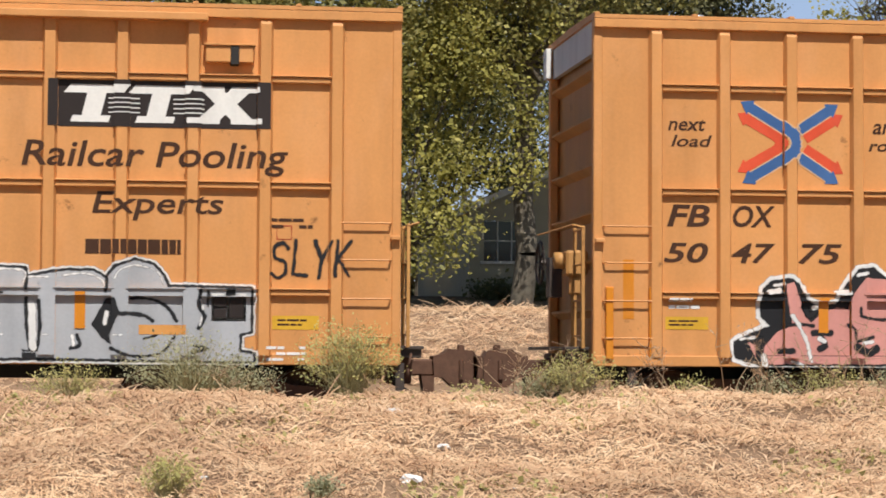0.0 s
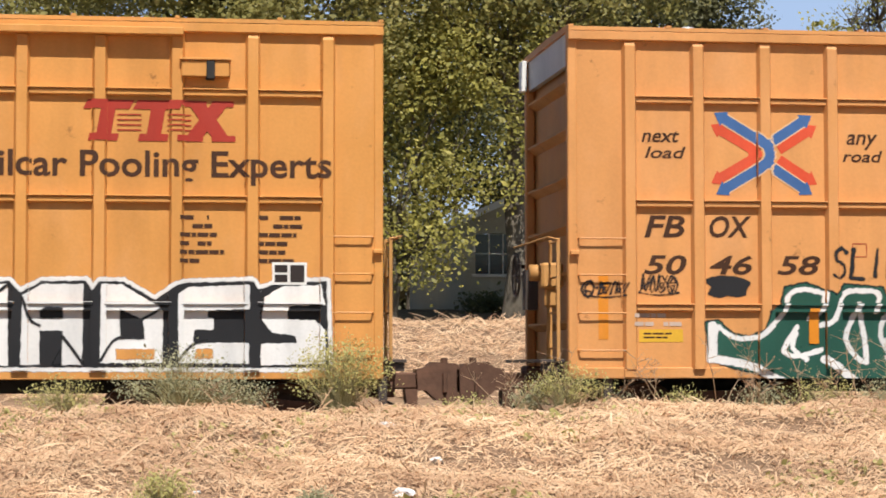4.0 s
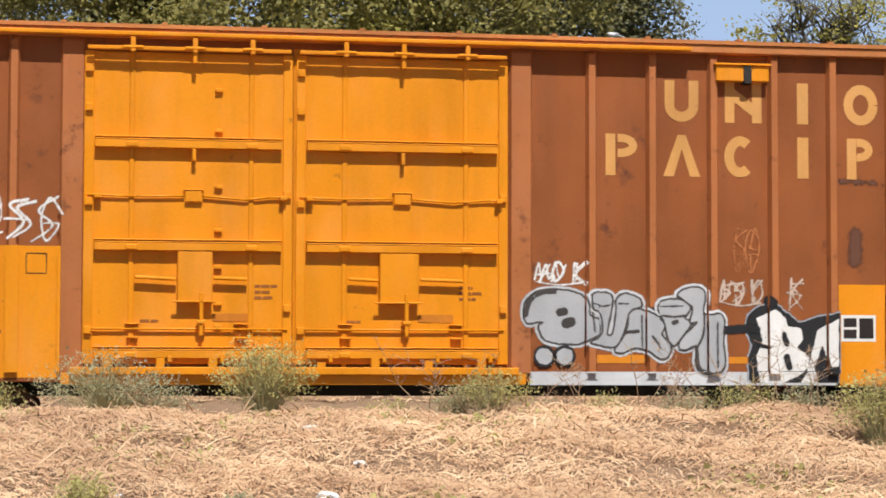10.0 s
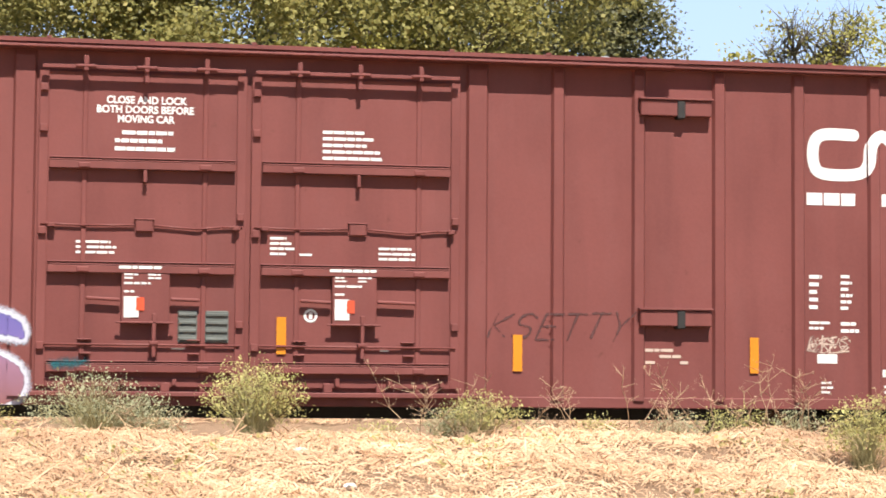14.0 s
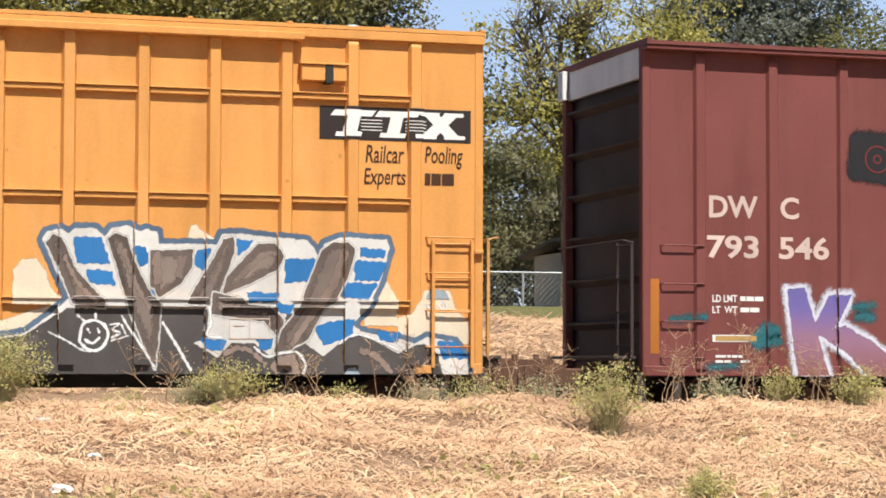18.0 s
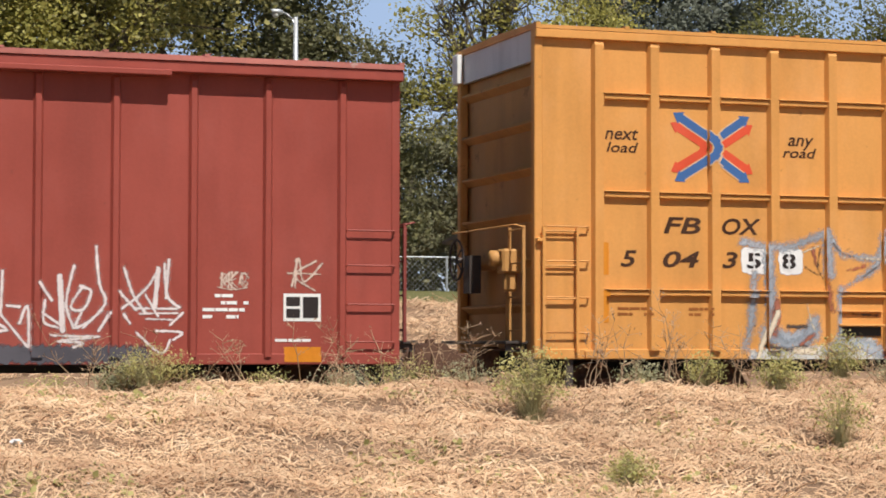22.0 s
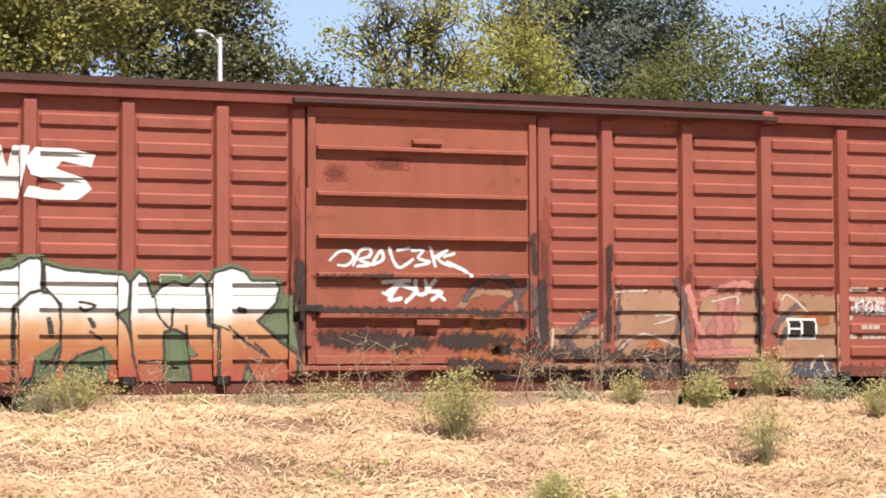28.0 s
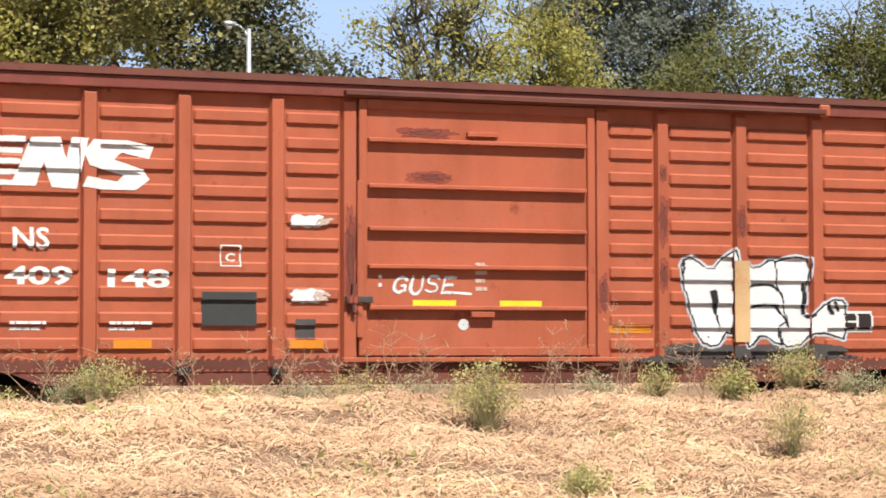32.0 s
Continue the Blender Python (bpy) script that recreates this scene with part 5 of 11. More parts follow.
DOOR_BLACK = paint("black door paint", (0.022, 0.023, 0.026), 0.5, 0.3, spec=0.2)
ORANGE_A = paint("faded orange paint", (0.64, 0.295, 0.10), 0.5, 0.07, 0.12)
ORANGE_B = paint("bright orange paint", (0.63, 0.288, 0.076), 0.5, 0.07, 0.08)
ORANGE_C = paint("golden orange paint", (0.66, 0.305, 0.082), 0.5, 0.06, 0.06)
PALE_GREY = paint("pale grey end paint", (0.62, 0.61, 0.59), 0.6, 0.1, 0.1)


STICKER = paint("faded yellow sticker", (0.66, 0.38, 0.035), 0.5, 0.12)


def slogan(car, u, z, ink):
    """next load / any road, beside the arrows."""
    for body, a, b, c, d in (("next", -1.50, -1.04, 0.13, 0.27), ("load", -1.46, -0.96, -0.06, 0.08), ("any", 1.02, 1.41, 0.07, 0.26), ("road", 0.97, 1.47, -0.08, 0.06)):
        word(car, body, u + a, u + b, z + c, z + d, ink, 0.25, 0.014, label="dark italic lettering")


def car_number(car, groups, z0, z1, ink, shear=0.22, bold=0.02):
    for body, a, b in groups:
        word(car, body, a, b, z0, z1, ink, shear, bold, "reporting_mark", "dark stencilled car number")

SILVER = paint("silver spray paint", (0.40, 0.41, 0.43), 0.45, 0.12)
SPRAY_WHITE = paint("white spray paint", (0.74, 0.73, 0.71), 0.55, 0.10, 0.12, (0.50, 0.47, 0.44))
TAG_WHITE = paint("thin white spray paint", (0.68, 0.60, 0.58), 0.55, 0.12)
DUSTY_WHITE = paint("dusty white spray paint", (0.62, 0.60, 0.56), 0.6, 0.15, 0.15, (0.42, 0.36, 0.30))
FAINT_INK = paint("faint brown stencil paint", (0.30, 0.10, 0.022), 0.55, 0.2)
SPRAY_BLACK = paint("black spray paint", (0.018, 0.018, 0.02), 0.5, 0.1)
GREEN_SPRAY = paint("dark green spray paint", (0.02, 0.085, 0.06), 0.45, 0.15)
PINK_SPRAY = paint("pink spray paint", (0.62, 0.28, 0.24), 0.5, 0.12)
PALE_SPRAY = paint("faint white spray paint", (0.55, 0.42, 0.34), 0.6, 0.12)
GREY_BLUE = paint("faded grey blue spray", (0.34, 0.36, 0.40), 0.6, 0.15)


def orange_first():
    """The car ahead, of which only one end is seen."""
    car, on = orange_car("faded orange steel boxcar with pink graffiti", 12.59, 28.08, ORANGE_A, DOOR_BLACK, [13.34, 14.17, 14.99, 15.81, 16.64, 17.46], (18.5, 22.2),
                         [23.2, 24.03, 24.85, 25.66, 26.5, 27.32], 25.8, fascia=PALE_GREY)
    arrows(car, 14.99, 3.56)
    slogan(car, 14.99, 3.56, BROWN_INK)
    car_number(car, (("FB", 13.48, 14.0), ("OX", 14.28, 14.8)), 2.55, 2.81, BROWN_INK)
    car_number(car, (("50", 13.44, 13.98), ("47", 14.26, 14.8), ("75", 15.08, 15.62)), 2.12, 2.36, BROWN_INK)
    at = (14.2, 2.2, 100, 100)
    lettered(car, at, (45, 38, 55, 28, 79, 25, 93, 37, 97, 50, 111, 57, 134, 55, 142, 40, 149, 29, 160, 14, 181, 11, 197, 24, 248, 32, 247, 130, 41, 130, 10, 121, 7, 102, 17, 96, 52, 82, 41, 71, 41, 51),
             [(71, 32, 81, 30, 88, 50, 96, 70, 104, 78, 120, 65, 135, 59, 149, 62, 155, 43, 170, 24, 191, 25, 242, 35, 241, 127, 45, 128, 46, 106, 62, 89, 79, 81, 74, 57),
              (27, 102, 38, 106, 41, 118, 34, 119)], PINK_SPRAY, SPRAY_BLACK, "pink graffiti letters with black shadow", 0.05, SPRAY_WHITE, 4, wear=0.5)
    spray(car, "letter_stroke", grid(*at, (69, 81, 93, 80, 107, 82, (4,)), (107, 90, 128, 90, (8,)), (117, 97, 121, 105, 114, 109, (8,)), (97, 60, 102, 70, 114, 60, (7,)), (163, 70, 180, 73, 197, 74, (3,)), (149, 80, 156, 87, 157, 97, (3,)), (159, 107, 173, 114, 184, 109, (10,)), (159, 100, 180, 95, (4,)), (41, 98, 39, 124, (8,)), (65, 112, 79, 112, (7,)), (163, 60, 164, 70, (3,))), SPRAY_BLACK, "black strokes in the letters", 0.0078, 0, 0.010, seed=5)
    spray(car, "letter_stroke", grid(*at, (52, 42, 65, 40, (6,)), (59, 34, 69, 32, (3,)), (107, 60, 112, 59, (6,)), (114, 97, 120, 100, (6,)), (135, 42, 149, 42, (7,)), (160, 21, 174, 18, (4,)), (166, 102, 180, 101, (4,)), (17, 98, 34, 96, (3,)), (45, 118, 46, 128, (7,)), (79, 70, 97, 97, 103, 124, (5,)), (79, 124, 93, 128, (3,))), SPRAY_WHITE, "white highlights on the letters", 0.0086, 0, 0.010, seed=6)
    rect(car, 15.33, 15.45, 1.30, 1.72, AMBER, "reflector", "amber reflective strip", 0.0098)
    rect(car, 13.46, 13.98, 1.33, 1.48, STICKER, "warning_sticker", "yellow warning sticker")
    lines(car, 13.50, 13.94, 1.36, 1.45, 2, BROWN_INK, 401, 1.0, "sticker_print", "dark print on the sticker")
    for u in (12.78, 13.30):
        car.put("sill_step", u, 1.4, 0.09, 0.85, 0.06, AMBER, bump=False, label="yellow painted step support")
    rect(car, 12.95, 13.08, 1.45, 2.15, AMBER, "reflector", "amber reflective strip")
    lines(car, 13.5, 13.9, 1.55, 1.72, 2, SPRAY_WHITE, 3)


def orange_second():
    car, on = orange_car("faded orange steel boxcar with grey and green graffiti", -5.18, 10.31, ORANGE_A, DOOR_BLACK, [-4.44, -3.61, -2.79, -1.96, -1.13, -0.31], (0.72, 4.42),
                         [5.43, 6.26, 7.08, 7.89, 8.72, 9.55], 8.05, fascia=PALE_GREY)
    arrows(car, -2.79, 3.56)
    slogan(car, -2.79, 3.56, BROWN_INK)
    car_number(car, (("FB", -4.26, -3.77), ("OX", -3.47, -2.96)), 2.56, 2.82, BROWN_INK)
    car_number(car, (("50", -4.27, -3.75), ("46", -3.47, -2.95), ("58", -2.64, -2.11)), 2.12, 2.35, BROWN_INK)
    marks(car, 6.24, 8.78, 3.61, 4.15, BLACK_INK, WHITE_INK)
    word(car, "Railcar Pooling", 5.95, 8.99, 3.06, 3.45, BROWN_INK, 0.18, 0.012, label="dark italic lettering")
    word(car, "Experts", 6.75, 8.25, 2.54, 2.87, BROWN_INK, 0.18, 0.012, label="dark italic lettering")
    lines(car, 6.68, 8.25, 2.05, 2.40, 1, BROWN_INK, 8, 1.0, "web_line", "dark painted bars")
    # grey block letters
    horst = (4.3535, 2.2428, 312.3, 295.5)
    rim = sheet_shape(*horst, (15, 150, 60, 135, 320, 135, 325, 75, 390, 68, 520, 72, 525, 100, 650, 78, 760, 78, 800, 100, 830, 65, 905, 40, 970, 55, 1010, 95, 1025, 130, 1325, 135, 1325, 290, 1285, 300, 1285, 350, 1335, 358, 1335, 395, 1000, 392, 560, 385, 200, 390, 130, 385, 130, 345, 50, 350, 50, 260, 20, 220))
    for grow, mat, lift, text in ((0.03, SPRAY_WHITE, 0.004, ""), (0.006, SPRAY_BLACK, 0.005, ""), (-0.026, SILVER, 0.006, "grey graffiti letters outlined in white and black")):
        spray(car, "graffiti_letter" if text else "letter_outline", [], mat, text, lift, grow, 0.014, [rim], seed=7)
    spray(car, "letter_stroke", grid(*horst, (330, 165, 312, 210, 305, 250, 318, 300, 350, 328, (9,)), (522, 178, 526, 270, 540, 365), (566, 185, 572, 280, 560, 355), (338, 95, 338, 165), (345, 163, 440, 160, (9,)), (520, 78, 522, 145), (820, 345, 900, 372, 1000, 360, 1045, 305, (10,)), (890, 176, 960, 178, 1020, 205, 1052, 252, (11,)), (850, 228, 930, 232, 968, 252, (14,)), (1138, 150, 1132, 200, 1152, 235, 1132, 275, (14,)), (1115, 335, 1165, 345, 1110, 358, (10,)),
          (700, 300, 712, 335, 680, 345, (12,)), (145, 160, 145, 340, (9,)), (805, 110, 800, 150, (12,)), (1165, 150, 1165, 200, (9,)), (1000, 270, 980, 300, 940, 312, (9,)), width=12), SPRAY_BLACK, "black strokes between the letters", 0.0072, 0, 0.011, [sheet_shape(*horst, o) for o in ((165, 188, 195, 185, 198, 242, 168, 240), (288, 200, 318, 200, 300, 300, 312, 345, 288, 348), (752, 265, 800, 178, 832, 172, 850, 225, 838, 245, 815, 300, 820, 332, 790, 310), (160, 320, 205, 318, 200, 370, 165, 350), (510, 350, 560, 360, 560, 385, 510, 380), (1228, 140, 1262, 140, 1262, 165, 1228, 165))], seed=8)
    spray(car, "letter_stroke", grid(*horst, (542, 198, 548, 342, (26,)), (804, 225, 800, 262, (14,)), (176, 205, 180, 232, (16,)), (299, 205, 299, 235, (12,)), (395, 262, 408, 248, 428, 255, 425, 275, 402, 278, 395, 262, (6,)), (345, 130, 348, 86, 508, 84, 508, 128, (6,)), (530, 106, 600, 106, (6,)), (650, 100, 730, 93, 788, 115, 795, 140, (6,)), (832, 110, 850, 82, 905, 64, 982, 84, 1004, 130, (6,)), (150, 298, 198, 298, (6,)), (390, 300, 440, 300, (6,)), (580, 300, 602, 300, (6,)), (830, 300, 860, 300, (6,)), (1076, 302, 1112, 302, (6,)), (376, 155, 376, 178, (14,)), (180, 325, 190, 360, (12,)),
          (325, 300, 345, 325, (6,)), (685, 305, 690, 335, (12,)), (1140, 180, 1148, 210, (7,)), (1142, 240, 1136, 265, (8,)), (985, 325, 1040, 318, (5,)), width=8), SPRAY_WHITE, "white highlights on the letters", 0.0084, 0, 0.010, seed=9)
    scribble(car, 4.55, 4.82, 1.84, 2.0, SPRAY_WHITE, 61, 3, 0.02)
    rect(car, 7.295, 7.83, 1.235, 1.345, ORANGE_B, "painted_panel", "orange panel left bare in the graffiti", 0.0096)
    lines(car, 7.42, 7.68, 1.265, 1.315, 1, BROWN_INK, 62, 1.0, "stencil_block", "dark stencil line")
    tag(car, "SLYK", 8.79, 9.76, 1.88, 2.34, SPRAY_BLACK, 0.042, 0.2, "black sprayed tag", 3)
    # green letters
    ides = (-4.47, 2.564, 271, 273)
    rim = sheet_shape(*ides, (250, 275, 300, 268, 345, 310, 400, 322, 450, 300, 470, 240, 505, 215, 520, 160, 590, 145, 670, 175, 690, 185, 720, 150, 850, 160, 865, 200, 930, 180, 980, 165, 1060, 200, 1090, 165, 1190, 150, 1255, 200, 1250, 250, 1280, 330, 1275, 360, 1232, 420, 1230, 480, 560, 480, 470, 455, 330, 420, 262, 390))
    spray(car, "letter_outline", [], SPRAY_BLACK, "", 0.004, 0.012, 0.016, [rim], seed=15)
    spray(car, "graffiti_letter", [], GREEN_SPRAY, "dark green graffiti letters edged in white", 0.005, -0.004, 0.016, [rim], seed=15)
    spray(car, "letter_edge", grid(*ides, (280, 290, 275, 390, (36,)), (300, 290, 350, 325, 430, 322, 485, 275, 515, 245, 535, 185, 585, 168, 655, 182), (655, 185, 640, 240, 600, 262), (290, 395, 400, 415, 470, 450, 550, 482, (26,)),
          (560, 290, 515, 365, 560, 385, 640, 365), (555, 310, 545, 360, 590, 395), (640, 285, 682, 265, 715, 185, 770, 172, 835, 182, 822, 240), (770, 215, 722, 330, 790, 405, 772, 250), (650, 395, 690, 420, 770, 482, (26,)), (862, 390, 925, 482), width=17),
          SPRAY_WHITE, "white edges of the letters", 0.0062, 0, 0.012, seed=16)
    spray(car, "letter_edge", grid(*ides, (840, 285, 900, 210, 1000, 186, 1055, 212, 1030, 285, 960, 310), (850, 335, 910, 320, 1000, 300), (915, 362, 985, 392, 1000, 335), (1090, 230, 1110, 182, 1185, 177, 1225, 205, 1190, 288, 1092, 298),
          (1200, 292, 1262, 340, 1185, 435, 1215, 440), (1110, 440, 1158, 385, 1120, 350, 1060, 360, 1050, 440), (1110, 365, 1130, 385, 1105, 410), (850, 260, 840, 320, 880, 400), width=16), SPRAY_WHITE, "white edges of the letters", 0.0062, 0, 0.012, seed=17)
    tag(car, "SLIK", -1.98, -1.06, 2.07, 2.45, SPRAY_BLACK, 0.042, 0.2, "black sprayed tag", 4)
    scribble(car, -1.05, -0.42, 2.04, 2.25, PALE_SPRAY, 19, 5, 0.02)
    scribble(car, -0.2, 0.2, 2.02, 2.2, PALE_SPRAY, 20, 3, 0.02)
    scribble(car, 0.42, 0.62, 1.1, 2.2, SPRAY_WHITE, 23, 1, 0.03)
    scribble(car, 0.42, 0.62, 1.3, 1.9, SPRAY_WHITE, 24, 1, 0.03)
    scribble(car, -4.35, -3.85, 1.88, 2.12, SPRAY_BLACK, 26, 4, 0.022)
    blob(car, -3.5, -3.0, 1.86, 2.1, SPRAY_BLACK, 26, 0.2, square=0.9)
    scribble(car, -5.0, -4.5, 1.85, 2.05, SPRAY_BLACK, 28, 3, 0.028)
    for u in (-2.2, 0.06, 5.98 + 0.65):
        rect(car, u - 0.06, u + 0.06, 1.30, 1.72, AMBER, "reflector", "amber reflective strip", 0.017)
    rect(car, -4.82, -4.70, 1.35, 2.1, AMBER, "reflector", "amber reflective strip")
    rect(car, -4.33, -3.80, 1.32, 1.47, STICKER, "warning_sticker", "yellow warning sticker")
    lines(car, -4.28, -3.85, 1.35, 1.44, 2, BROWN_INK, 401, 1.0, "sticker_print", "dark print on the sticker")
    lines(car, -4.4, -3.75, 1.48, 1.68, 2, PALE_SPRAY, 31)
    rect(car, 8.82, 9.36, 1.30, 1.46, STICKER, "warning_sticker", "yellow warning sticker")
    lines(car, 8.88, 9.30, 1.33, 1.43, 2, BROWN_INK, 401, 1.0, "sticker_print", "dark print on the sticker")
    consolidated(car, 8.32, 1.55, 0.40, 0.32)
    lines(car, 8.8, 9.4, 2.45, 2.6, 2, BROWN_INK, 32, 0.6)
    lines(car, 8.75, 9.3, 0.92, 1.12, 3, SPRAY_WHITE, 33)
    for u in (-1.62, 8.95):
        bm = bmesh.new()
        arc(bm, car, u, 2.42, 0.12, 0.11, 0.012, 45, 405, 4)
        decal(car, "stencil_frame", bm, BRICK_RED, "small red stencilled frame")
    # the door's writing
    word(car, "CLOSE AND LOCK", 1.20, 2.13, 4.08, 4.17, WHITE_INK, 0, 0.03, label="white stencilled door warning")
    word(car, "BOTH DOORS BEFORE", 1.08, 2.26, 3.97, 4.06, WHITE_INK, 0, 0.03, label="white stencilled door warning")
    word(car, "MOVING CAR", 1.32, 2.02, 3.86, 3.95, WHITE_INK, 0, 0.03, label="white stencilled door warning")
    lines(car, 2.7, 3.5, 3.84, 3.92, 1, WHITE_INK, 34, 0.7)
    lines(car, 0.97, 1.30, 2.68, 2.85, 3, WHITE_INK, 35)
    lines(car, 3.4, 4.15, 2.58, 2.80, 3, WHITE_INK, 36)
    blob(car, 0.90, 1.35, 1.98, 2.25, SPRAY_WHITE, 37, 0.25, lift=0.006)
    scribble(car, 1.52, 2.22, 2.17, 2.34, PALE_SPRAY, 38, 4, 0.025)
    scribble(car, 1.55, 2.3, 1.6, 2.0, GREY_BLUE, 39, 3, 0.02)
    blob(car, 2.85, 3.3, 1.62, 1.98, GREY_BLUE, 40, 0.25, lift=0.006)
    scribble(car, 3.32, 3.66, 1.72, 2.02, PALE_SPRAY, 41, 3, 0.025)
    lines(car, 3.85, 4.12, 1.62, 2.05, 5, SPRAY_WHITE, 42)
    lines(car, 0.98, 1.35, 1.42, 1.72, 4, GREY_BLUE, 43)
    scribble(car, 1.62, 2.5, 1.18, 1.34, SPRAY_WHITE, 44, 6, 0.025)
    lines(car, 1.7, 2.9, 1.38, 1.52, 2, GREY_BLUE, 45)
    bm = bmesh.new()
    arc(bm, car, 2.95, 2.30, 0.065, 0.065, 0.02, 0, 360)
    poly(bm, car, [(2.93, 2.26), (2.97, 2.26), (2.97, 2.34), (2.93, 2.34)])
    decal(car, "stencil_ring", bm, WHITE_INK, "white stencilled ring", 0.006)
    rect(car, 2.32, 2.50, 1.95, 2.2, WHITE_INK, "door_placard", "white and red door placard", 0.01)
    rect(car, 2.34, 2.43, 2.06, 2.18, RED, "placard_print", "", 0.014)
    lines(car, 2.33, 2.78, 2.36, 2.43, 1, WHITE_INK, 46)
    rect(car, 3.14, 3.26, 1.45, 2.0, AMBER, "reflector", "amber reflective strip", 0.01)


def orange_third():
    car, on = orange_car("bright orange steel boxcar with white block graffiti", -22.79, -7.37, ORANGE_B, DOOR_BLACK, [-22.05, -21.17, -20.27, -19.40, -18.54, -17.67], (-16.90, -13.17),
                         [-12.40, -11.52, -10.64, -9.76, -8.89, -8.02], -9.69, fascia=PALE_GREY)
    arrows(car, -20.25, 3.63, 0.88)
    for body, a, b, c, d in (("next", -21.90, -21.37, 3.66, 3.80), ("load", -21.90, -21.39, 3.47, 3.63), ("any", -19.25, -18.81, 3.62, 3.81), ("road", -19.27, -18.71, 3.48, 3.64)):
        word(car, body, a, b, c, d, BROWN_INK, 0.22, 0.03, label="dark italic lettering")
    car_number(car, (("FB", -21.91, -21.39), ("OX", -20.97, -20.43)), 2.40, 2.62, BROWN_INK)
    car_number(car, (("50", -21.90, -21.43), ("63", -20.94, -20.47), ("72", -20.11, -19.65)), 1.98, 2.19, BROWN_INK)
    marks(car, -10.97, -9.01, 3.57, 4.16, None, BRICK_RED)
    word(car, "Railcar Pooling Experts", -12.24, -7.98, 3.12, 3.52, BROWN_INK, 0, 0.018, label="dark lettering")
    at = (-13.3, 2.2, 100, 100)
    lettered(car, at, (6, 21, 31, 18, 75, 17, 87, 30, 94, 19, 120, 19, 143, 41, 144, 20, 166, 19, 178, 32, 202, 19, 252, 18, 259, 30, 268, 19, 294, 19, 330, 40, 355, 23, 369, 20, 441, 18, 448, 28, 475, 19, 526, 18, 529, 118, 5, 116),
             [(13, 24, 33, 21, 75, 21, 74, 47, 31, 47, 31, 61, 51, 61, 51, 75, 33, 75, 33, 87, 68, 87, 76, 94, 75, 114, 14, 114),
              (94, 23, 116, 23, 116, 82, 123, 85, 143, 84, 144, 23, 164, 22, 165, 115, 109, 114, 95, 99),
              (181, 35, 202, 22, 249, 22, 248, 114, 225, 114, 226, 75, 200, 75, 200, 114, 179, 114),
              (269, 22, 292, 22, 334, 47, 339, 53, 339, 112, 268, 112),
              (356, 33, 368, 25, 438, 22, 438, 50, 390, 52, 390, 60, 397, 60, 397, 74, 375, 74, 374, 89, 437, 89, 437, 113, 357, 112),
              (455, 36, 475, 24, 520, 22, 525, 45, 482, 47, 482, 62, 514, 63, 525, 75, 525, 113, 451, 115, 451, 90, 492, 89, 492, 81, 464, 77, 452, 62)],
             SPRAY_WHITE, SPRAY_BLACK, "white block graffiti letters on black", 0.05, SPRAY_WHITE, 21)
    spray(car, "letter_stroke", grid(*at, (14, 26, 21, 35, 24, 52, (4,)), (51, 87, 65, 99, 74, 114, (3,)), (95, 97, 109, 114, (4,)), (109, 114, 116, 95, 129, 85, (3,)), (143, 39, 164, 23, (3,)), (181, 38, 189, 62, 200, 69, (3,)), (226, 82, 239, 99, 248, 112, (3,)), (269, 109, 281, 89, 292, 82, (3,)), (316, 62, 337, 50, (3,)), (357, 109, 372, 92, 389, 87, (3,))), SPRAY_BLACK, "thin black lines in the letters", 0.0125, 0, 0.009, [sheet_shape(*at, o) for o in ((200, 53, 207, 48, 226, 49, 226, 61, 200, 61), (290, 50, 316, 62, 319, 85, 291, 85), (225, 114, 214, 114, 223, 97),)], wobble=0.002, seed=22)
    for o in ((286, 96, 330, 96, 330, 108, 286, 108), (377, 96, 396, 96, 396, 107, 376, 107),):
        spray(car, "painted_panel", [], ORANGE_B, "orange stencil panel left bare in the graffiti", 0.0132, 0, 0.014, [sheet_shape(*at, o)], seed=23)
    at = (-22.0, 2.3, 100, 100)
    lettered(car, at, (13, 36, 44, 33, 74, 57, 75, 32, 104, 15, 111, 26, 125, 31, 133, 65, 137, 85, 148, 39, 152, 29, 191, 21, 207, 39, 215, 59, 228, 99, 235, 36, 273, 24, 288, 46, 321, 30, 342, 25, 415, 67, 407, 88, 420, 107, 425, 83, 459, 82, 516, 127, 503, 154, 421, 150, 333, 152, 220, 151, 180, 151, 160, 136, 117, 136, 39, 143),
             [(19, 41, 43, 38, 77, 79, 79, 37, 106, 21, 115, 52, 118, 91, 122, 124, 98, 130, 95, 85, 88, 117, 59, 91, 70, 135, 42, 138),
              (153, 36, 186, 27, 194, 52, 203, 85, 222, 142, 187, 140, 180, 93, 164, 93, 157, 132, 127, 127, 137, 91, 149, 59),
              (240, 42, 271, 30, 289, 86, 293, 46, 320, 34, 315, 86, 306, 140, 275, 137, 258, 84, 250, 128, 228, 139),
              (333, 38, 341, 32, 398, 58, 358, 61, 357, 83, 395, 87, 407, 101, 357, 107, 357, 119, 428, 113, 431, 89, 454, 88, 490, 124, 495, 146, 421, 140, 330, 148)],
             SPRAY_WHITE, SPRAY_BLACK, "white graffiti letters with heavy black shadow", 0.05, SPRAY_WHITE, 31)
    spray(car, "letter_stroke", [], SPRAY_BLACK, "", 0.0104, 0, 0.009, [sheet_shape(*at, (173, 44, 176, 77, 168, 77))], wobble=0.002, seed=32)
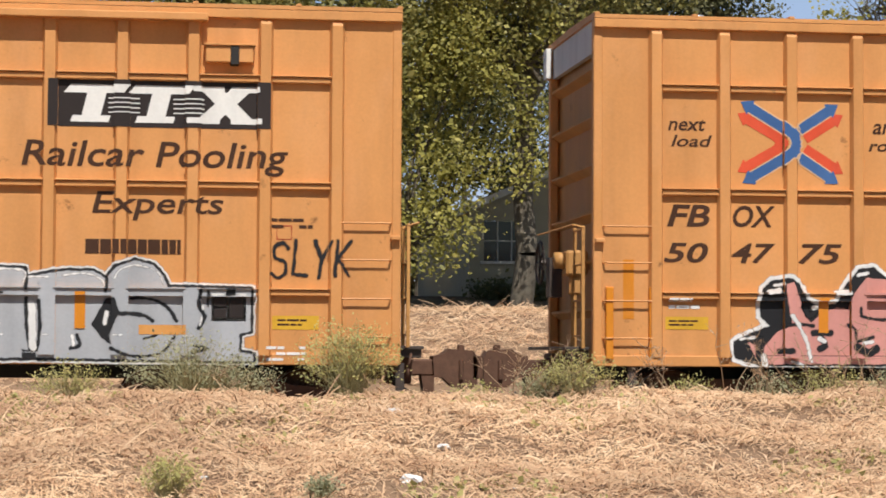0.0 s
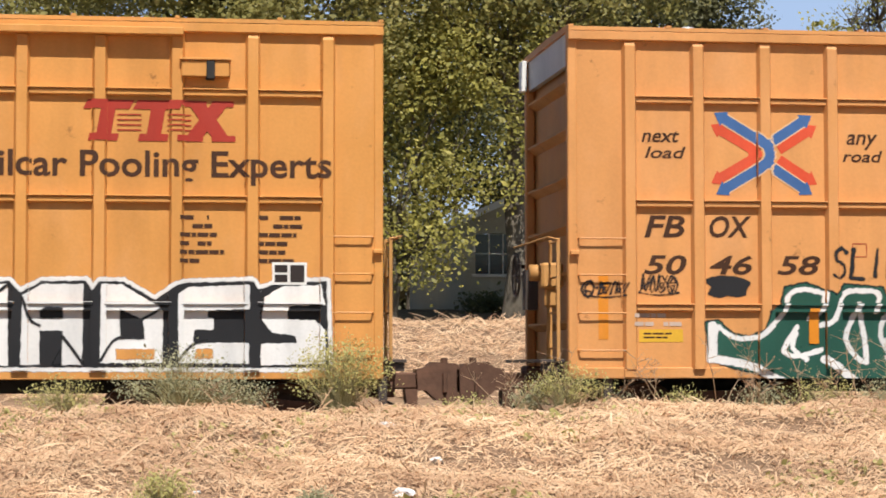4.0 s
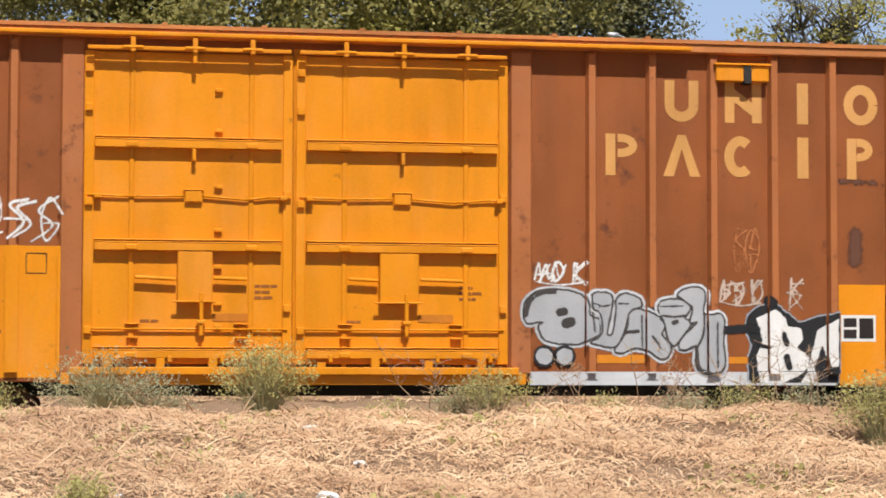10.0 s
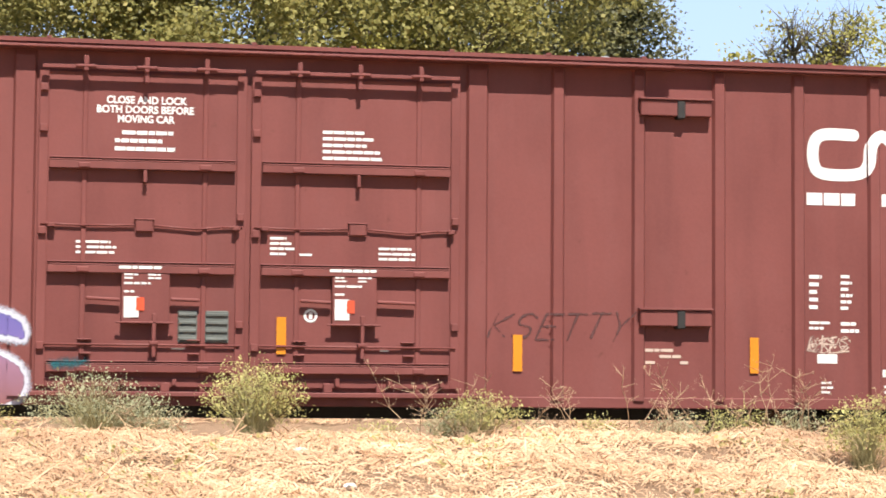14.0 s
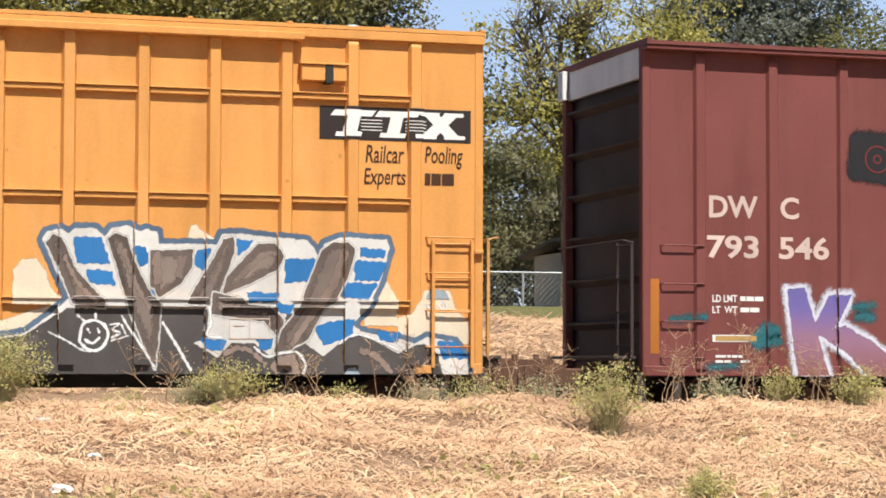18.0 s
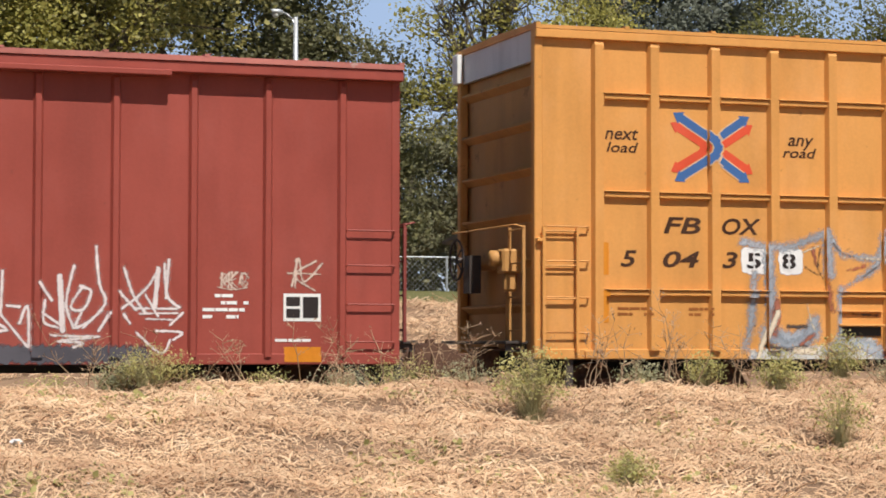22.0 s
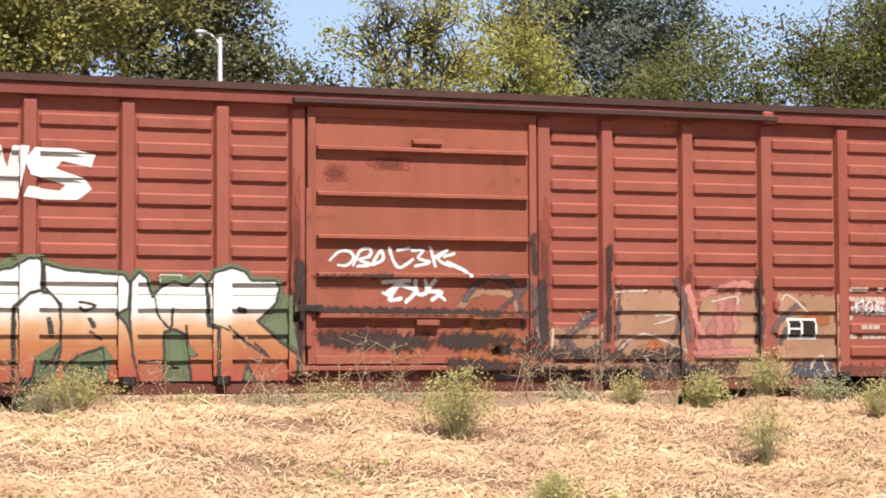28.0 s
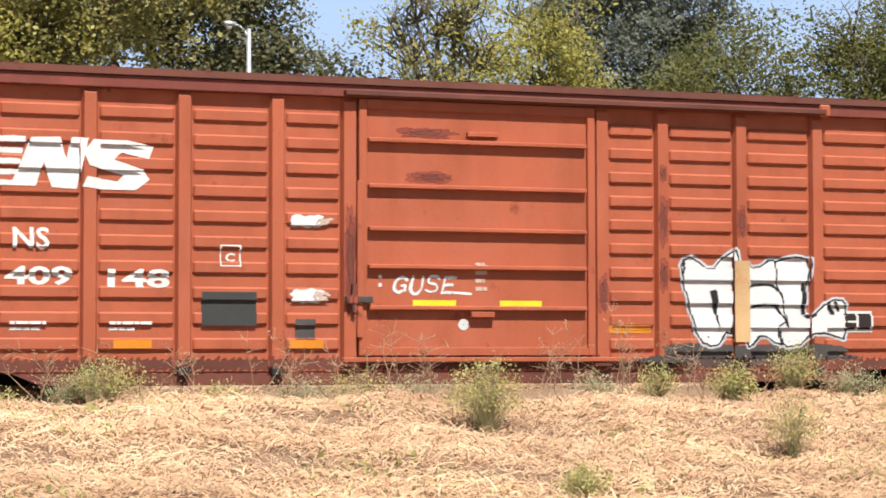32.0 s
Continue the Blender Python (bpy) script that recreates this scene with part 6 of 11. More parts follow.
    for o in ((111, 65, 151, 65, 151, 73, 111, 73), (113, 80, 144, 80, 144, 90, 113, 89), (184, 65, 222, 66, 222, 74, 184, 73), (187, 82, 222, 82, 222, 90, 187, 90), (23, 72, 56, 73, 56, 76, 23, 76),):
        spray(car, "painted_panel", [], ORANGE_B, "orange stencil panel left bare in the graffiti", 0.0112, 0, 0.014, [sheet_shape(*at, o)], seed=33)
    for k, row in enumerate(("WILG", "OVEU", "RYAE")):
        word(car, row, -17.74, -17.24, 1.79 - 0.155 * k, 1.91 - 0.155 * k, BROWN_INK, 0, 0.01, "spray_tag", "small dark hand-painted letters", 0.005, 1.15)
    bm = bmesh.new()
    arc(bm, car, -19.02, 2.37, 0.13, 0.13, 0.012, 45, 405, 4)
    decal(car, "stencil_frame", bm, BROWN_INK, "small stencilled frame")
    rect(car, -17.1, -16.93, 2.66, 2.75, WHITE_INK, "id_tag", "white tag plate")
    for k in range(2):
        lines(car, -9.72 + 0.9 * k, -9.2 + 0.9 * k, 2.2, 2.8, 6, BROWN_INK, 55 + k, 0.75)
    consolidated(car, -8.46, 2.11, 0.40, 0.26)
    # the door's writing
    word(car, "CLOSE AND LOCK", -14.55, -13.61, 3.37, 3.46, WHITE_INK, 0, 0.03, label="white stencilled door warning")
    word(car, "DOOR BEFORE", -14.46, -13.70, 3.25, 3.34, WHITE_INK, 0, 0.03, label="white stencilled door warning")
    word(car, "MOVING CAR", -14.42, -13.76, 3.14, 3.23, WHITE_INK, 0, 0.03, label="white stencilled door warning")
    lines(car, -16.67, -16.38, 3.0, 3.28, 4, WHITE_INK, 58)
    rect(car, -16.53, -16.22, 1.88, 2.10, STICKER, "warning_sticker", "yellow warning sticker with dark print", 0.004)
    lines(car, -16.51, -16.24, 1.90, 2.09, 4, BLACK_INK, 402, 1.0, "sticker_print", "dark print on the sticker")
    lines(car, -16.5, -16.25, 1.90, 2.08, 4, BLACK_INK, 59)
    rect(car, -14.73, -14.56, 2.13, 2.27, RED, "warning_sticker", "orange red square sticker", 0.008)
    rect(car, -15.25, -15.04, 1.88, 2.06, WHITE_INK, "door_placard", "white door placard", 0.008)
    rect(car, -15.13, -15.05, 1.96, 2.05, RED, "placard_print", "", 0.012)
    bm = bmesh.new()
    arc(bm, car, -15.5, 2.24, 0.075, 0.075, 0.025, 0, 360)
    for s in (-0.03, 0.03):
        poly(bm, car, [(-15.5 + s - 0.01, 2.2), (-15.5 + s + 0.01, 2.2), (-15.5 + s + 0.01, 2.28), (-15.5 + s - 0.01, 2.28)])
    poly(bm, car, [(-15.22, 2.22), (-15.16, 2.19), (-15.06, 2.30), (-15.12, 2.33)])
    poly(bm, car, [(-14.98, 2.33), (-14.92, 2.30), (-14.85, 2.20), (-14.91, 2.19)])
    decal(car, "stencil_ring", bm, WHITE_INK, "white stencilled ring and marks", 0.006)
    lines(car, -15.32, -14.7, 2.40, 2.45, 1, WHITE_INK, 60)
    lines(car, -16.0, -15.45, 1.62, 1.78, 3, WHITE_INK, 61)
    lines(car, -14.4, -13.95, 1.70, 1.82, 2, WHITE_INK, 62)
    lines(car, -13.85, -13.55, 1.50, 1.68, 3, WHITE_INK, 63)
    scribble(car, -14.55, -14.15, 1.52, 1.72, PALE_SPRAY, 64, 3, 0.012)
    rect(car, -16.62, -16.52, 1.56, 2.0, AMBER, "reflector", "amber reflective strip", 0.01)
    rect(car, -13.56, -13.46, 1.56, 2.0, AMBER, "reflector", "amber reflective strip", 0.01)
    lines(car, -15.25, -14.9, 1.5, 1.66, 2, WHITE_INK, 65)


UP_BROWN = paint("rust brown paint", (0.262, 0.078, 0.020), 0.6, 0.22, 0.5, (0.10, 0.032, 0.016))
UP_POST = paint("bleached orange brown paint", (0.40, 0.135, 0.042), 0.6, 0.15, 0.55)
UP_CHORD = paint("bleached orange roof edge", (0.50, 0.185, 0.055), 0.6, 0.2, 0.3)
UP_YELLOW = paint("deep golden paint", (0.72, 0.255, 0.005), 0.45, 0.06, 0.05)
BLACK_END = corner_spray("black end with sprayed grey edges", (0.006, 0.006, 0.007), (0.40, 0.42, 0.45))
GREY_EDGE = paint("grey sprayed edge", (0.52, 0.53, 0.55), 0.6, 0.25)


BLEACHED = paint("bleached orange letter paint", (0.60, 0.30, 0.09), 0.6, 0.12)
BUBBLE_EDGE = paint("worn black outline paint", (0.055, 0.048, 0.045), 0.6, 0.3)


def brown_double_door():
    car = Car("rust brown steel boxcar with two golden doors and silver graffiti", -39.82, -24.87, 4.98, 0.92, UP_BROWN)
    shell(car, UP_CHORD, BLACK_END, "waves", chord=0.14, gable=0.03, corner=GREY_EDGE, lip=(0.05, 0.012), fascia=GREY_EDGE, brake=False, out_chord=0.13, chord_mat=UP_CHORD, bulge=0.13, rail_mat=paint("sprayed grey rails", (0.34, 0.35, 0.37), 0.6, 0.3))
    posts(car, [-39.10, -38.35, -37.58, -36.90, -30.15, -29.41, -28.65, -27.89, -27.15, -26.40, -25.64], 0.085, 0.08, 1.0, 4.86, UP_POST)
    posts(car, [-36.24, -31.01], 0.24, 0.06, 1.0, 4.86, UP_POST)
    car.put("door_track", -33.65, 4.875, 9.4, 0.05, 0.20, UP_YELLOW, bevel=0.01)
    car.put("door_post", -33.66, 2.94, 0.10, 3.66, 0.02, UP_YELLOW, bevel=0.01)
    car.put("door_rail", -33.65, 1.02, 5.2, 0.09, 0.13, UP_YELLOW, bevel=0.01)
    car.put("sill_plate", -33.65, 0.93, 5.4, 0.14, 0.06, UP_YELLOW, bevel=0.01)
    for u0, u1, c, b0, b1 in ((-36.11, -33.72, -34.86, -35.04, -34.64), (-33.68, -31.17, -32.43, -32.70, -32.24)):
        w = u1 - u0
        d, on = plug_door(car, u0, u1, 1.10, 4.69, UP_YELLOW, (3.63, 2.45, 1.22), (u0 + 0.227 * w, u0 + 0.80 * w), c, (b0, b1), int(-u0 * 10), 3.03, 1.50, "golden yellow steel plug door")
        if c < -34:
            for z in (4.25, 3.78, 3.13, 2.63, 2.20, 1.78, 1.52):
                on("bolt_plate", -34.62, -34.53, z - 0.012, z + 0.03, 0.05)
        rect(car, b1 + 0.0, b1 + 0.42, 1.59, 1.68, plain("amber brown decal", (0.52, 0.17, 0.008), 0.7), "door_decal", "amber brown decal strip", 0.006)
        lines(car, b1 + 0.49, b1 + 0.76, 1.83, 2.03, 3, FAINT_INK, int(-u0 * 10), 1.0)
        lines(car, b0 - 0.42, b0 - 0.10, 1.56, 1.62, 1, FAINT_INK, int(-u0 * 10) + 1, 0.9)
    # yellow number panels
    rect(car, -39.22, -37.74, 0.94, 2.70, UP_YELLOW, "painted_panel", "golden yellow number panel")
    rect(car, -37.74, -36.36, 0.94, 2.44, UP_YELLOW, "painted_panel", "golden yellow number panel")
    rect(car, -39.72, -39.22, 0.94, 1.38, UP_YELLOW, "painted_panel", "golden yellow number panel")
    rect(car, -27.07, -25.76, 0.84, 2.08, UP_YELLOW, "painted_panel", "golden yellow stencil panel")
    rect(car, -25.60, -25.02, 1.02, 1.36, UP_YELLOW, "painted_panel", "golden yellow stencil panel")
    rect(car, -30.1, -29.5, 1.12, 1.22, AMBER, "reflector", "amber reflective strip")
    rect(car, -28.55, -28.1, 1.12, 1.20, AMBER, "reflector", "amber reflective strip")
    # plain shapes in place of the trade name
    letter_blocks(car, [(-29.24, -28.82, "cup"), (-28.49, -28.03, "zig"), (-27.66, -27.36, "bar"), (-26.99, -26.55, "ring"), (-26.27, -25.82, "zig")], 4.02, 4.52, BLEACHED, 1)
    letter_blocks(car, [(-29.97, -29.58, "slab"), (-29.26, -28.80, "wedge"), (-28.50, -28.10, "bow"), (-27.66, -27.36, "bar"), (-26.95, -26.62, "slab"), (-26.18, -25.96, "bar"), (-25.50, -25.12, "bow")], 3.36, 3.86, BLEACHED, 2)
    # shield with stripes
    cu = -38.42
    half = [(0.0, 3.20), (0.32, 3.26), (0.53, 3.42), (0.60, 3.62), (0.58, 3.82), (0.50, 4.02), (0.48, 4.16), (0.58, 4.28)]
    edge = bend(half) + [(0.34, 4.50), (0.18, 4.44), (0.0, 4.42)]
    spray(car, "shield_emblem", [], DUSTY_WHITE, "white shield emblem with grey stripes", 0.004, 0, 0.014, [[(cu + a, b) for a, b in edge] + [(cu - a, b) for a, b in edge[-2:0:-1]]], wobble=0.001)
    stripe = paint("stripe grey", (0.36, 0.35, 0.38), 0.6, 0.1)
    for k in range(-2, 3):
        x = cu + k * 0.21 + 0.05
        rect(car, x - 0.045, x + 0.045, 3.26 + 0.05 * abs(k) ** 1.6, 3.86, stripe, "shield_stripe", "grey stripe", 0.008)
    for a, b, c, d in ((-0.34, 0.34, 4.22, 4.34), (-0.42, 0.42, 4.00, 4.12)):
        for k in range(6):
            e = cu + a + (b - a) * k / 6
            rect(car, e + 0.01, e + (b - a) / 6 - 0.03, c, d, stripe, "shield_block", "grey block", 0.008)
    for body, a, b in (("35", -39.07, -38.56), ("51", -38.33, -37.90), ("73", -37.60, -37.07)):
        word(car, body, a, b, 1.90, 2.24, BLACK_INK, 0, 0.015, "reporting_mark", "black stencilled car number", 0.008)
    for body, a, b in (("U", -38.93, -38.64), ("P", -38.26, -38.00)):
        word(car, body, a, b, 2.34, 2.64, BLACK_INK, 0, 0.015, "reporting_mark", "black stencilled reporting mark", 0.008)
    scribble(car, -37.66, -37.02, 2.54, 3.04, SPRAY_WHITE, 71, 3, 0.035)
    scribble(car, -36.95, -36.40, 2.44, 3.02, SPRAY_WHITE, 72, 2, 0.035)
    # a tortoise in thin white line
    spray(car, "spray_drawing", grid(-39.9, 4.6, 100, 100, (10, 6, 39, 9, 59, 32, 69, 59, (2,)), (12, 46, 39, 42, 57, 59, 54, 79, 32, 98, 10, 96, (3,)), (14, 79, 39, 46, (2,)), (23, 91, 50, 54, (2,)), (12, 65, 24, 46, (2,)), (32, 96, 54, 73, (2,)), (58, 66, 67, 63, 76, 71, 72, 80, 61, 80, 58, 66, (3,)), (54, 88, 63, 97, 49, 125, (3,)), (63, 97, 73, 89, 77, 100, (3,)), (43, 31, 51, 36, 41, 40, 52, 44, (2,)), (16, 117, 25, 112, 35, 113, 19, 122, (2,)), (9, 21, 32, 23, 47, 35, (2,))), SPRAY_WHITE, "thin white sprayed line drawing", 0.006, 0, 0.009, wobble=0.002, seed=70)
    scribble(car, -39.72, -39.3, 1.88, 2.06, PALE_SPRAY, 73, 4, 0.02)
    blob(car, -39.66, -39.35, 1.43, 1.50, WHITE_INK, 74)
    # silver bubble letters
    bk = (-31.105, 2.527, 356, 358)
    spray(car, "spray_patch", [([(-30.6, 1.6), (-29.6, 1.55), (-28.9, 1.6)], 0.45)], SPRAY_BLACK, "", 0.004, 0, 0.02)
    def bubble(k, o, *dark):
        for j, (grow, mat, text) in enumerate(((0.04, GREY_EDGE, ""), (0.010, BUBBLE_EDGE, ""), (-0.012, SILVER, "silver bubble graffiti letters outlined in black"))):
            spray(car, "graffiti_letter" if text else "letter_outline", [], mat, text, (0.0046 + 0.0002 * k, 0.006 + 0.0022 * k, 0.007 + 0.0022 * k)[j], grow, 0.012, [bend_shape(sheet_shape(*bk, o))], wobble=0.003, seed=75 + k)
        spray(car, "letter_stroke", grid(*bk, *dark, width=8), BUBBLE_EDGE, "", 0.0076 + 0.0022 * k, 0, 0.010, wobble=0.002, seed=85 + k)

    bubble(0, (45, 320, 45, 260, 80, 215, 150, 192, 240, 195, 300, 215, 325, 250, 330, 300, 370, 320, 375, 375, 330, 405, 280, 425, 180, 420, 130, 400, 110, 350, 130, 330, 60, 340), (205, 288, 222, 286, (34,)), (232, 335, 252, 330, (42,)), (52, 300, 70, 240, 120, 205, 180, 200, (22,)), (340, 290, 350, 370, (6,)))
    bubble(1, (335, 215, 380, 200, 430, 215, 430, 280, 410, 370, 430, 380, 445, 300, 450, 230, 490, 205, 550, 225, 560, 260, 510, 290, 480, 380, 450, 435, 380, 430, 330, 415, 385, 380, 380, 300, 340, 270), (345, 250, 390, 262, 425, 255, (6,)), (460, 250, 505, 250, (6,)))
    bubble(2, (500, 300, 540, 270, 620, 300, 665, 340, 650, 380, 690, 430, 670, 480, 630, 485, 585, 455, 530, 440, 480, 460, 440, 450, 480, 390, 500, 340), (495, 372, 545, 368, (14,)), (560, 300, 562, 440, (6,)), (600, 390, 640, 440, (10,)))
    bubble(3, (625, 285, 630, 245, 690, 228, 750, 235, 775, 270, 750, 310, 780, 330, 740, 390, 700, 430, 670, 390, 655, 320), (650, 300, 700, 305, 750, 300, (8,)), (700, 330, 712, 325, (18,)), (640, 262, 740, 258, (5,)))
    bubble(4, (715, 215, 760, 180, 820, 180, 840, 210, 835, 290, 900, 290, 925, 320, 920, 400, 925, 520, 870, 545, 820, 540, 795, 500, 800, 430, 760, 445, 725, 440, 730, 400, 800, 330, 770, 330, 780, 260), (835, 290, 830, 380, 800, 440, (8,)), (800, 440, 810, 520, 850, 545, (14,)), (885, 330, 885, 520, (6,)))
    for u in (-30.73, -30.48):
        spray(car, "graffiti_letter", [([(u, 1.20), (u + 0.01, 1.2)], 0.26)], SPRAY_BLACK, "", 0.0225)
        spray(car, "graffiti_letter", [([(u, 1.20), (u + 0.01, 1.2)], 0.19)], SILVER, "silver bubble graffiti letters outlined in black", 0.0236)
    at = (-28.3, 2.0, 100, 100)
    lettered(car, at, (9, 29, 23, 19, 41, 17, 60, 29, 73, 39, 95, 32, 122, 27, 121, 122, 19, 121, 9, 106, 9, 79, 14, 66, 5, 46),
             [(19, 34, 40, 23, 55, 32, 59, 43, 75, 45, 78, 59, 70, 68, 85, 80, 85, 92, 70, 103, 41, 116, 23, 113, 19, 80, 27, 60),
              (96, 47, 120, 34, 120, 92, 111, 92, 102, 65, 92, 92, 96, 120, 67, 120, 82, 99)], SPRAY_WHITE, SPRAY_BLACK, "white bubble graffiti letters outlined in black", 0.02, GREY_BLUE, 78)
    spray(car, "letter_stroke", grid(*at, (53, 53, 57, 64, (7,)), (57, 80, 60, 92, (8,)), (22, 66, 33, 68, (4,)), (-29, 49, 5, 46, 19, 47, (10,)), (33, 12, 38, 15, (11,))), SPRAY_BLACK, "", 0.0084, 0, 0.010, wobble=0.002, seed=79)
    rect(car, -30.9, -27.1, 0.86, 1.02, GREY_EDGE, "spray_patch", "grey rolled paint along the sill", 0.003)
    scribble(car, -30.82, -30.25, 2.05, 2.32, SPRAY_WHITE, 79, 3, 0.03)
    scribble(car, -28.55, -28.05, 1.82, 2.12, PALE_SPRAY, 80, 3, 0.03)
    scribble(car, -28.4, -28.05, 2.2, 2.75, UP_POST, 81, 2, 0.03)
    scribble(car, -26.3, -25.85, 2.4, 2.75, PALE_SPRAY, 82, 4, 0.025)
    scribble(car, -25.62, -25.08, 2.92, 3.3, SPRAY_WHITE, 83, 3, 0.03)
    scribble(car, -25.48, -25.12, 2.58, 2.85, SPRAY_WHITE, 84, 2, 0.03)
    scribble(car, -27.7, -27.5, 1.74, 2.15, PALE_SPRAY, 85, 1, 0.03)
    scribble(car, -25.4, -25.12, 1.75, 1.95, PALE_SPRAY, 86, 2, 0.02)
    spray(car, "spray_patch", [([(-26.86, 2.38), (-26.85, 2.68)], 0.16)], paint("dark faded patch", (0.12, 0.05, 0.03), 0.7, 0.15), "dark faded patch", 0.004, 0, 0.014, wobble=0.006, seed=87, soft=0.10, wear=0.6)
    spray(car, "spray_patch", [([(-27.04, 3.34), (-26.6, 3.32)], 0.05), ([(-26.5, 3.30), (-26.2, 3.32)], 0.04)], paint("dark faded patch", (0.12, 0.05, 0.03), 0.7, 0.15), "dark smudge below the letters", 0.004, 0, 0.012, wobble=0.01, seed=88, soft=0.06, wear=0.6)
    rect(car, -26.20, -25.80, 1.12, 1.33, plain("amber brown decal", (0.52, 0.17, 0.008), 0.7), "decal_panel", "amber brown decal panel", 0.009)
    consolidated(car, -26.82, 1.55, 0.44, 0.32)
    for z, r, u in ((1.85, 3, -26.28), (1.5, 4, -26.2)):
        lines(car, u, u + 0.42, z - 0.15, z + 0.15, r, FAINT_INK, int(z * 100), 0.8)
    rect(car, -26.3, -25.82, 0.90, 1.06, YELLOW, "warning_sticker", "yellow warning sticker", 0.008)
    rect(car, -26.24, -25.88, 0.95, 1.01, BROWN_INK, "sticker_print", "dark print on the sticker", 0.011)
    rect(car, -39.05, -38.6, 0.98, 1.12, STICKER, "warning_sticker", "yellow warning sticker", 0.006)
    lines(car, -39.02, -38.63, 1.0, 1.11, 2, BLACK_INK, 404, 1.0, "sticker_print", "dark print on the sticker")
    lines(car, -39.0, -38.55, 1.28, 1.5, 3, FAINT_INK, 88)
    lines(car, -38.2, -37.9, 1.45, 1.58, 2, FAINT_INK, 89)
    lines(car, -37.3, -36.7, 1.42, 1.5, 1, FAINT_INK, 90, 0.5)
    bm = bmesh.new()
    arc(bm, car, -36.63, 2.24, 0.16, 0.16, 0.014, 45, 405, 4)
    decal(car, "stencil_frame", bm, BROWN_INK, "small stencilled frame", 0.008)
    for a, b in ((-39.74, -39.16), (-25.58, -25.02)):
        side_rungs(car, a, b, (2.42, 1.97, 1.53, 1.09), UP_POST)
    bracket(car, -38.72, 4.66, 0.62, UP_POST)
    bracket(car, -38.72, 1.68, 0.62, UP_YELLOW)
    bracket(car, -28.30, 4.64, 0.66, UP_YELLOW)


MAROON = paint("maroon paint", (0.182, 0.055, 0.047), 0.55, 0.09, 0.12, (0.09, 0.03, 0.02))
VIOLET = fade_paint("violet to pink spray", [(0.0, (0.25, 0.105, 0.105)), (0.4, (0.29, 0.15, 0.22)), (0.7, (0.165, 0.125, 0.34)), (1.0, (0.125, 0.11, 0.32))], 0.9, 2.05)
VIOLET_EDGE = paint("bluish white spray", (0.62, 0.62, 0.70), 0.5, 0.12)
TEAL = paint("teal spray paint", (0.025, 0.125, 0.145), 0.55, 0.2)


DULL_YELLOW = paint("dull yellow print", (0.52, 0.33, 0.11), 0.6, 0.2)


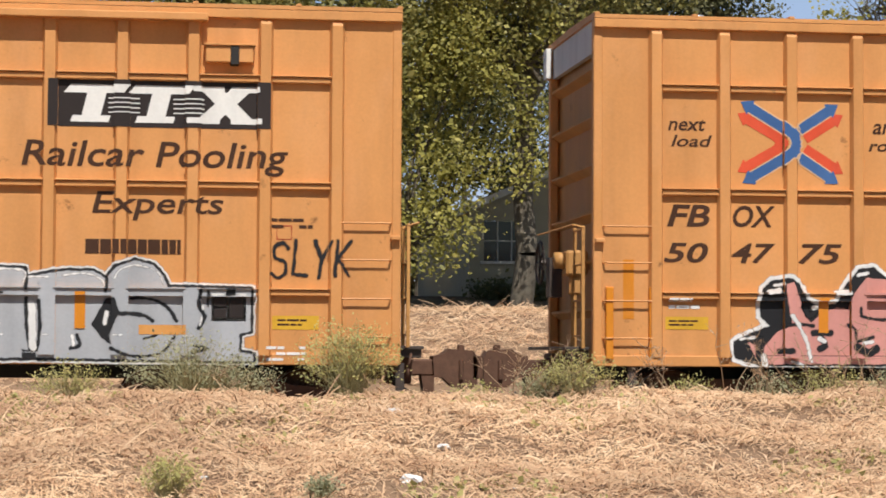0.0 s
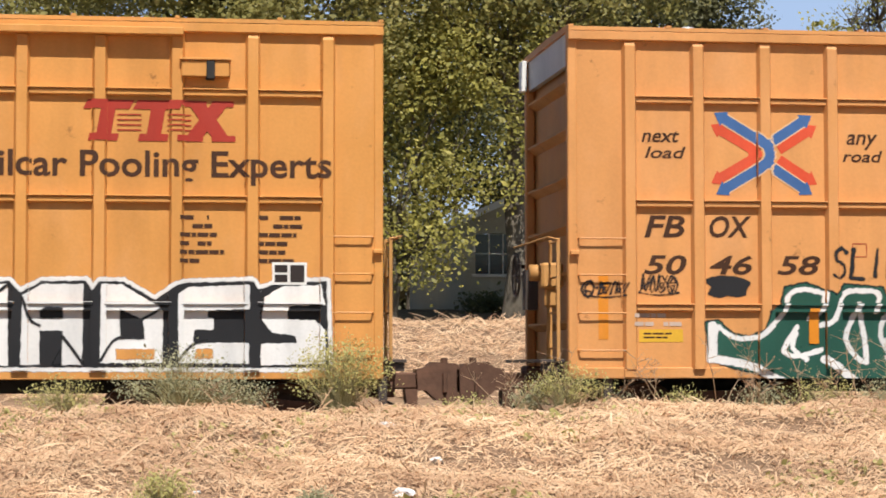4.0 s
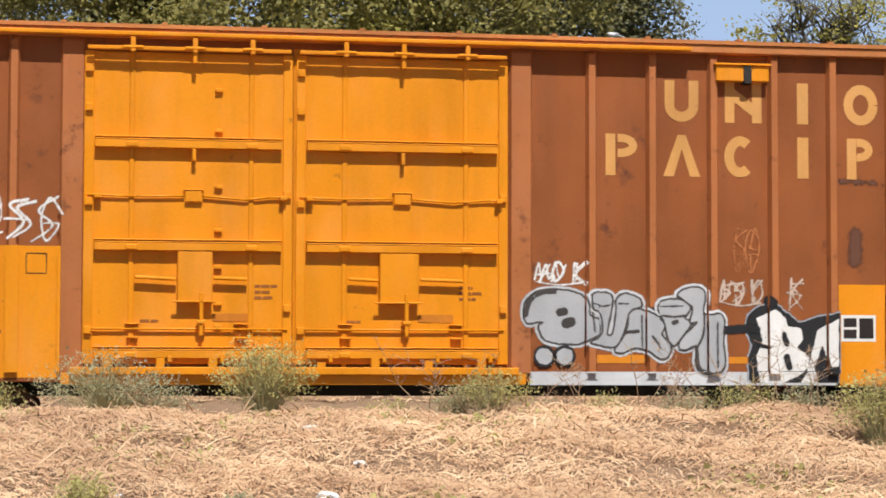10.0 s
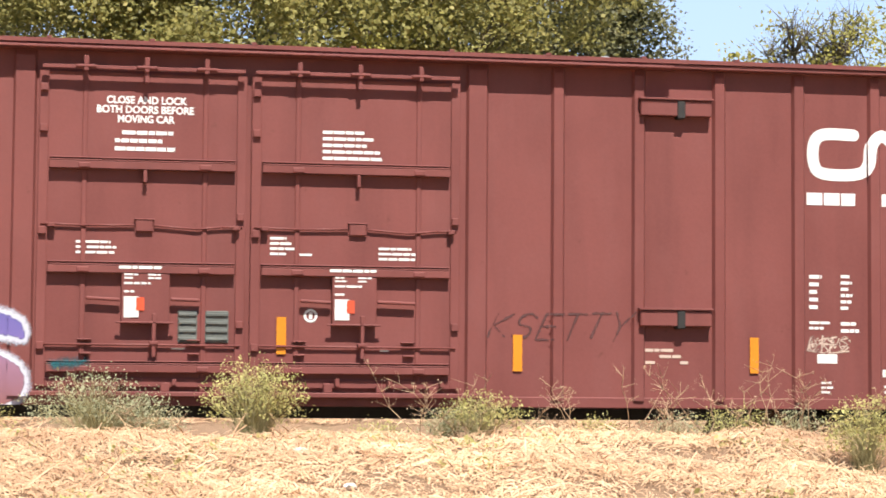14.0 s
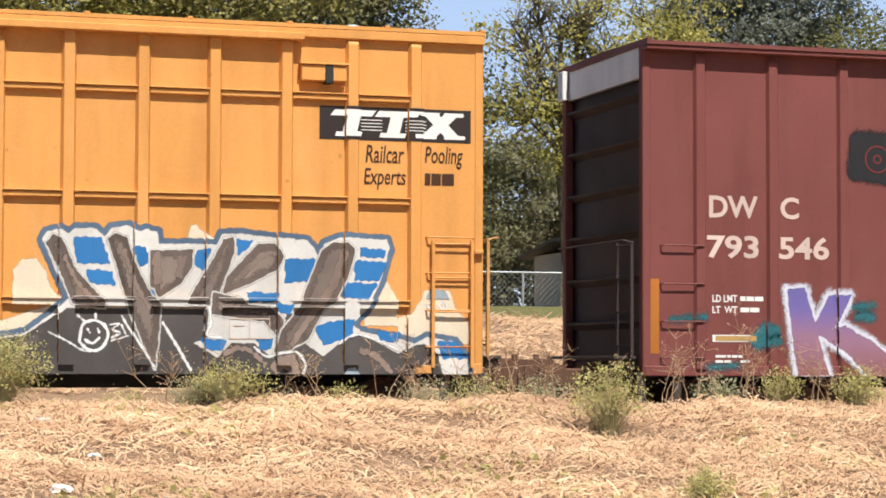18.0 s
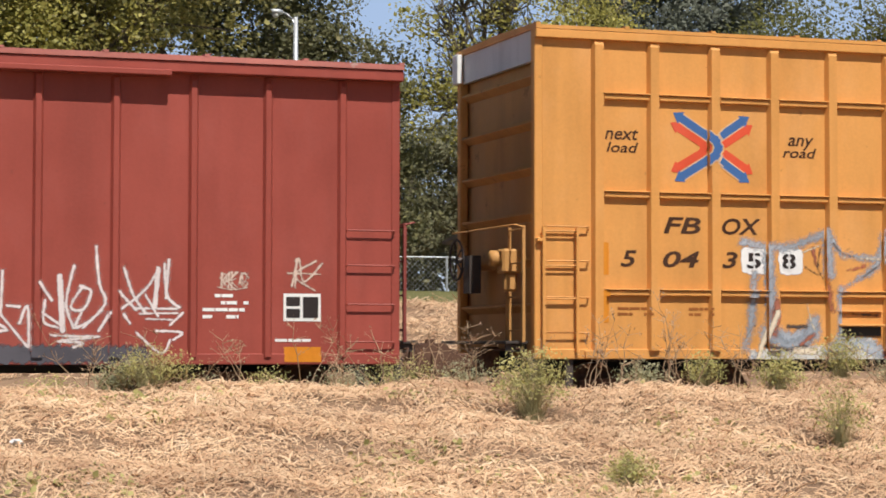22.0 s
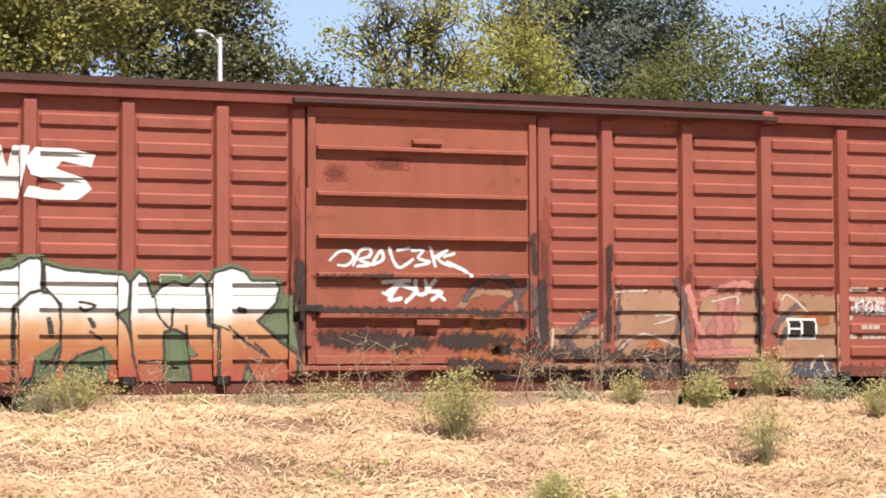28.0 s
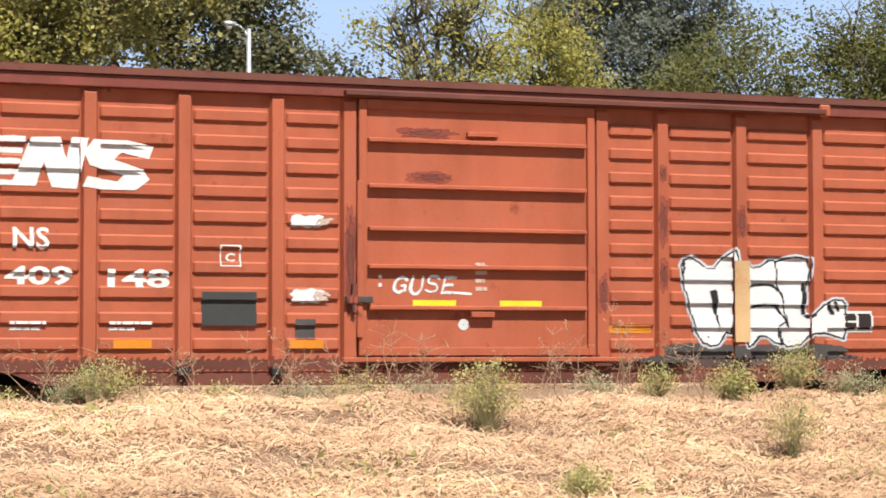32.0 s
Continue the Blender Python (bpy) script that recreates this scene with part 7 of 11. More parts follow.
def maroon_double_door():
    car = Car("long maroon steel boxcar with double doors and violet graffiti", -60.68, -41.98, 5.03, 0.90, MAROON)
    # the ends get a much darker maroon than the sides
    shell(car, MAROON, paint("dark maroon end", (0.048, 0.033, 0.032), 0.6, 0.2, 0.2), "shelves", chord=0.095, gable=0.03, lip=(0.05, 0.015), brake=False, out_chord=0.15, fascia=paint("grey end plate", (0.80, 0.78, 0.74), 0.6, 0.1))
    posts(car, [-59.91, -58.91, -57.92, -56.94, -55.92, -54.88, -47.68, -46.69, -45.69, -44.69, -43.72, -42.72], 0.12, 0.05, 0.96, 4.925)
    posts(car, [-53.92, -48.66], 0.22, 0.05, 0.98, 4.925)
    car.put("door_track", -51.3, 4.945, 10.0, 0.035, 0.215, MAROON, bevel=0.01)
    car.put("door_rail", -51.3, 1.0, 5.4, 0.06, 0.14, MAROON, bevel=0.01)
    for u0, u1, c, b0, b1 in ((-53.76, -51.39, -52.55, -52.80, -52.25), (-51.33, -48.87, -50.08, -50.38, -49.86)):
        w = u1 - u0
        plug_door(car, u0, u1, 1.08, 4.70, MAROON, (3.62, 2.43, 1.30), (u0 + 0.22 * w, u0 + 0.80 * w), c, (b0, b1), int(-u0 * 7), 2.93, 1.56, "maroon steel plug door")
        lines(car, b0 - 0.03, b0 + 0.58, 2.405, 2.475, 1, WHITE_INK, int(-u0 * 9), 1.0)
        for a, b, z, r in ((0.03, 0.21, 2.33, 2), (0.30, 0.48, 2.33, 2), (0.03, 0.52, 2.235, 1), (0.03, 0.20, 2.14, 1)):
            lines(car, b0 + a, b0 + b, z - 0.03 * (r - 1), z + 0.05, r, WHITE_INK, int(-u0 * 11 + 100 * a + z * 10), 1.0)
        rect(car, b0 + 0.03, b0 + 0.20, 1.87, 2.11, WHITE_INK, "door_placard", "white and red door placard", 0.008)
        rect(car, b0 + 0.17, b0 + 0.26, 1.95, 2.10, RED, "placard_print", "", 0.012)
        lines(car, b0 + 0.58, b0 + 0.74, 1.50, 1.54, 1, WHITE_INK, int(-u0 * 13), 1.0)
    lines(car, -53.32, -52.78, 2.58, 2.76, 3, WHITE_INK, 371, 1.0)
    lines(car, -51.10, -50.81, 2.60, 2.84, 4, WHITE_INK, 372, 1.0)
    lines(car, -50.76, -50.52, 2.60, 2.65, 1, WHITE_INK, 373, 1.0)
    lines(car, -49.83, -49.30, 2.56, 2.74, 3, WHITE_INK, 374, 1.0)
    word(car, "CLOSE AND LOCK", -53.0, -52.08, 4.33, 4.42, WHITE_INK, 0, 0.03, label="white stencilled door warning")
    word(car, "BOTH DOORS BEFORE", -53.11, -52.0, 4.22, 4.31, WHITE_INK, 0, 0.03, label="white stencilled door warning")
    word(car, "MOVING CAR", -52.87, -52.22, 4.11, 4.20, WHITE_INK, 0, 0.03, label="white stencilled door warning")
    lines(car, -52.9, -52.1, 3.76, 4.04, 3, WHITE_INK, 101)
    lines(car, -50.5, -49.75, 3.72, 4.1, 5, WHITE_INK, 102)
    slate = paint("grey slate paint", (0.13, 0.135, 0.12), 0.55, 0.25, 0.2)
    for a, b in ((-52.15, -51.93), (-51.84, -51.57)):
        pane = car.put("vent_panel", (a + b) / 2, 1.775, b - a, 0.37, 0.05, slate, label="grey slatted vent panel on the door")
        for k in range(4):
            slat = car.put("slat", (a + b) / 2, 1.635 + 0.093 * k, b - a - 0.02, 0.035, 0.07, slate, parent=pane, bump=False, bevel=0.006)
    bm = bmesh.new()
    arc(bm, car, -50.62, 1.92, 0.065, 0.065, 0.028, 0, 360)
    poly(bm, car, [(-50.64, 1.88), (-50.60, 1.88), (-50.60, 1.96), (-50.64, 1.96)])
    decal(car, "stencil_ring", bm, WHITE_INK, "white stencilled ring", 0.006)
    # white trade mark as plain shapes: an open loop, a slanted bar and an upright
    sign = bend([(-43.98, 4.215), (-44.36, 4.215), (-44.485, 4.10), (-44.485, 3.85), (-44.36, 3.735), (-43.95, 3.735), (-43.80, 3.84), (-43.76, 4.08), (-43.66, 4.20), (-43.52, 4.16), (-43.22, 3.80), (-43.10, 3.735), (-43.01, 3.82), (-43.01, 4.215)], 6)
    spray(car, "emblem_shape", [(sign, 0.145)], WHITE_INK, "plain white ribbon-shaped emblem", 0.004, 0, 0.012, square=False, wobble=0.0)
    for a, b in ((-44.58, -44.38), (-44.36, -44.16), (-44.14, -43.96), (-43.62, -43.46), (-43.44, -43.28), (-43.22, -43.08), (-43.06, -42.90)):
        rect(car, a, b, 3.35, 3.50, WHITE_INK, "web_line", "white painted bar")
    for a, z0, z1, r in ((-44.55, 2.06, 2.52, 5), (-44.15, 2.06, 2.52, 6), (-43.52, 2.3, 2.5, 3), (-43.15, 2.3, 2.5, 3), (-44.55, 1.82, 1.95, 2), (-44.15, 1.78, 1.95, 2), (-44.4, 1.05, 1.22, 3)):
        lines(car, a, a + 0.16 if r != 2 else a + 0.28, z0, z1, r, WHITE_INK, int(-a * 31), 1.0)
    lines(car, -43.6, -42.98, 1.05, 1.18, 2, WHITE_INK, 105)
    rect(car, -44.45, -44.2, 1.43, 1.54, WHITE_INK, "id_tag", "white tag plate")
    scribble(car, -44.6, -44.05, 1.56, 1.76, PALE_SPRAY, 106, 4, 0.015)
    consolidated(car, -43.28, 1.56, 0.46, 0.32)
    rect(car, -43.62, -42.98, 1.27, 1.36, WHITE_INK, "warning_sticker", "pale yellow sticker strip")
    rect(car, -43.58, -43.02, 1.285, 1.345, DULL_YELLOW, "sticker_print", "", 0.008)
    for u, z in ((-48.16, 1.30), (-45.25, 1.30), (-50.96, 1.47)):
        rect(car, u - 0.055, u + 0.055, z, z + 0.43, AMBER, "reflector", "amber reflective strip", 0.02)
    rect(car, -42.18, -42.06, 1.28, 2.15, AMBER, "reflector", "amber reflective strip")
    rect(car, -60.58, -60.46, 1.15, 2.08, paint("dulled amber tape", (0.40, 0.14, 0.025), 0.5, 0.15), "reflector", "dulled amber reflective strip")
    # violet letters
    vk = (-61.254, 2.583, 229, 257)

    def violet(k, *outlines):
        for j, (grow, mat, text) in enumerate(((0.055, VIOLET_EDGE, ""), (-0.01, VIOLET, "violet and pink graffiti letters outlined in white"))):
            spray(car, "graffiti_letter" if text else "letter_outline", [], mat, text, 0.005 + 0.0016 * k + 0.0008 * j, grow, 0.014, [bend_shape(sheet_shape(*vk, o)) if k in (1, 3, 4) else sheet_shape(*vk, o) for o in outlines], wobble=0.006, seed=107 + k, soft=0.04 if text else 0.11, wear=0.4)

    violet(0, (580, 155, 640, 148, 680, 300, 715, 440, 612, 440), (655, 300, 715, 172, 785, 172, 740, 275, 700, 315), (680, 300, 760, 272, 850, 320, 930, 385, 945, 450, 845, 450, 770, 370))
    violet(1, (925, 240, 945, 185, 990, 158, 1040, 175, 1085, 220, 1085, 270, 1060, 310, 1015, 340, 1030, 440, 940, 440, 945, 330))
    violet(2, (1150, 185, 1220, 180, 1225, 300, 1230, 440, 1165, 440, 1160, 275, 1128, 265))
    violet(3, (1260, 260, 1285, 200, 1340, 170, 1400, 185, 1435, 240, 1440, 330, 1425, 430, 1270, 430, 1255, 340))
    violet(4, (1480, 260, 1490, 200, 1540, 170, 1620, 170, 1680, 200, 1690, 250, 1640, 240, 1580, 240, 1600, 280, 1680, 330, 1690, 400, 1640, 440, 1480, 440, 1480, 390, 1580, 390, 1560, 350, 1490, 310))
    spray(car, "letter_edge", grid(*vk, (1330, 285, 1345, 268, 1360, 300, 1356, 365, 1340, 382, 1328, 350, 1330, 285), (1010, 268, 1062, 280, 1030, 300, 1010, 268), (1490, 312, 1545, 345, 1570, 385), width=14), SPRAY_WHITE, "white edges of the letters", 0.0135, 0, 0.012, seed=116)
    spray(car, "spray_patch", [], TEAL, "teal sprayed shadow between the letters", 0.0042, -0.03, 0.016, [sheet_shape(*vk, o) for o in ((800, 200, 830, 190, 880, 245, 860, 270, 790, 260), (450, 320, 500, 260, 560, 270, 575, 340, 480, 365), (1040, 350, 1160, 340, 1160, 430, 1050, 430), (1415, 130, 1440, 105, 1480, 120, 1490, 170, 1430, 170), (1440, 350, 1480, 350, 1475, 430, 1440, 430))], wobble=0.012, seed=117, soft=0.14, wear=0.4, apart=True)
    for a, b, z in ((-57.9, -57.5, 1.75), (-55.15, -54.85, 2.0), (-59.1, -58.85, 1.35), (-60.3, -59.85, 1.58), (-59.8, -59.4, 0.98), (-53.55, -53.2, 1.33), (-56.8, -56.35, 1.06)):
        spray(car, "spray_patch", [([(a, z), (b, z + 0.03)], 0.12)], TEAL, "faint teal overspray", 0.0042, -0.03, 0.016, wobble=0.01, seed=int(-a * 17), soft=0.14, wear=0.5)
    tag(car, "KSETTY", -48.5, -46.75, 1.66, 2.02, paint("thin dark spray", (0.10, 0.045, 0.042), 0.6, 0.2), 0.02, 0.6, "thin faint black sprayed tag", 6, wear=0.8)
    lines(car, -46.6, -46.0, 1.38, 1.6, 3, PALE_SPRAY, 109, 0.6)
    pink = paint("faded pinkish stencil paint", (0.60, 0.46, 0.40), 0.6, 0.15)
    word(car, "DW", -59.78, -59.11, 2.86, 3.14, pink, 0, 0.025, "reporting_mark", "faded pinkish white stencilled reporting mark")
    word(car, "C", -58.80, -58.54, 2.86, 3.14, pink, 0, 0.025, "reporting_mark", "faded pinkish white stencilled reporting mark")
    word(car, "793", -59.81, -59.10, 2.35, 2.64, pink, 0, 0.025, "reporting_mark", "faded pinkish white stencilled car number")
    word(car, "546", -58.82, -58.12, 2.35, 2.64, pink, 0, 0.025, "reporting_mark", "faded pinkish white stencilled car number")
    word(car, "LD LMT", -59.74, -59.40, 1.80, 1.89, WHITE_INK, 0, 0.03)
    lines(car, -59.36, -59.02, 1.78, 1.9, 1, WHITE_INK, 111, 1.0)
    word(car, "LT  WT", -59.74, -59.40, 1.66, 1.75, WHITE_INK, 0, 0.03)
    lines(car, -59.36, -59.02, 1.64, 1.76, 1, WHITE_INK, 112, 1.0)
    rect(car, -59.74, -59.1, 1.30, 1.39, WHITE_INK, "warning_sticker", "pale yellow sticker strip")
    rect(car, -59.70, -59.14, 1.315, 1.375, DULL_YELLOW, "sticker_print", "", 0.008)
    lines(car, -59.7, -59.1, 1.02, 1.15, 2, WHITE_INK, 113)
    bm = bmesh.new()
    arc(bm, car, -56.51, 2.48, 0.16, 0.16, 0.02, 45, 405, 4)
    arc(bm, car, -56.51, 2.46, 0.05, 0.05, 0.02, 0, 360)
    decal(car, "stencil_frame", bm, WHITE_INK, "small white stencilled frame")
    bm = bmesh.new()
    for r in (0.17, 0.05):
        arc(bm, car, -57.43, 3.66, r, r, 0.022, 0, 360)
    decal(car, "spray_ring", bm, paint("faded red ring paint", (0.16, 0.028, 0.026), 0.6, 0.2), "faded red painted ring", 0.009)
    spray(car, "spray_patch", [], SPRAY_BLACK, "black rounded painted patch", 0.005, 0.14, 0.014, [[(-57.74, 3.52), (-57.24, 3.46), (-57.20, 3.86), (-57.68, 3.88)]], wobble=0.006, seed=114, soft=0.12, wear=0.2)
    for a, b in ((-60.44, -59.86), (-42.84, -42.18)):
        side_rungs(car, a, b, (2.50, 2.02, 1.55, 1.1), MAROON)
    for u, z in ((-56.35, 4.50), (-46.25, 4.50), (-56.35, 1.75), (-46.25, 1.98)):
        bracket(car, u, z, 0.88, MAROON)


BLUE_SPRAY = paint("blue spray paint", (0.03, 0.17, 0.42), 0.45, 0.12)
BROWN_SPRAY = paint("brown spray paint", (0.115, 0.088, 0.074), 0.6, 0.45, 0.55, (0.20, 0.14, 0.11))
DARK_SPRAY = paint("charcoal spray paint", (0.075, 0.066, 0.062), 0.6, 0.4, 0.4, (0.13, 0.11, 0.10))
CREAM_SPRAY = paint("cream spray paint", (0.70, 0.60, 0.45), 0.5, 0.1)


BAR_LIGHT = paint("dull taupe spray paint", (0.20, 0.155, 0.13), 0.6, 0.4)


def orange_fourth():
    car, on = orange_car("golden orange steel boxcar with blue and brown graffiti", -78.40, -62.76, ORANGE_C, paint("dusty black door paint", (0.025, 0.0265, 0.0295), 0.6, 0.3, spec=0.25), [-77.55, -76.79, -75.94, -75.10, -74.26, -73.42], (-72.48, -68.74),
                         [-67.78, -66.92, -66.08, -65.22, -64.41, -63.63], -65.03, fascia=PALE_GREY)
    arrows(car, -75.965, 3.58, 0.89)
    word(car, "next", -77.45, -76.99, 3.65, 3.79, BROWN_INK, 0.25, 0.012, label="dark italic lettering")
    word(car, "load", -77.43, -76.99, 3.49, 3.62, BROWN_INK, 0.25, 0.012, label="dark italic lettering")
    word(car, "any", -74.88, -74.51, 3.59, 3.76, BROWN_INK, 0.25, 0.012, label="dark italic lettering")
    word(car, "road", -74.96, -74.47, 3.49, 3.62, BROWN_INK, 0.25, 0.012, label="dark italic lettering")
    car_number(car, (("FB", -76.65, -76.13), ("OX", -75.83, -75.28)), 2.48, 2.69, BROWN_INK)
    car_number(car, (("5", -77.24, -77.02), ("04", -76.66, -76.15), ("3", -75.83, -75.61)), 2.05, 2.26, BROWN_INK)
    for a, ch in ((-75.56, "5"), (-75.06, "8")):
        blob(car, a, a + 0.38, 1.98, 2.32, SPRAY_WHITE, int(-a), 0.06, square=0.9, lift=0.004)
        word(car, ch, a + 0.08, a + 0.28, 2.05, 2.25, BLACK_INK, 0, 0.02, "reporting_mark", "black stencilled digit on a white patch", 0.008)
        rect(car, a + 0.168, a + 0.192, 2.03, 2.27, SPRAY_WHITE, "stencil_bridge", "", 0.012)
    marks(car, -64.81, -62.92, 3.69, 4.09, BLACK_INK, WHITE_INK)
    word(car, "Railcar", -64.24, -63.76, 3.42, 3.64, BROWN_INK, 0.15, 0.012, label="dark italic lettering")
    word(car, "Pooling", -63.50, -63.02, 3.37, 3.64, BROWN_INK, 0.15, 0.012, label="dark italic lettering")
    word(car, "Experts", -64.26, -63.74, 3.10, 3.36, BROWN_INK, 0.15, 0.012, label="dark italic lettering")
    lines(car, -63.5, -63.02, 3.08, 3.38, 1, BROWN_INK, 120, 1.0, "web_line", "dark painted bars")
    # big blue and brown piece with a dark base
    sk = (-68.589, 2.826, 262.6, 254.4)

    def sheets(*outlines):
        return [sheet_shape(*sk, o) for o in outlines]

    spray(car, "spray_patch", [], CREAM_SPRAY, "cream sprayed patch", 0.003, 0, 0.016, sheets((50, 290, 55, 190, 80, 160, 120, 155, 150, 190, 165, 240, 215, 290), (500, 112, 500, 100, 580, 90, 590, 50, 605, 48, 640, 80, 665, 90, 665, 112), (1140, 300, 1185, 205, 1215, 210, 1245, 260, 1250, 345, 1140, 345),
          (0, 345, 100, 312, 190, 285, 190, 330, 100, 375, 0, 372), (1250, 320, 1290, 310, 1340, 235, 1420, 235, 1440, 290, 1484, 330, 1484, 400, 1250, 400)))
    rim = sheets((135, 100, 150, 75, 195, 65, 215, 80, 235, 62, 300, 62, 325, 85, 345, 60, 400, 52, 430, 70, 450, 62, 490, 70, 495, 105, 600, 102, 665, 105, 680, 72, 740, 68, 860, 80, 955, 85, 980, 110, 990, 130, 1010, 95, 1060, 75, 1215, 80, 1225, 110, 1195, 215, 1150, 300, 1100, 340, 1130, 360, 1252, 380, 1300, 395, 1345, 375, 1440, 390, 1480, 440, 1484, 500, 0, 510, 0, 385, 90, 370, 160, 320, 215, 270, 180, 200))
    for grow, mat, lift in ((0.05, paint("slate blue spray", (0.09, 0.14, 0.21), 0.55, 0.3), 0.0038), (-0.012, DUSTY_WHITE, 0.0047)):
        spray(car, "letter_outline", [], mat, "", lift, grow, 0.016, rim, seed=21)
    spray(car, "spray_patch", [], DARK_SPRAY, "charcoal sprayed base of the graffiti", 0.0056, 0, 0.018, sheets((0, 395, 90, 380, 160, 335, 215, 300, 640, 300, 640, 385, 600, 400, 670, 445, 720, 400, 790, 400, 850, 445, 860, 370, 890, 310, 1000, 320, 950, 400, 1010, 440, 1080, 385, 1110, 375, 1160, 385, 1250, 430, 1300, 405, 1340, 400, 1380, 430, 1400, 515, 0, 515)), seed=22)
    spray(car, "graffiti_letter", [], BLUE_SPRAY, "blue bands of the graffiti", 0.0066, 0.016, 0.013, sheets((232, 95, 310, 95, 340, 165, 245, 165), (275, 190, 345, 195, 355, 228, 285, 222), (415, 120, 445, 125, 455, 165, 432, 170), (610, 128, 645, 125, 625, 180, 605, 165), (730, 95, 778, 95, 740, 135), (885, 150, 985, 150, 980, 205, 885, 215)), wobble=0.010, seed=23, soft=0.02, wear=0.55, apart=True)
    spray(car, "graffiti_letter", [], BLUE_SPRAY, "blue bands of the graffiti", 0.0066, 0.016, 0.013, sheets((768, 250, 860, 255, 855, 272, 775, 275), (1125, 112, 1205, 118, 1200, 135, 1125, 132), (1110, 152, 1205, 155, 1185, 205, 1105, 205), (1075, 218, 1180, 222, 1150, 265, 1065, 255), (470, 245, 520, 240, 500, 262, 470, 262), (985, 350, 1050, 335, 1100, 330, 1090, 380, 1010, 400)), wobble=0.010, seed=26, soft=0.02, wear=0.55, apart=True)
    spray(car, "graffiti_letter", [], BLUE_SPRAY, "blue bands of the graffiti", 0.0066, 0.016, 0.013, sheets((630, 392, 700, 395, 690, 420, 640, 415), (800, 390, 845, 388, 840, 415, 810, 418), (1185, 365, 1250, 370, 1250, 390, 1195, 388), (1385, 395, 1440, 395, 1475, 440, 1400, 440), (860, 286, 905, 288, 895, 306, 865, 306)), wobble=0.010, seed=27, soft=0.02, wear=0.55, apart=True)
    def bar(k, o):
        spray(car, "letter_outline", [], DUSTY_WHITE, "", 0.0072 + 0.0004 * k, 0.016, 0.015, sheets(o), seed=24 + k)
        spray(car, "graffiti_letter", [], BROWN_SPRAY, "brown graffiti strokes edged in white", 0.0074 + 0.0004 * k, -0.004, 0.014, sheets(o), seed=24 + k)
        spray(car, "letter_shade", [], BAR_LIGHT, "", 0.00755 + 0.0004 * k, -0.075, 0.014, sheets(o), wobble=0.012, seed=44 + k, soft=0.10, wear=0.6)

    bar(0, (150, 110, 170, 85, 195, 95, 235, 180, 330, 280, 330, 300, 230, 290, 200, 220))
    bar(1, (335, 95, 360, 78, 395, 90, 415, 160, 455, 240, 500, 290, 492, 400, 482, 480, 440, 400, 400, 300, 370, 200))
    bar(2, (462, 128, 598, 122, 595, 175, 560, 225, 490, 270, 480, 240, 462, 235))
    bar(3, (690, 90, 725, 80, 728, 130, 690, 220, 660, 290, 575, 285, 620, 210))
    bar(4, (700, 205, 800, 100, 855, 100, 878, 140, 860, 180, 760, 230, 690, 255))
    bar(5, (655, 250, 740, 262, 770, 285, 840, 290, 880, 330, 865, 385, 820, 335, 650, 315))
    bar(6, (1000, 120, 1040, 92, 1085, 95, 1105, 115, 1090, 180, 1050, 270, 1010, 300, 960, 390, 900, 420, 850, 430, 870, 360, 930, 290))
    pale = paint("pale brown spray paint", (0.23, 0.17, 0.14), 0.6, 0.4)
    spray(car, "spray_line", grid(*sk, (485, 145, 488, 220, (26,)), (560, 150, 556, 200, (22,)), (205, 150, 240, 220, 300, 280, (12,)), (385, 130, 420, 230, 460, 300, (12,)), (655, 220, 690, 140, 705, 105, (12,)), (740, 205, 810, 140, 850, 130, (16,)), (1070, 130, 1040, 220, 990, 290, 910, 400, (24,)), (860, 470, 900, 450, 915, 500, (40,)), (700, 430, 760, 415, 820, 460, (16,)), (90, 410, 60, 470, (18,)), (1130, 420, 1180, 440, 1220, 480, (20,)), width=14), pale, "paler brown shading in the letters", 0.0106, 0, 0.013, wobble=0.012, seed=28)
    spray(car, "spray_line", grid(*sk, (505, 340, 550, 410, 590, 480), (645, 295, 650, 340, 640, 378, 690, 384), (860, 432, 920, 426, 950, 460, 940, 505), (380, 322, 430, 400, 478, 470, (6,)), (160, 370, 220, 400, 270, 425, 320, 420, (5,)), (790, 412, 830, 440, 872, 428), (255, 380, 265, 345, 298, 336, 330, 352, 338, 385, 318, 418, 282, 422, 255, 400, 255, 380), (270, 392, 292, 402, 312, 388), (278, 362, 284, 372, (6,)), (308, 360, 312, 370, (6,)), (345, 348, 372, 345, 352, 362, 378, 372, 350, 385, (5,)), (380, 350, 395, 380, (4,)), (350, 395, 400, 380, (4,)),
          (245, 320, 270, 340, (5,)), (300, 315, 302, 332, (5,)), (1060, 400, 1085, 380, 1120, 372, 1170, 385, 1250, 418, (6,)), (1345, 280, 1360, 270, 1372, 285, 1358, 297, 1345, 280, (5,)), (1385, 280, 1400, 270, 1412, 285, 1398, 297, 1385, 280, (5,)), (1360, 318, 1400, 318, (7,)), width=8), SPRAY_WHITE, "thin white sprayed lines", 0.0116, 0, 0.010, seed=25)
    spray(car, "spray_patch", [], paint("grey blue spray", (0.30, 0.36, 0.40), 0.6, 0.2), "grey blue sprayed cone", 0.0098, 0, 0.014, sheets((1065, 508, 1085, 478, 1110, 470, 1140, 508), (1345, 250, 1360, 232, 1400, 232, 1418, 262, 1345, 262)), seed=29)
    bm = bmesh.new()
    ribbon(bm, car, [(-65.88, 1.31), (-65.88, 1.54), (-65.40, 1.54), (-65.40, 1.31), (-65.88, 1.31)], 0.016)
    ribbon(bm, car, [(-65.64, 1.31), (-65.64, 1.54)], 0.014)
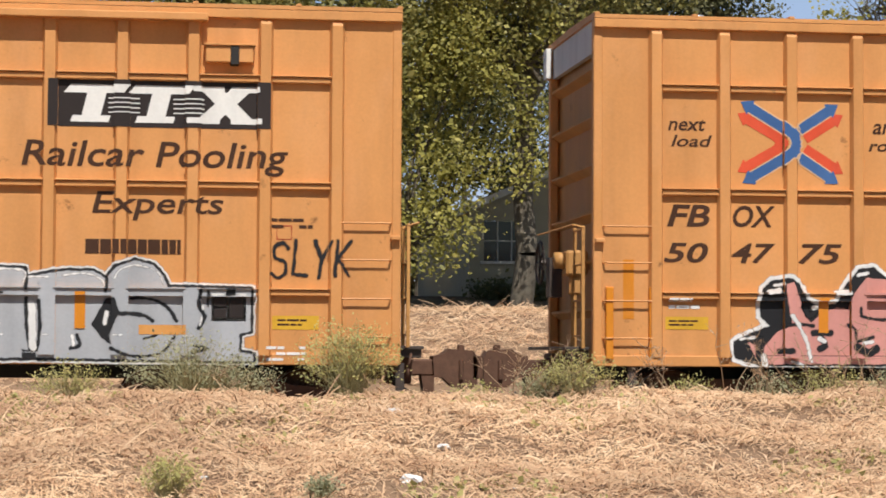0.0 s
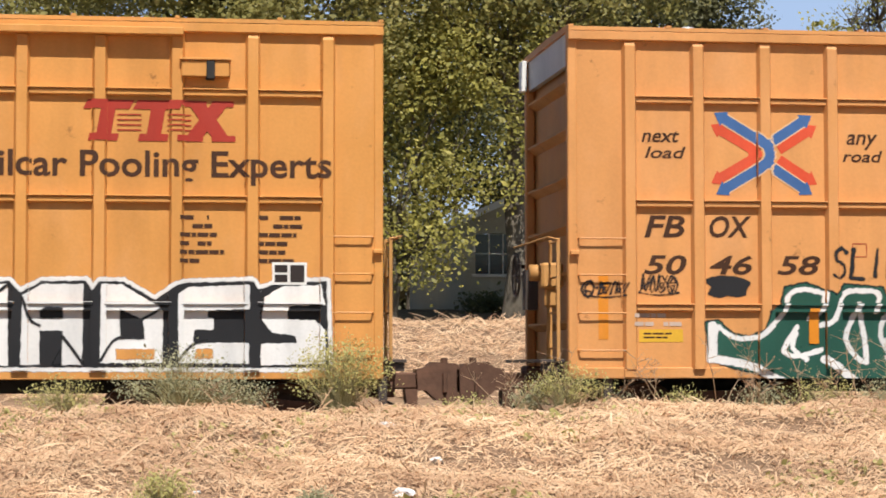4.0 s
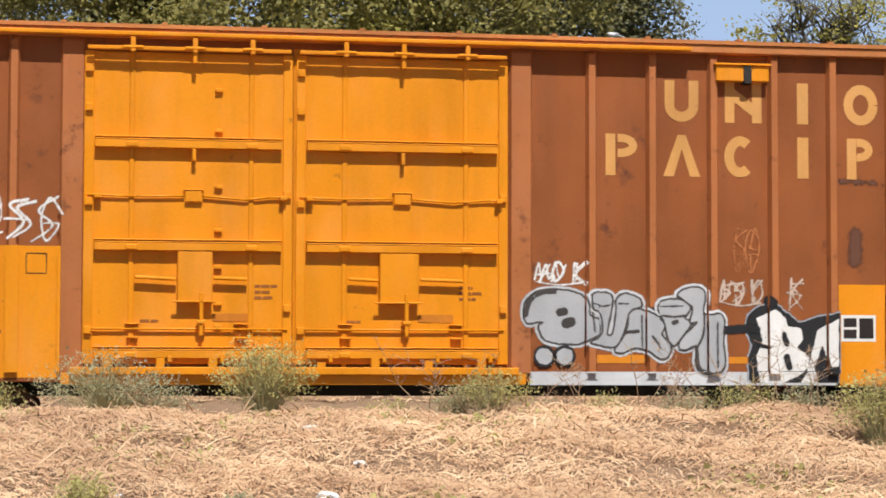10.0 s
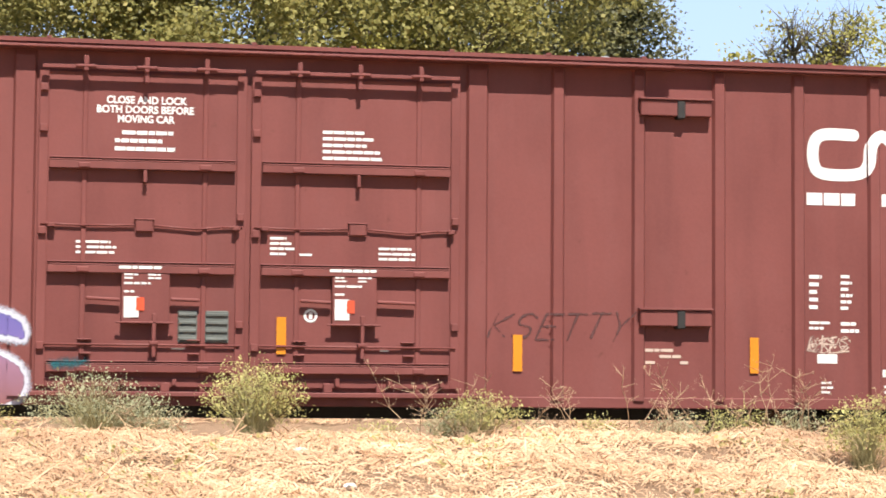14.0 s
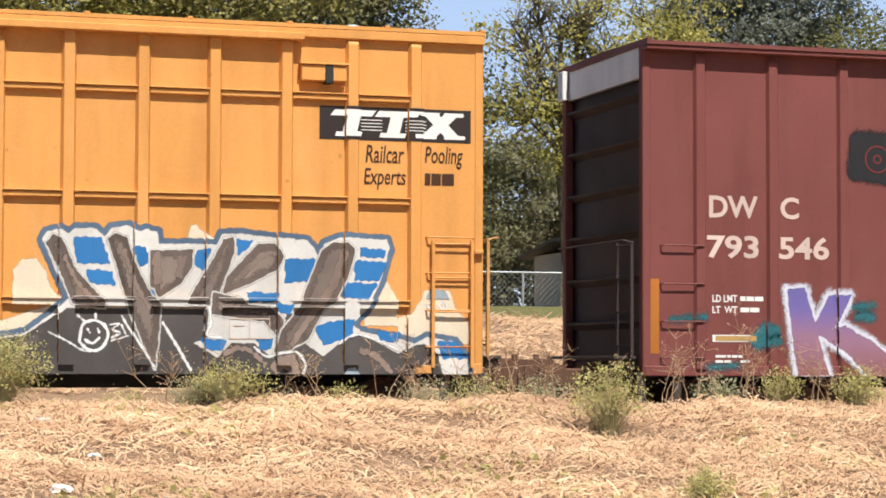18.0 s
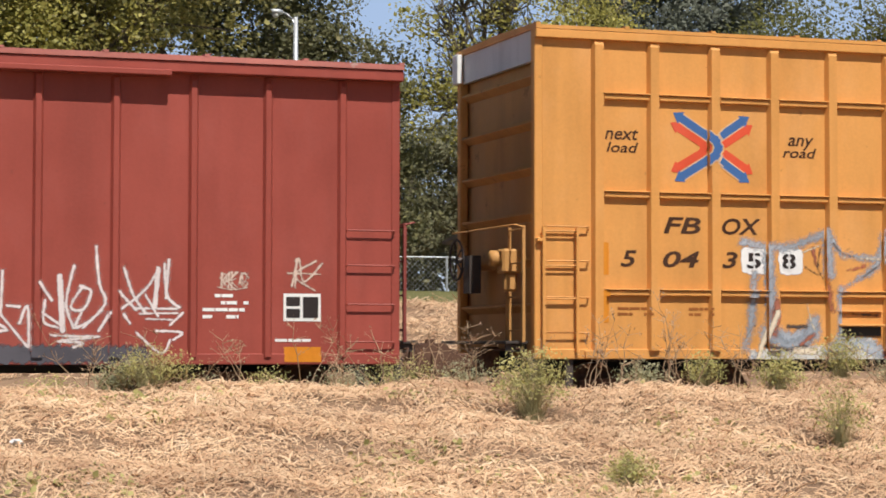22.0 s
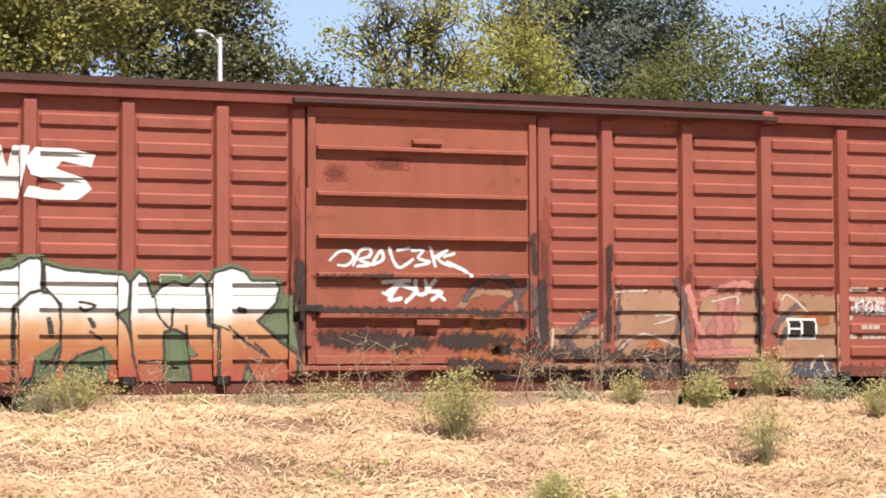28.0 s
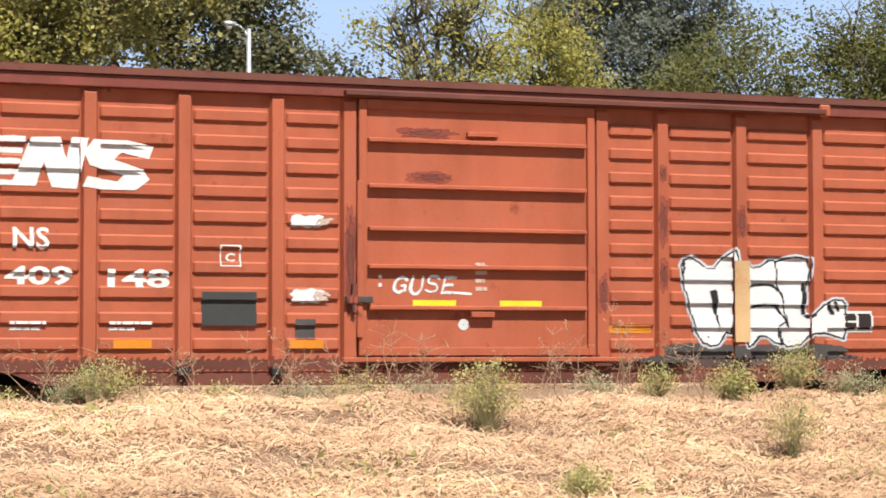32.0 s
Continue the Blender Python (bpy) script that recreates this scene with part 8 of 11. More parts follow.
    ribbon(bm, car, [(-65.84, 1.46), (-65.70, 1.46)], 0.014)
    decal(car, "stencil_frame", bm, PALE_SPRAY, "thin pale frame of an inspection plate painted over", 0.0125)
    # faded scrawl beside the door
    haze = paint("faded grey blue spray on orange", (0.36, 0.40, 0.45), 0.65, 0.25)
    worn = paint("faded rust spray", (0.36, 0.12, 0.07), 0.65, 0.25)
    dim = paint("faded brown black spray", (0.10, 0.075, 0.065), 0.65, 0.25)
    at = (-75.8, 2.7, 100, 100)
    spray(car, "spray_patch", grid(*at, (43, 182, 124, 177, 198, 180, 251, 190, (25,)), (161, 159, 213, 162, (15,))), DUSTY_WHITE, "grey white rolled paint along the sill", 0.0034, 0, 0.016, wobble=0.02, seed=138, soft=0.10, wear=0.7)
    spray(car, "spray_tag", grid(*at, (26, 31, 86, 38, 138, 20, (10,)), (43, 73, 37, 136, 28, 166, (12,)), (61, 39, 63, 94, 65, 135, (12,)), (66, 153, 87, 164, 116, 157, 129, 131, (15,)), (145, 17, 149, 72, (11,)), (149, 23, 168, 44, 228, 51, (9,)), (164, 93, 191, 78, 221, 57, 232, 18, (10,)), (162, 100, 164, 135, 161, 162, (8,))), haze, "faded grey blue spray strokes", 0.0042, -0.016, 0.014, wobble=0.008, seed=130, soft=0.16, wear=0.35)
    spray(car, "spray_tag", grid(*at, (244, 28, 244, 92, (8,)), (245, 35, 305, 32, (8,)), (247, 81, 305, 77, (7,)), (319, 19, 321, 87, (10,)), (244, 190, 274, 169, 291, 149, 313, 162, 332, 167, (11,)), (240, 113, 244, 176, (7,)), (274, 176, 344, 182, (11,))), haze, "faded grey blue spray strokes", 0.0042, -0.016, 0.014, wobble=0.008, seed=131, soft=0.16, wear=0.35)
    spray(car, "spray_patch", grid(*at, (60, 148, 96, 156, 128, 146, (26,)), (150, 170, 190, 162, 226, 172, (24,)), (246, 178, 290, 166, 340, 176, (22,)), (44, 176, 30, 188, (14,))), haze, "faded grey blue overspray above the sill", 0.0038, -0.05, 0.018, wobble=0.012, seed=135, soft=0.20, wear=0.45)
    spray(car, "spray_patch", grid(*at, (236, 128, 233, 176, (14,)), (236, 60, 236, 90, (10,)), (66, 120, 68, 150, (10,)), (146, 86, 150, 118, (9,))), worn, "faded rust overspray on the posts", 0.0046, -0.03, 0.014, wobble=0.01, seed=136, soft=0.12, wear=0.4)
    spray(car, "spray_tag", grid(*at, (127, 37, 131, 58, (3,)), (176, 66, 202, 60, (4,)), (232, 18, 274, 19, (5,)), (72, 108, 72, 135, (7,)), (267, 173, 263, 183, (10,)), (109, 163, 127, 149, (4,))), worn, "faded red spray strokes", 0.005, 0, 0.012, wobble=0.008, seed=132, soft=0.07, wear=0.5)
    spray(car, "spray_tag", grid(*at, (138, 37, 134, 62, 142, 78, (3,)), (153, 31, 164, 42, 187, 48, (4,)), (174, 89, 198, 75, 225, 58, (3,)), (91, 139, 116, 139, (6,)), (50, 163, 87, 168, 116, 165, (6,)), (161, 121, 221, 124, (4,)), (244, 92, 309, 94, (3,)), (116, 62, 134, 72, (3,)), (271, 166, 297, 158, (3,)), (290, 169, 336, 170, (6,))), dim, "faded dark spray strokes", 0.0056, -0.012, 0.011, wobble=0.004, seed=133, soft=0.05, wear=0.5)
    spray(car, "spray_tag", grid(*at, (112, 43, 137, 34, (3,)), (172, 49, 234, 51, (3,)), (244, 82, 305, 81, (2,)), (42, 190, 56, 156, 73, 121, (8,)), (118, 111, 124, 133, 129, 142, (3,)), (247, 41, 305, 37, (3,)), (311, 30, 317, 59, (3,)), (101, 170, 127, 171, (10,))), CREAM_SPRAY, "cream spray strokes", 0.0062, -0.01, 0.011, wobble=0.004, seed=134, soft=0.05, wear=0.5)
    car.put("slot_ledge", -73.86, 1.51, 0.66, 0.02, 0.05, ORANGE_C, bump=False, bevel=0.005)
    car.put("slot_ledge", -73.86, 1.33, 0.66, 0.03, 0.10, ORANGE_C, bump=False, bevel=0.006)
    # flat dark sheet stands for the shade inside the slot
    rect(car, -74.18, -73.54, 1.19, 1.31, BUBBLE_EDGE, "slot_opening", "dark sheet for the shade in a slot below a ledge")
    bm = bmesh.new()
    ribbon(bm, car, [(-73.0, 2.3), (-73.0, 2.48), (-72.76, 2.48), (-72.76, 2.3), (-73.0, 2.3)], 0.014)
    decal(car, "stencil_frame", bm, BROWN_INK, "small brown stencilled frame", 0.007)
    for a in (-77.28, -76.3):
        lines(car, a, a + 0.5, 1.42, 1.56, 2, FAINT_INK, int(-a * 19), 0.7)
    for z in (1.95, 1.35):
        rect(car, -77.50, -77.40, z, z + 0.40, AMBER, "reflector", "amber reflective strip")
    word(car, "CLOSE AND LOCK DOORS", -72.08, -70.84, 4.16, 4.25, WHITE_INK, 0, 0.03, label="white stencilled door warning")
    word(car, "BEFORE MOVING CAR", -72.0, -70.92, 4.02, 4.11, WHITE_INK, 0, 0.03, label="white stencilled door warning")
    lines(car, -72.25, -72.0, 2.98, 3.28, 4, WHITE_INK, 143)
    bm = bmesh.new()
    arc(bm, car, -70.6, 2.30, 0.07, 0.07, 0.03, 0, 360)
    for s in (-1, 1):
        poly(bm, car, [(-70.6 + s * 0.12, 2.33), (-70.6 + s * 0.22, 2.38), (-70.6 + s * 0.22, 2.32), (-70.6 + s * 0.12, 2.27)])
    decal(car, "stencil_ring", bm, WHITE_INK, "white stencilled ring and marks", 0.006)
    lines(car, -70.8, -70.4, 2.42, 2.47, 1, WHITE_INK, 144)
    tag(car, "DMU", -71.64, -71.1, 1.74, 2.1, SPRAY_WHITE, 0.035, 0.1, "white sprayed tag", 145)
    lines(car, -71.45, -71.15, 1.55, 1.68, 1, SPRAY_WHITE, 146)
    blob(car, -70.92, -70.76, 1.55, 1.7, paint("pale blue paint", (0.35, 0.5, 0.62), 0.5, 0.1), 147, 0.05, square=0, lift=0.006)
    ghost = paint("faint grey chalk", (0.16, 0.165, 0.17), 0.7, 0.3)
    scribble(car, -69.98, -69.66, 1.62, 1.94, ghost, 148, 3, 0.018)
    lines(car, -69.95, -69.65, 1.50, 1.58, 1, ghost, 152)
    scribble(car, -72.14, -71.94, 1.6, 2.1, ghost, 153, 2, 0.018)
    spray(car, "spray_patch", [([(-69.24, 1.68), (-68.8, 1.72)], 0.14), ([(-69.3, 1.52), (-68.74, 1.54)], 0.14), ([(-69.32, 1.36), (-68.78, 1.38)], 0.13), ([(-69.28, 1.22), (-68.82, 1.22)], 0.12), ([(-69.2, 1.08), (-68.84, 1.08)], 0.10), ([(-68.76, 1.7), (-68.62, 1.56), (-68.6, 1.40)], 0.05)], paint("pale grey cream spray", (0.50, 0.48, 0.42), 0.6, 0.25), "pale cream sprayed patch over the foot of the door", 0.0066, 0, 0.014, wobble=0.01, seed=154, soft=0.05, wear=0.55)
    spray(car, "spray_patch", [([(-68.66, 2.03), (-68.57, 2.03)], 0.07)], CREAM_SPRAY, "", 0.0042, 0, 0.012, seed=155)
    scribble(car, -70.3, -69.55, 2.17, 2.3, PALE_SPRAY, 149, 5, 0.018)
    rect(car, -70.82, -70.62, 1.85, 2.05, WHITE_INK, "door_placard", "white and red door placard", 0.01)
    rect(car, -70.72, -70.63, 1.9, 2.0, RED, "placard_print", "", 0.014)
    lines(car, -70.3, -70.0, 1.55, 1.7, 2, WHITE_INK, 150)
    for u in (-71.92, -69.45):
        rect(car, u - 0.055, u + 0.055, 1.52, 1.98, AMBER, "reflector", "amber reflective strip", 0.01)
    side_rungs(car, -63.41, -62.92, (2.46, 2.05, 1.64, 1.22), ORANGE_C, stiles=True)
    side_rungs(car, -78.30, -77.85, (2.48, 2.05, 1.64, 1.22), ORANGE_C, stiles=True)


CNW_RED = paint("sun-faded red paint", (0.315, 0.065, 0.046), 0.5, 0.12, 0.1, (0.15, 0.04, 0.03))


def red_smooth():
    car = Car("sun-faded red steel boxcar with white tags", -95.79, -80.15, 4.42, 0.86, CNW_RED)
    shell(car, paint("chalky red roof", (0.46, 0.16, 0.13), 0.7, 0.2, 0.3, (0.5, 0.4, 0.36)), paint("dark red end", (0.24, 0.055, 0.045), 0.6, 0.2, 0.2), "shelves", chord=0.17, gable=0.05, lip=(0.05, 0.03), brake=False, out_chord=0.16)
    posts(car, [-95.10, -94.20, -93.29, -92.37, -91.46, -90.54, -85.44, -84.52, -83.62, -82.70, -81.80, -80.88], 0.07, 0.05, 0.92, 4.24)
    posts(car, [-89.62, -86.36], 0.16, 0.06, 0.92, 4.24)
    car.put("door_track", -86.3, 4.235, 6.6, 0.07, 0.21, CNW_RED, bevel=0.01)
    d, on = door_leaf(car, -89.46, -86.46, 1.10, 4.18, 0.05, CNW_RED, (), (), label="red steel sliding door with horizontal corrugations")
    for k in range(15):
        z = 1.36 + 0.186 * k
        on("corrugation", -89.26, -86.62, z, z + 0.085, 0.045, bevel=0.02)
    on("lock_bar", -89.40, -89.34, 1.3, 4.0, 0.05)
    for z in (2.9, 1.55):
        on("door_latch", -89.60, -89.28, z, z + 0.10, 0.12, CNW_RED)
        on("latch_pin", -89.56, -89.50, z - 0.12, z + 0.22, 0.10, STEEL)
    for a in (-89.1, -87.0):
        on("door_wheel", a, a + 0.35, 1.17, 1.25, 0.06, STEEL)
    car.put("door_rail", -87.9, 1.03, 3.4, 0.10, 0.10, CNW_RED, bevel=0.01)
    car.put("door_sill", -87.9, 0.80, 3.6, 0.16, 0.0, BLACKED, bevel=0.01)
    for body, a, b, z0, z1 in (("C", -94.82, -94.58, 2.25, 2.48), ("N", -93.85, -93.62, 2.25, 2.48), ("W", -93.02, -92.70, 2.25, 2.48), ("71", -94.84, -94.56, 1.80, 2.04), ("61", -93.91, -93.61, 1.81, 2.05), ("75", -93.05, -92.67, 1.80, 2.04)):
        word(car, body, a, b, z0, z1, WHITE_INK, 0, 0.05, "reporting_mark", "white stencilled reporting mark")
    word(car, "LD LMT", -94.92, -94.50, 1.58, 1.66, WHITE_INK, 0, 0.03)
    lines(car, -93.96, -93.5, 1.56, 1.67, 1, WHITE_INK, 160, 1.0)
    word(car, "LT WT", -94.92, -94.55, 1.44, 1.52, WHITE_INK, 0, 0.03)
    lines(car, -93.9, -93.5, 1.42, 1.53, 1, WHITE_INK, 161, 1.0)
    bm = bmesh.new()
    arc(bm, car, -91.95, 2.37, 0.19, 0.18, 0.018, 45, 405, 4)
    decal(car, "stencil_frame", bm, WHITE_INK, "small white stencilled frame")
    word(car, "C", -92.0, -91.9, 2.28, 2.38, WHITE_INK, 0, 0.04)
    scribble(car, -94.9, -94.35, 1.15, 1.5, SPRAY_WHITE, 162, 4, 0.03)
    scribble(car, -93.0, -92.55, 1.35, 1.6, PALE_SPRAY, 163, 2, 0.03)
    ak = (-94.841, 2.497, 285, 290)
    spray(car, "letter_shadow", [], SPRAY_BLACK, "", 0.0045, 0.012, 0.012, [sheet_shape(*ak, o) for o in ((675, 372, 700, 345, 745, 350, 800, 390, 812, 425, 775, 400, 720, 368), (820, 145, 850, 145, 850, 160, 820, 160), (895, 385, 945, 385, 945, 412, 895, 412), (905, 160, 985, 200, 970, 215, 905, 180), (1030, 340, 1120, 345, 1120, 372, 1035, 372))], seed=163)
    def shadowed(k, o, *inner):
        spray(car, "letter_outline", [], SPRAY_BLACK, "", 0.006 + 0.0012 * k, 0.012, 0.011, [sheet_shape(*ak, o)], wobble=0.002, seed=164 + k)
        spray(car, "graffiti_letter", [], SPRAY_WHITE, "white graffiti letters with black shadow", 0.0065 + 0.0012 * k, -0.008, 0.011, [sheet_shape(*ak, o)], wobble=0.002, seed=164 + k)
        spray(car, "letter_stroke", grid(*ak, *inner, width=7), SPRAY_BLACK, "", 0.0095 + 0.0003 * k, 0, 0.009, wobble=0.002, seed=170 + k)

    shadowed(0, (680, 350, 700, 326, 750, 332, 800, 368, 790, 300, 745, 250, 780, 190, 815, 178, 822, 150, 845, 150, 850, 230, 872, 262, 858, 320, 890, 330, 822, 420, 775, 375, 720, 350), (805, 300, 828, 250, 832, 300, 805, 304), (762, 240, 800, 232, 805, 205), (850, 320, 835, 370))
    shadowed(1, (850, 235, 880, 170, 905, 165, 900, 195, 940, 150, 975, 190, 970, 215, 1010, 235, 1015, 290, 985, 385, 975, 340, 955, 345, 945, 400, 900, 400, 910, 350, 890, 330, 925, 290, 880, 280), (870, 268, 925, 240, 975, 250, 990, 280), (925, 290, 965, 262, 930, 262), (900, 225, 930, 205, 960, 212), (955, 345, 962, 300))
    shadowed(2, (1015, 270, 1040, 220, 1030, 180, 1055, 150, 1070, 165, 1060, 210, 1090, 180, 1112, 175, 1105, 235, 1080, 255, 1130, 260, 1165, 290, 1160, 330, 1120, 350, 1180, 375, 1178, 400, 1050, 415, 1035, 370, 1060, 345, 1020, 310), (1045, 318, 1075, 300, 1110, 308, 1105, 332, 1060, 345), (1060, 212, 1035, 262, 1040, 290), (1070, 375, 1130, 372))
    for z, h, m, k in ((2.86, 0.10, WHITE_INK, 0), (2.72, 0.09, WHITE_INK, 1), (2.13, 0.22, WHITE_INK, 2), (1.68, 0.24, PALE_GREY, 3)):
        rect(car, -90.25, -89.97, z - h / 2, z + h / 2, m, "service_sticker", "white service sticker")
        if k in (0, 2):
            blob(car, -90.2, -90.02, z - h / 4, z + h / 4, BLACK_INK, k, 0.2, lift=0.008)
    navy = paint("navy smear", (0.12, 0.05, 0.075), 0.6, 0.25)
    spray(car, "spray_tag", [([(-90.2, 2.66), (-90.12, 2.4)], 0.12), ([(-90.0, 2.66), (-89.98, 2.4)], 0.10), ([(-90.36, 2.36), (-90.3, 2.1), (-90.38, 1.96)], 0.05), ([(-90.42, 2.22), (-90.22, 2.3)], 0.04), ([(-89.92, 2.34), (-89.86, 2.1), (-89.94, 1.95), (-89.82, 1.88)], 0.06), ([(-90.24, 2.0), (-89.95, 1.96)], 0.05)], navy, "navy smeared tag behind the stickers", 0.0032, 0, 0.012, wobble=0.01, seed=166, soft=0.05, wear=0.5)
    rect(car, -90.4, -89.85, 1.05, 1.42, paint("dark stain panel", (0.07, 0.05, 0.045), 0.6, 0.2), "stain_panel", "dark painted-over panel")
    rect(car, -89.70, -89.57, 2.30, 2.55, WHITE_INK, "service_sticker", "white service sticker", 0.008)
    lines(car, -88.25, -87.6, 3.08, 3.14, 1, WHITE_INK, 167, 1.0)
    bm = bmesh.new()
    arc(bm, car, -87.95, 2.42, 0.05, 0.05, 0.05, 0, 360)
    decal(car, "stencil_ring", bm, WHITE_INK, "white stencilled dot", 0.006)
    lines(car, -88.7, -88.05, 1.06, 1.17, 2, WHITE_INK, 168)
    for a in (-87.65, -86.6):
        rect(car, a, a + 0.36, 1.0, 1.18, paint("dark stain panel", (0.07, 0.05, 0.045)), "stain_panel", "dark painted-over panel", 0.008)
    rect(car, -88.9, -88.6, 1.6, 1.78, PALE_GREY, "service_sticker", "grey service sticker", 0.008)
    sk = (-86.42 - 130 / 275, 1.12 + 440 / 288, 275, 288)
    def quick_tag(seed, *strokes):
        spray(car, "spray_tag", grid(*sk, *strokes, width=8), TAG_WHITE, "white sprayed tag of quick thin strokes", 0.005, 0, 0.011, wobble=0.002, seed=seed)
        spray(car, "overspray", grid(*sk, *[st[:-1] + ((10,),) if isinstance(st[-1], tuple) else st + ((10,),) for st in strokes[:9]]), TAG_WHITE, "faint white overspray", 0.0044, -0.032, 0.016, wobble=0.004, seed=seed, soft=0.15, wear=0.3)

    quick_tag(170, (150, 130, 165, 165, 215, 175, 180, 130, 150, 130), (160, 170, 230, 185, 320, 212), (235, 85, 228, 210, (18,)), (228, 230, 240, 390, (18,)), (185, 200, 215, 280, 275, 340, 280, 390, 250, 380), (255, 230, 285, 310, 330, 350, 330, 390), (380, 215, 310, 300, 285, 390), (125, 290, 180, 340, 230, 390), (135, 330, 190, 400), (145, 350, 180, 345), (350, 300, 320, 330, 375, 350, 330, 385), (200, 410, 260, 400, 330, 410), (318, 430, 324, 432, (16,)), (255, 420, 262, 455), (150, 450, 190, 450, (6,)))
    quick_tag(171, (440, 350, 445, 280, 470, 280, 480, 350, 500, 380), (490, 360, 485, 260, 515, 235, 520, 370), (545, 215, 540, 360), (420, 350, 470, 380, 520, 370), (420, 390, 460, 405, 520, 385, 560, 410, 480, 412), (535, 350, 625, 465), (630, 465, 625, 330, 600, 385), (560, 328, 600, 332), (498, 440, 504, 441, (16,)))
    quick_tag(172, (660, 250, 700, 310), (680, 310, 675, 380, 720, 400), (725, 230, 735, 410, (18,)), (770, 195, 745, 320, 770, 400), (800, 260, 760, 330, 800, 340, 825, 280, 790, 262), (840, 130, 850, 250, 870, 320, 800, 400), (795, 350, 775, 400, 820, 380), (885, 350, 850, 410), (700, 425, 790, 430, 850, 430, 720, 445, 800, 450, 770, 465, (7,)), (670, 350, 740, 400))
    quick_tag(173, (930, 200, 960, 290, 1000, 350), (915, 280, 970, 340), (925, 335, 1000, 270, 1040, 200), (1040, 200, 1030, 330, (16,)), (1060, 185, 1070, 290, 1110, 330), (1075, 170, 1065, 300), (1000, 290, 1040, 360), (930, 355, 950, 385), (960, 335, 1100, 335, (6,)), (980, 352, 1105, 350, (6,)), (1000, 370, 1090, 372, (6,)), (970, 415, 1050, 485, 1080, 440), (1035, 410, 1120, 415, 1090, 440), (1120, 350, 1080, 390))
    lines(car, -82.58, -82.0, 1.35, 1.68, 4, WHITE_INK, 190, 0.8)
    scribble(car, -82.4, -82.05, 1.72, 1.92, PALE_SPRAY, 191, 3, 0.02)
    scribble(car, -81.55, -81.15, 1.7, 2.1, PALE_SPRAY, 192, 1, 0.03)
    consolidated(car, -81.37, 1.51, 0.46, 0.33)
    lines(car, -81.7, -81.15, 1.08, 1.15, 1, WHITE_INK, 193)
    rect(car, -81.59, -81.14, 0.86, 1.04, AMBER, "reflector", "amber reflective plate")
    rect(car, -95.0, -94.5, 0.86, 1.02, AMBER, "reflector", "amber reflective plate")
    rect(car, -92.5, -92.0, 0.86, 0.97, AMBER, "reflector", "amber reflective plate")
    rect(car, -86.3, -85.95, 0.86, 0.96, AMBER, "reflector", "amber reflective plate")
    lines(car, -91.6, -90.9, 0.88, 0.98, 2, WHITE_INK, 194)
    spray(car, "spray_patch", [([(-85.8, 0.93), (-84.6, 0.95), (-83.3, 0.94)], 0.2)], paint("slate rubbed paint", (0.085, 0.078, 0.09), 0.65, 0.3), "slate rubbed paint along the sill", 0.004, 0, 0.014, wobble=0.02, seed=195, soft=0.06, wear=0.5)
    for a, b in ((-95.72, -95.14), (-80.84, -80.22)):
        side_rungs(car, a, b, (2.44, 2.02, 1.55, 1.1), CNW_RED)


NS_RED = paint("brick red paint", (0.315, 0.089, 0.061), 0.55, 0.10, 0.25, (0.13, 0.035, 0.02))
NS_DOOR = paint("worn red brown door paint", (0.318, 0.095, 0.058), 0.6, 0.15, 0.5, (0.16, 0.05, 0.03))
# for the end walls, much darker than the side colours
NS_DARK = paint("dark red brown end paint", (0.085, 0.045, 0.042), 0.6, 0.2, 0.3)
NS_BRIGHT = paint("orange red paint", (0.40, 0.104, 0.050), 0.55, 0.10, 0.25, (0.16, 0.04, 0.02))
DARK_ROOF = paint("dark brown roof", (0.075, 0.035, 0.028), 0.7, 0.25, 0.3)
TORCH = fade_paint("white to orange to red spray", [(0.0, (0.34, 0.075, 0.055)), (0.2, (0.38, 0.095, 0.055)), (0.38, (0.45, 0.17, 0.07)), (0.55, (0.60, 0.34, 0.18)), (0.7, (0.80, 0.76, 0.70)), (1.0, (0.8, 0.78, 0.75))], 0.75, 2.2)
MOSS = paint("moss green spray paint", (0.14, 0.17, 0.09), 0.55, 0.15)


FAINT_RED = paint("faint dark red stencil paint", (0.15, 0.042, 0.035), 0.6, 0.3)


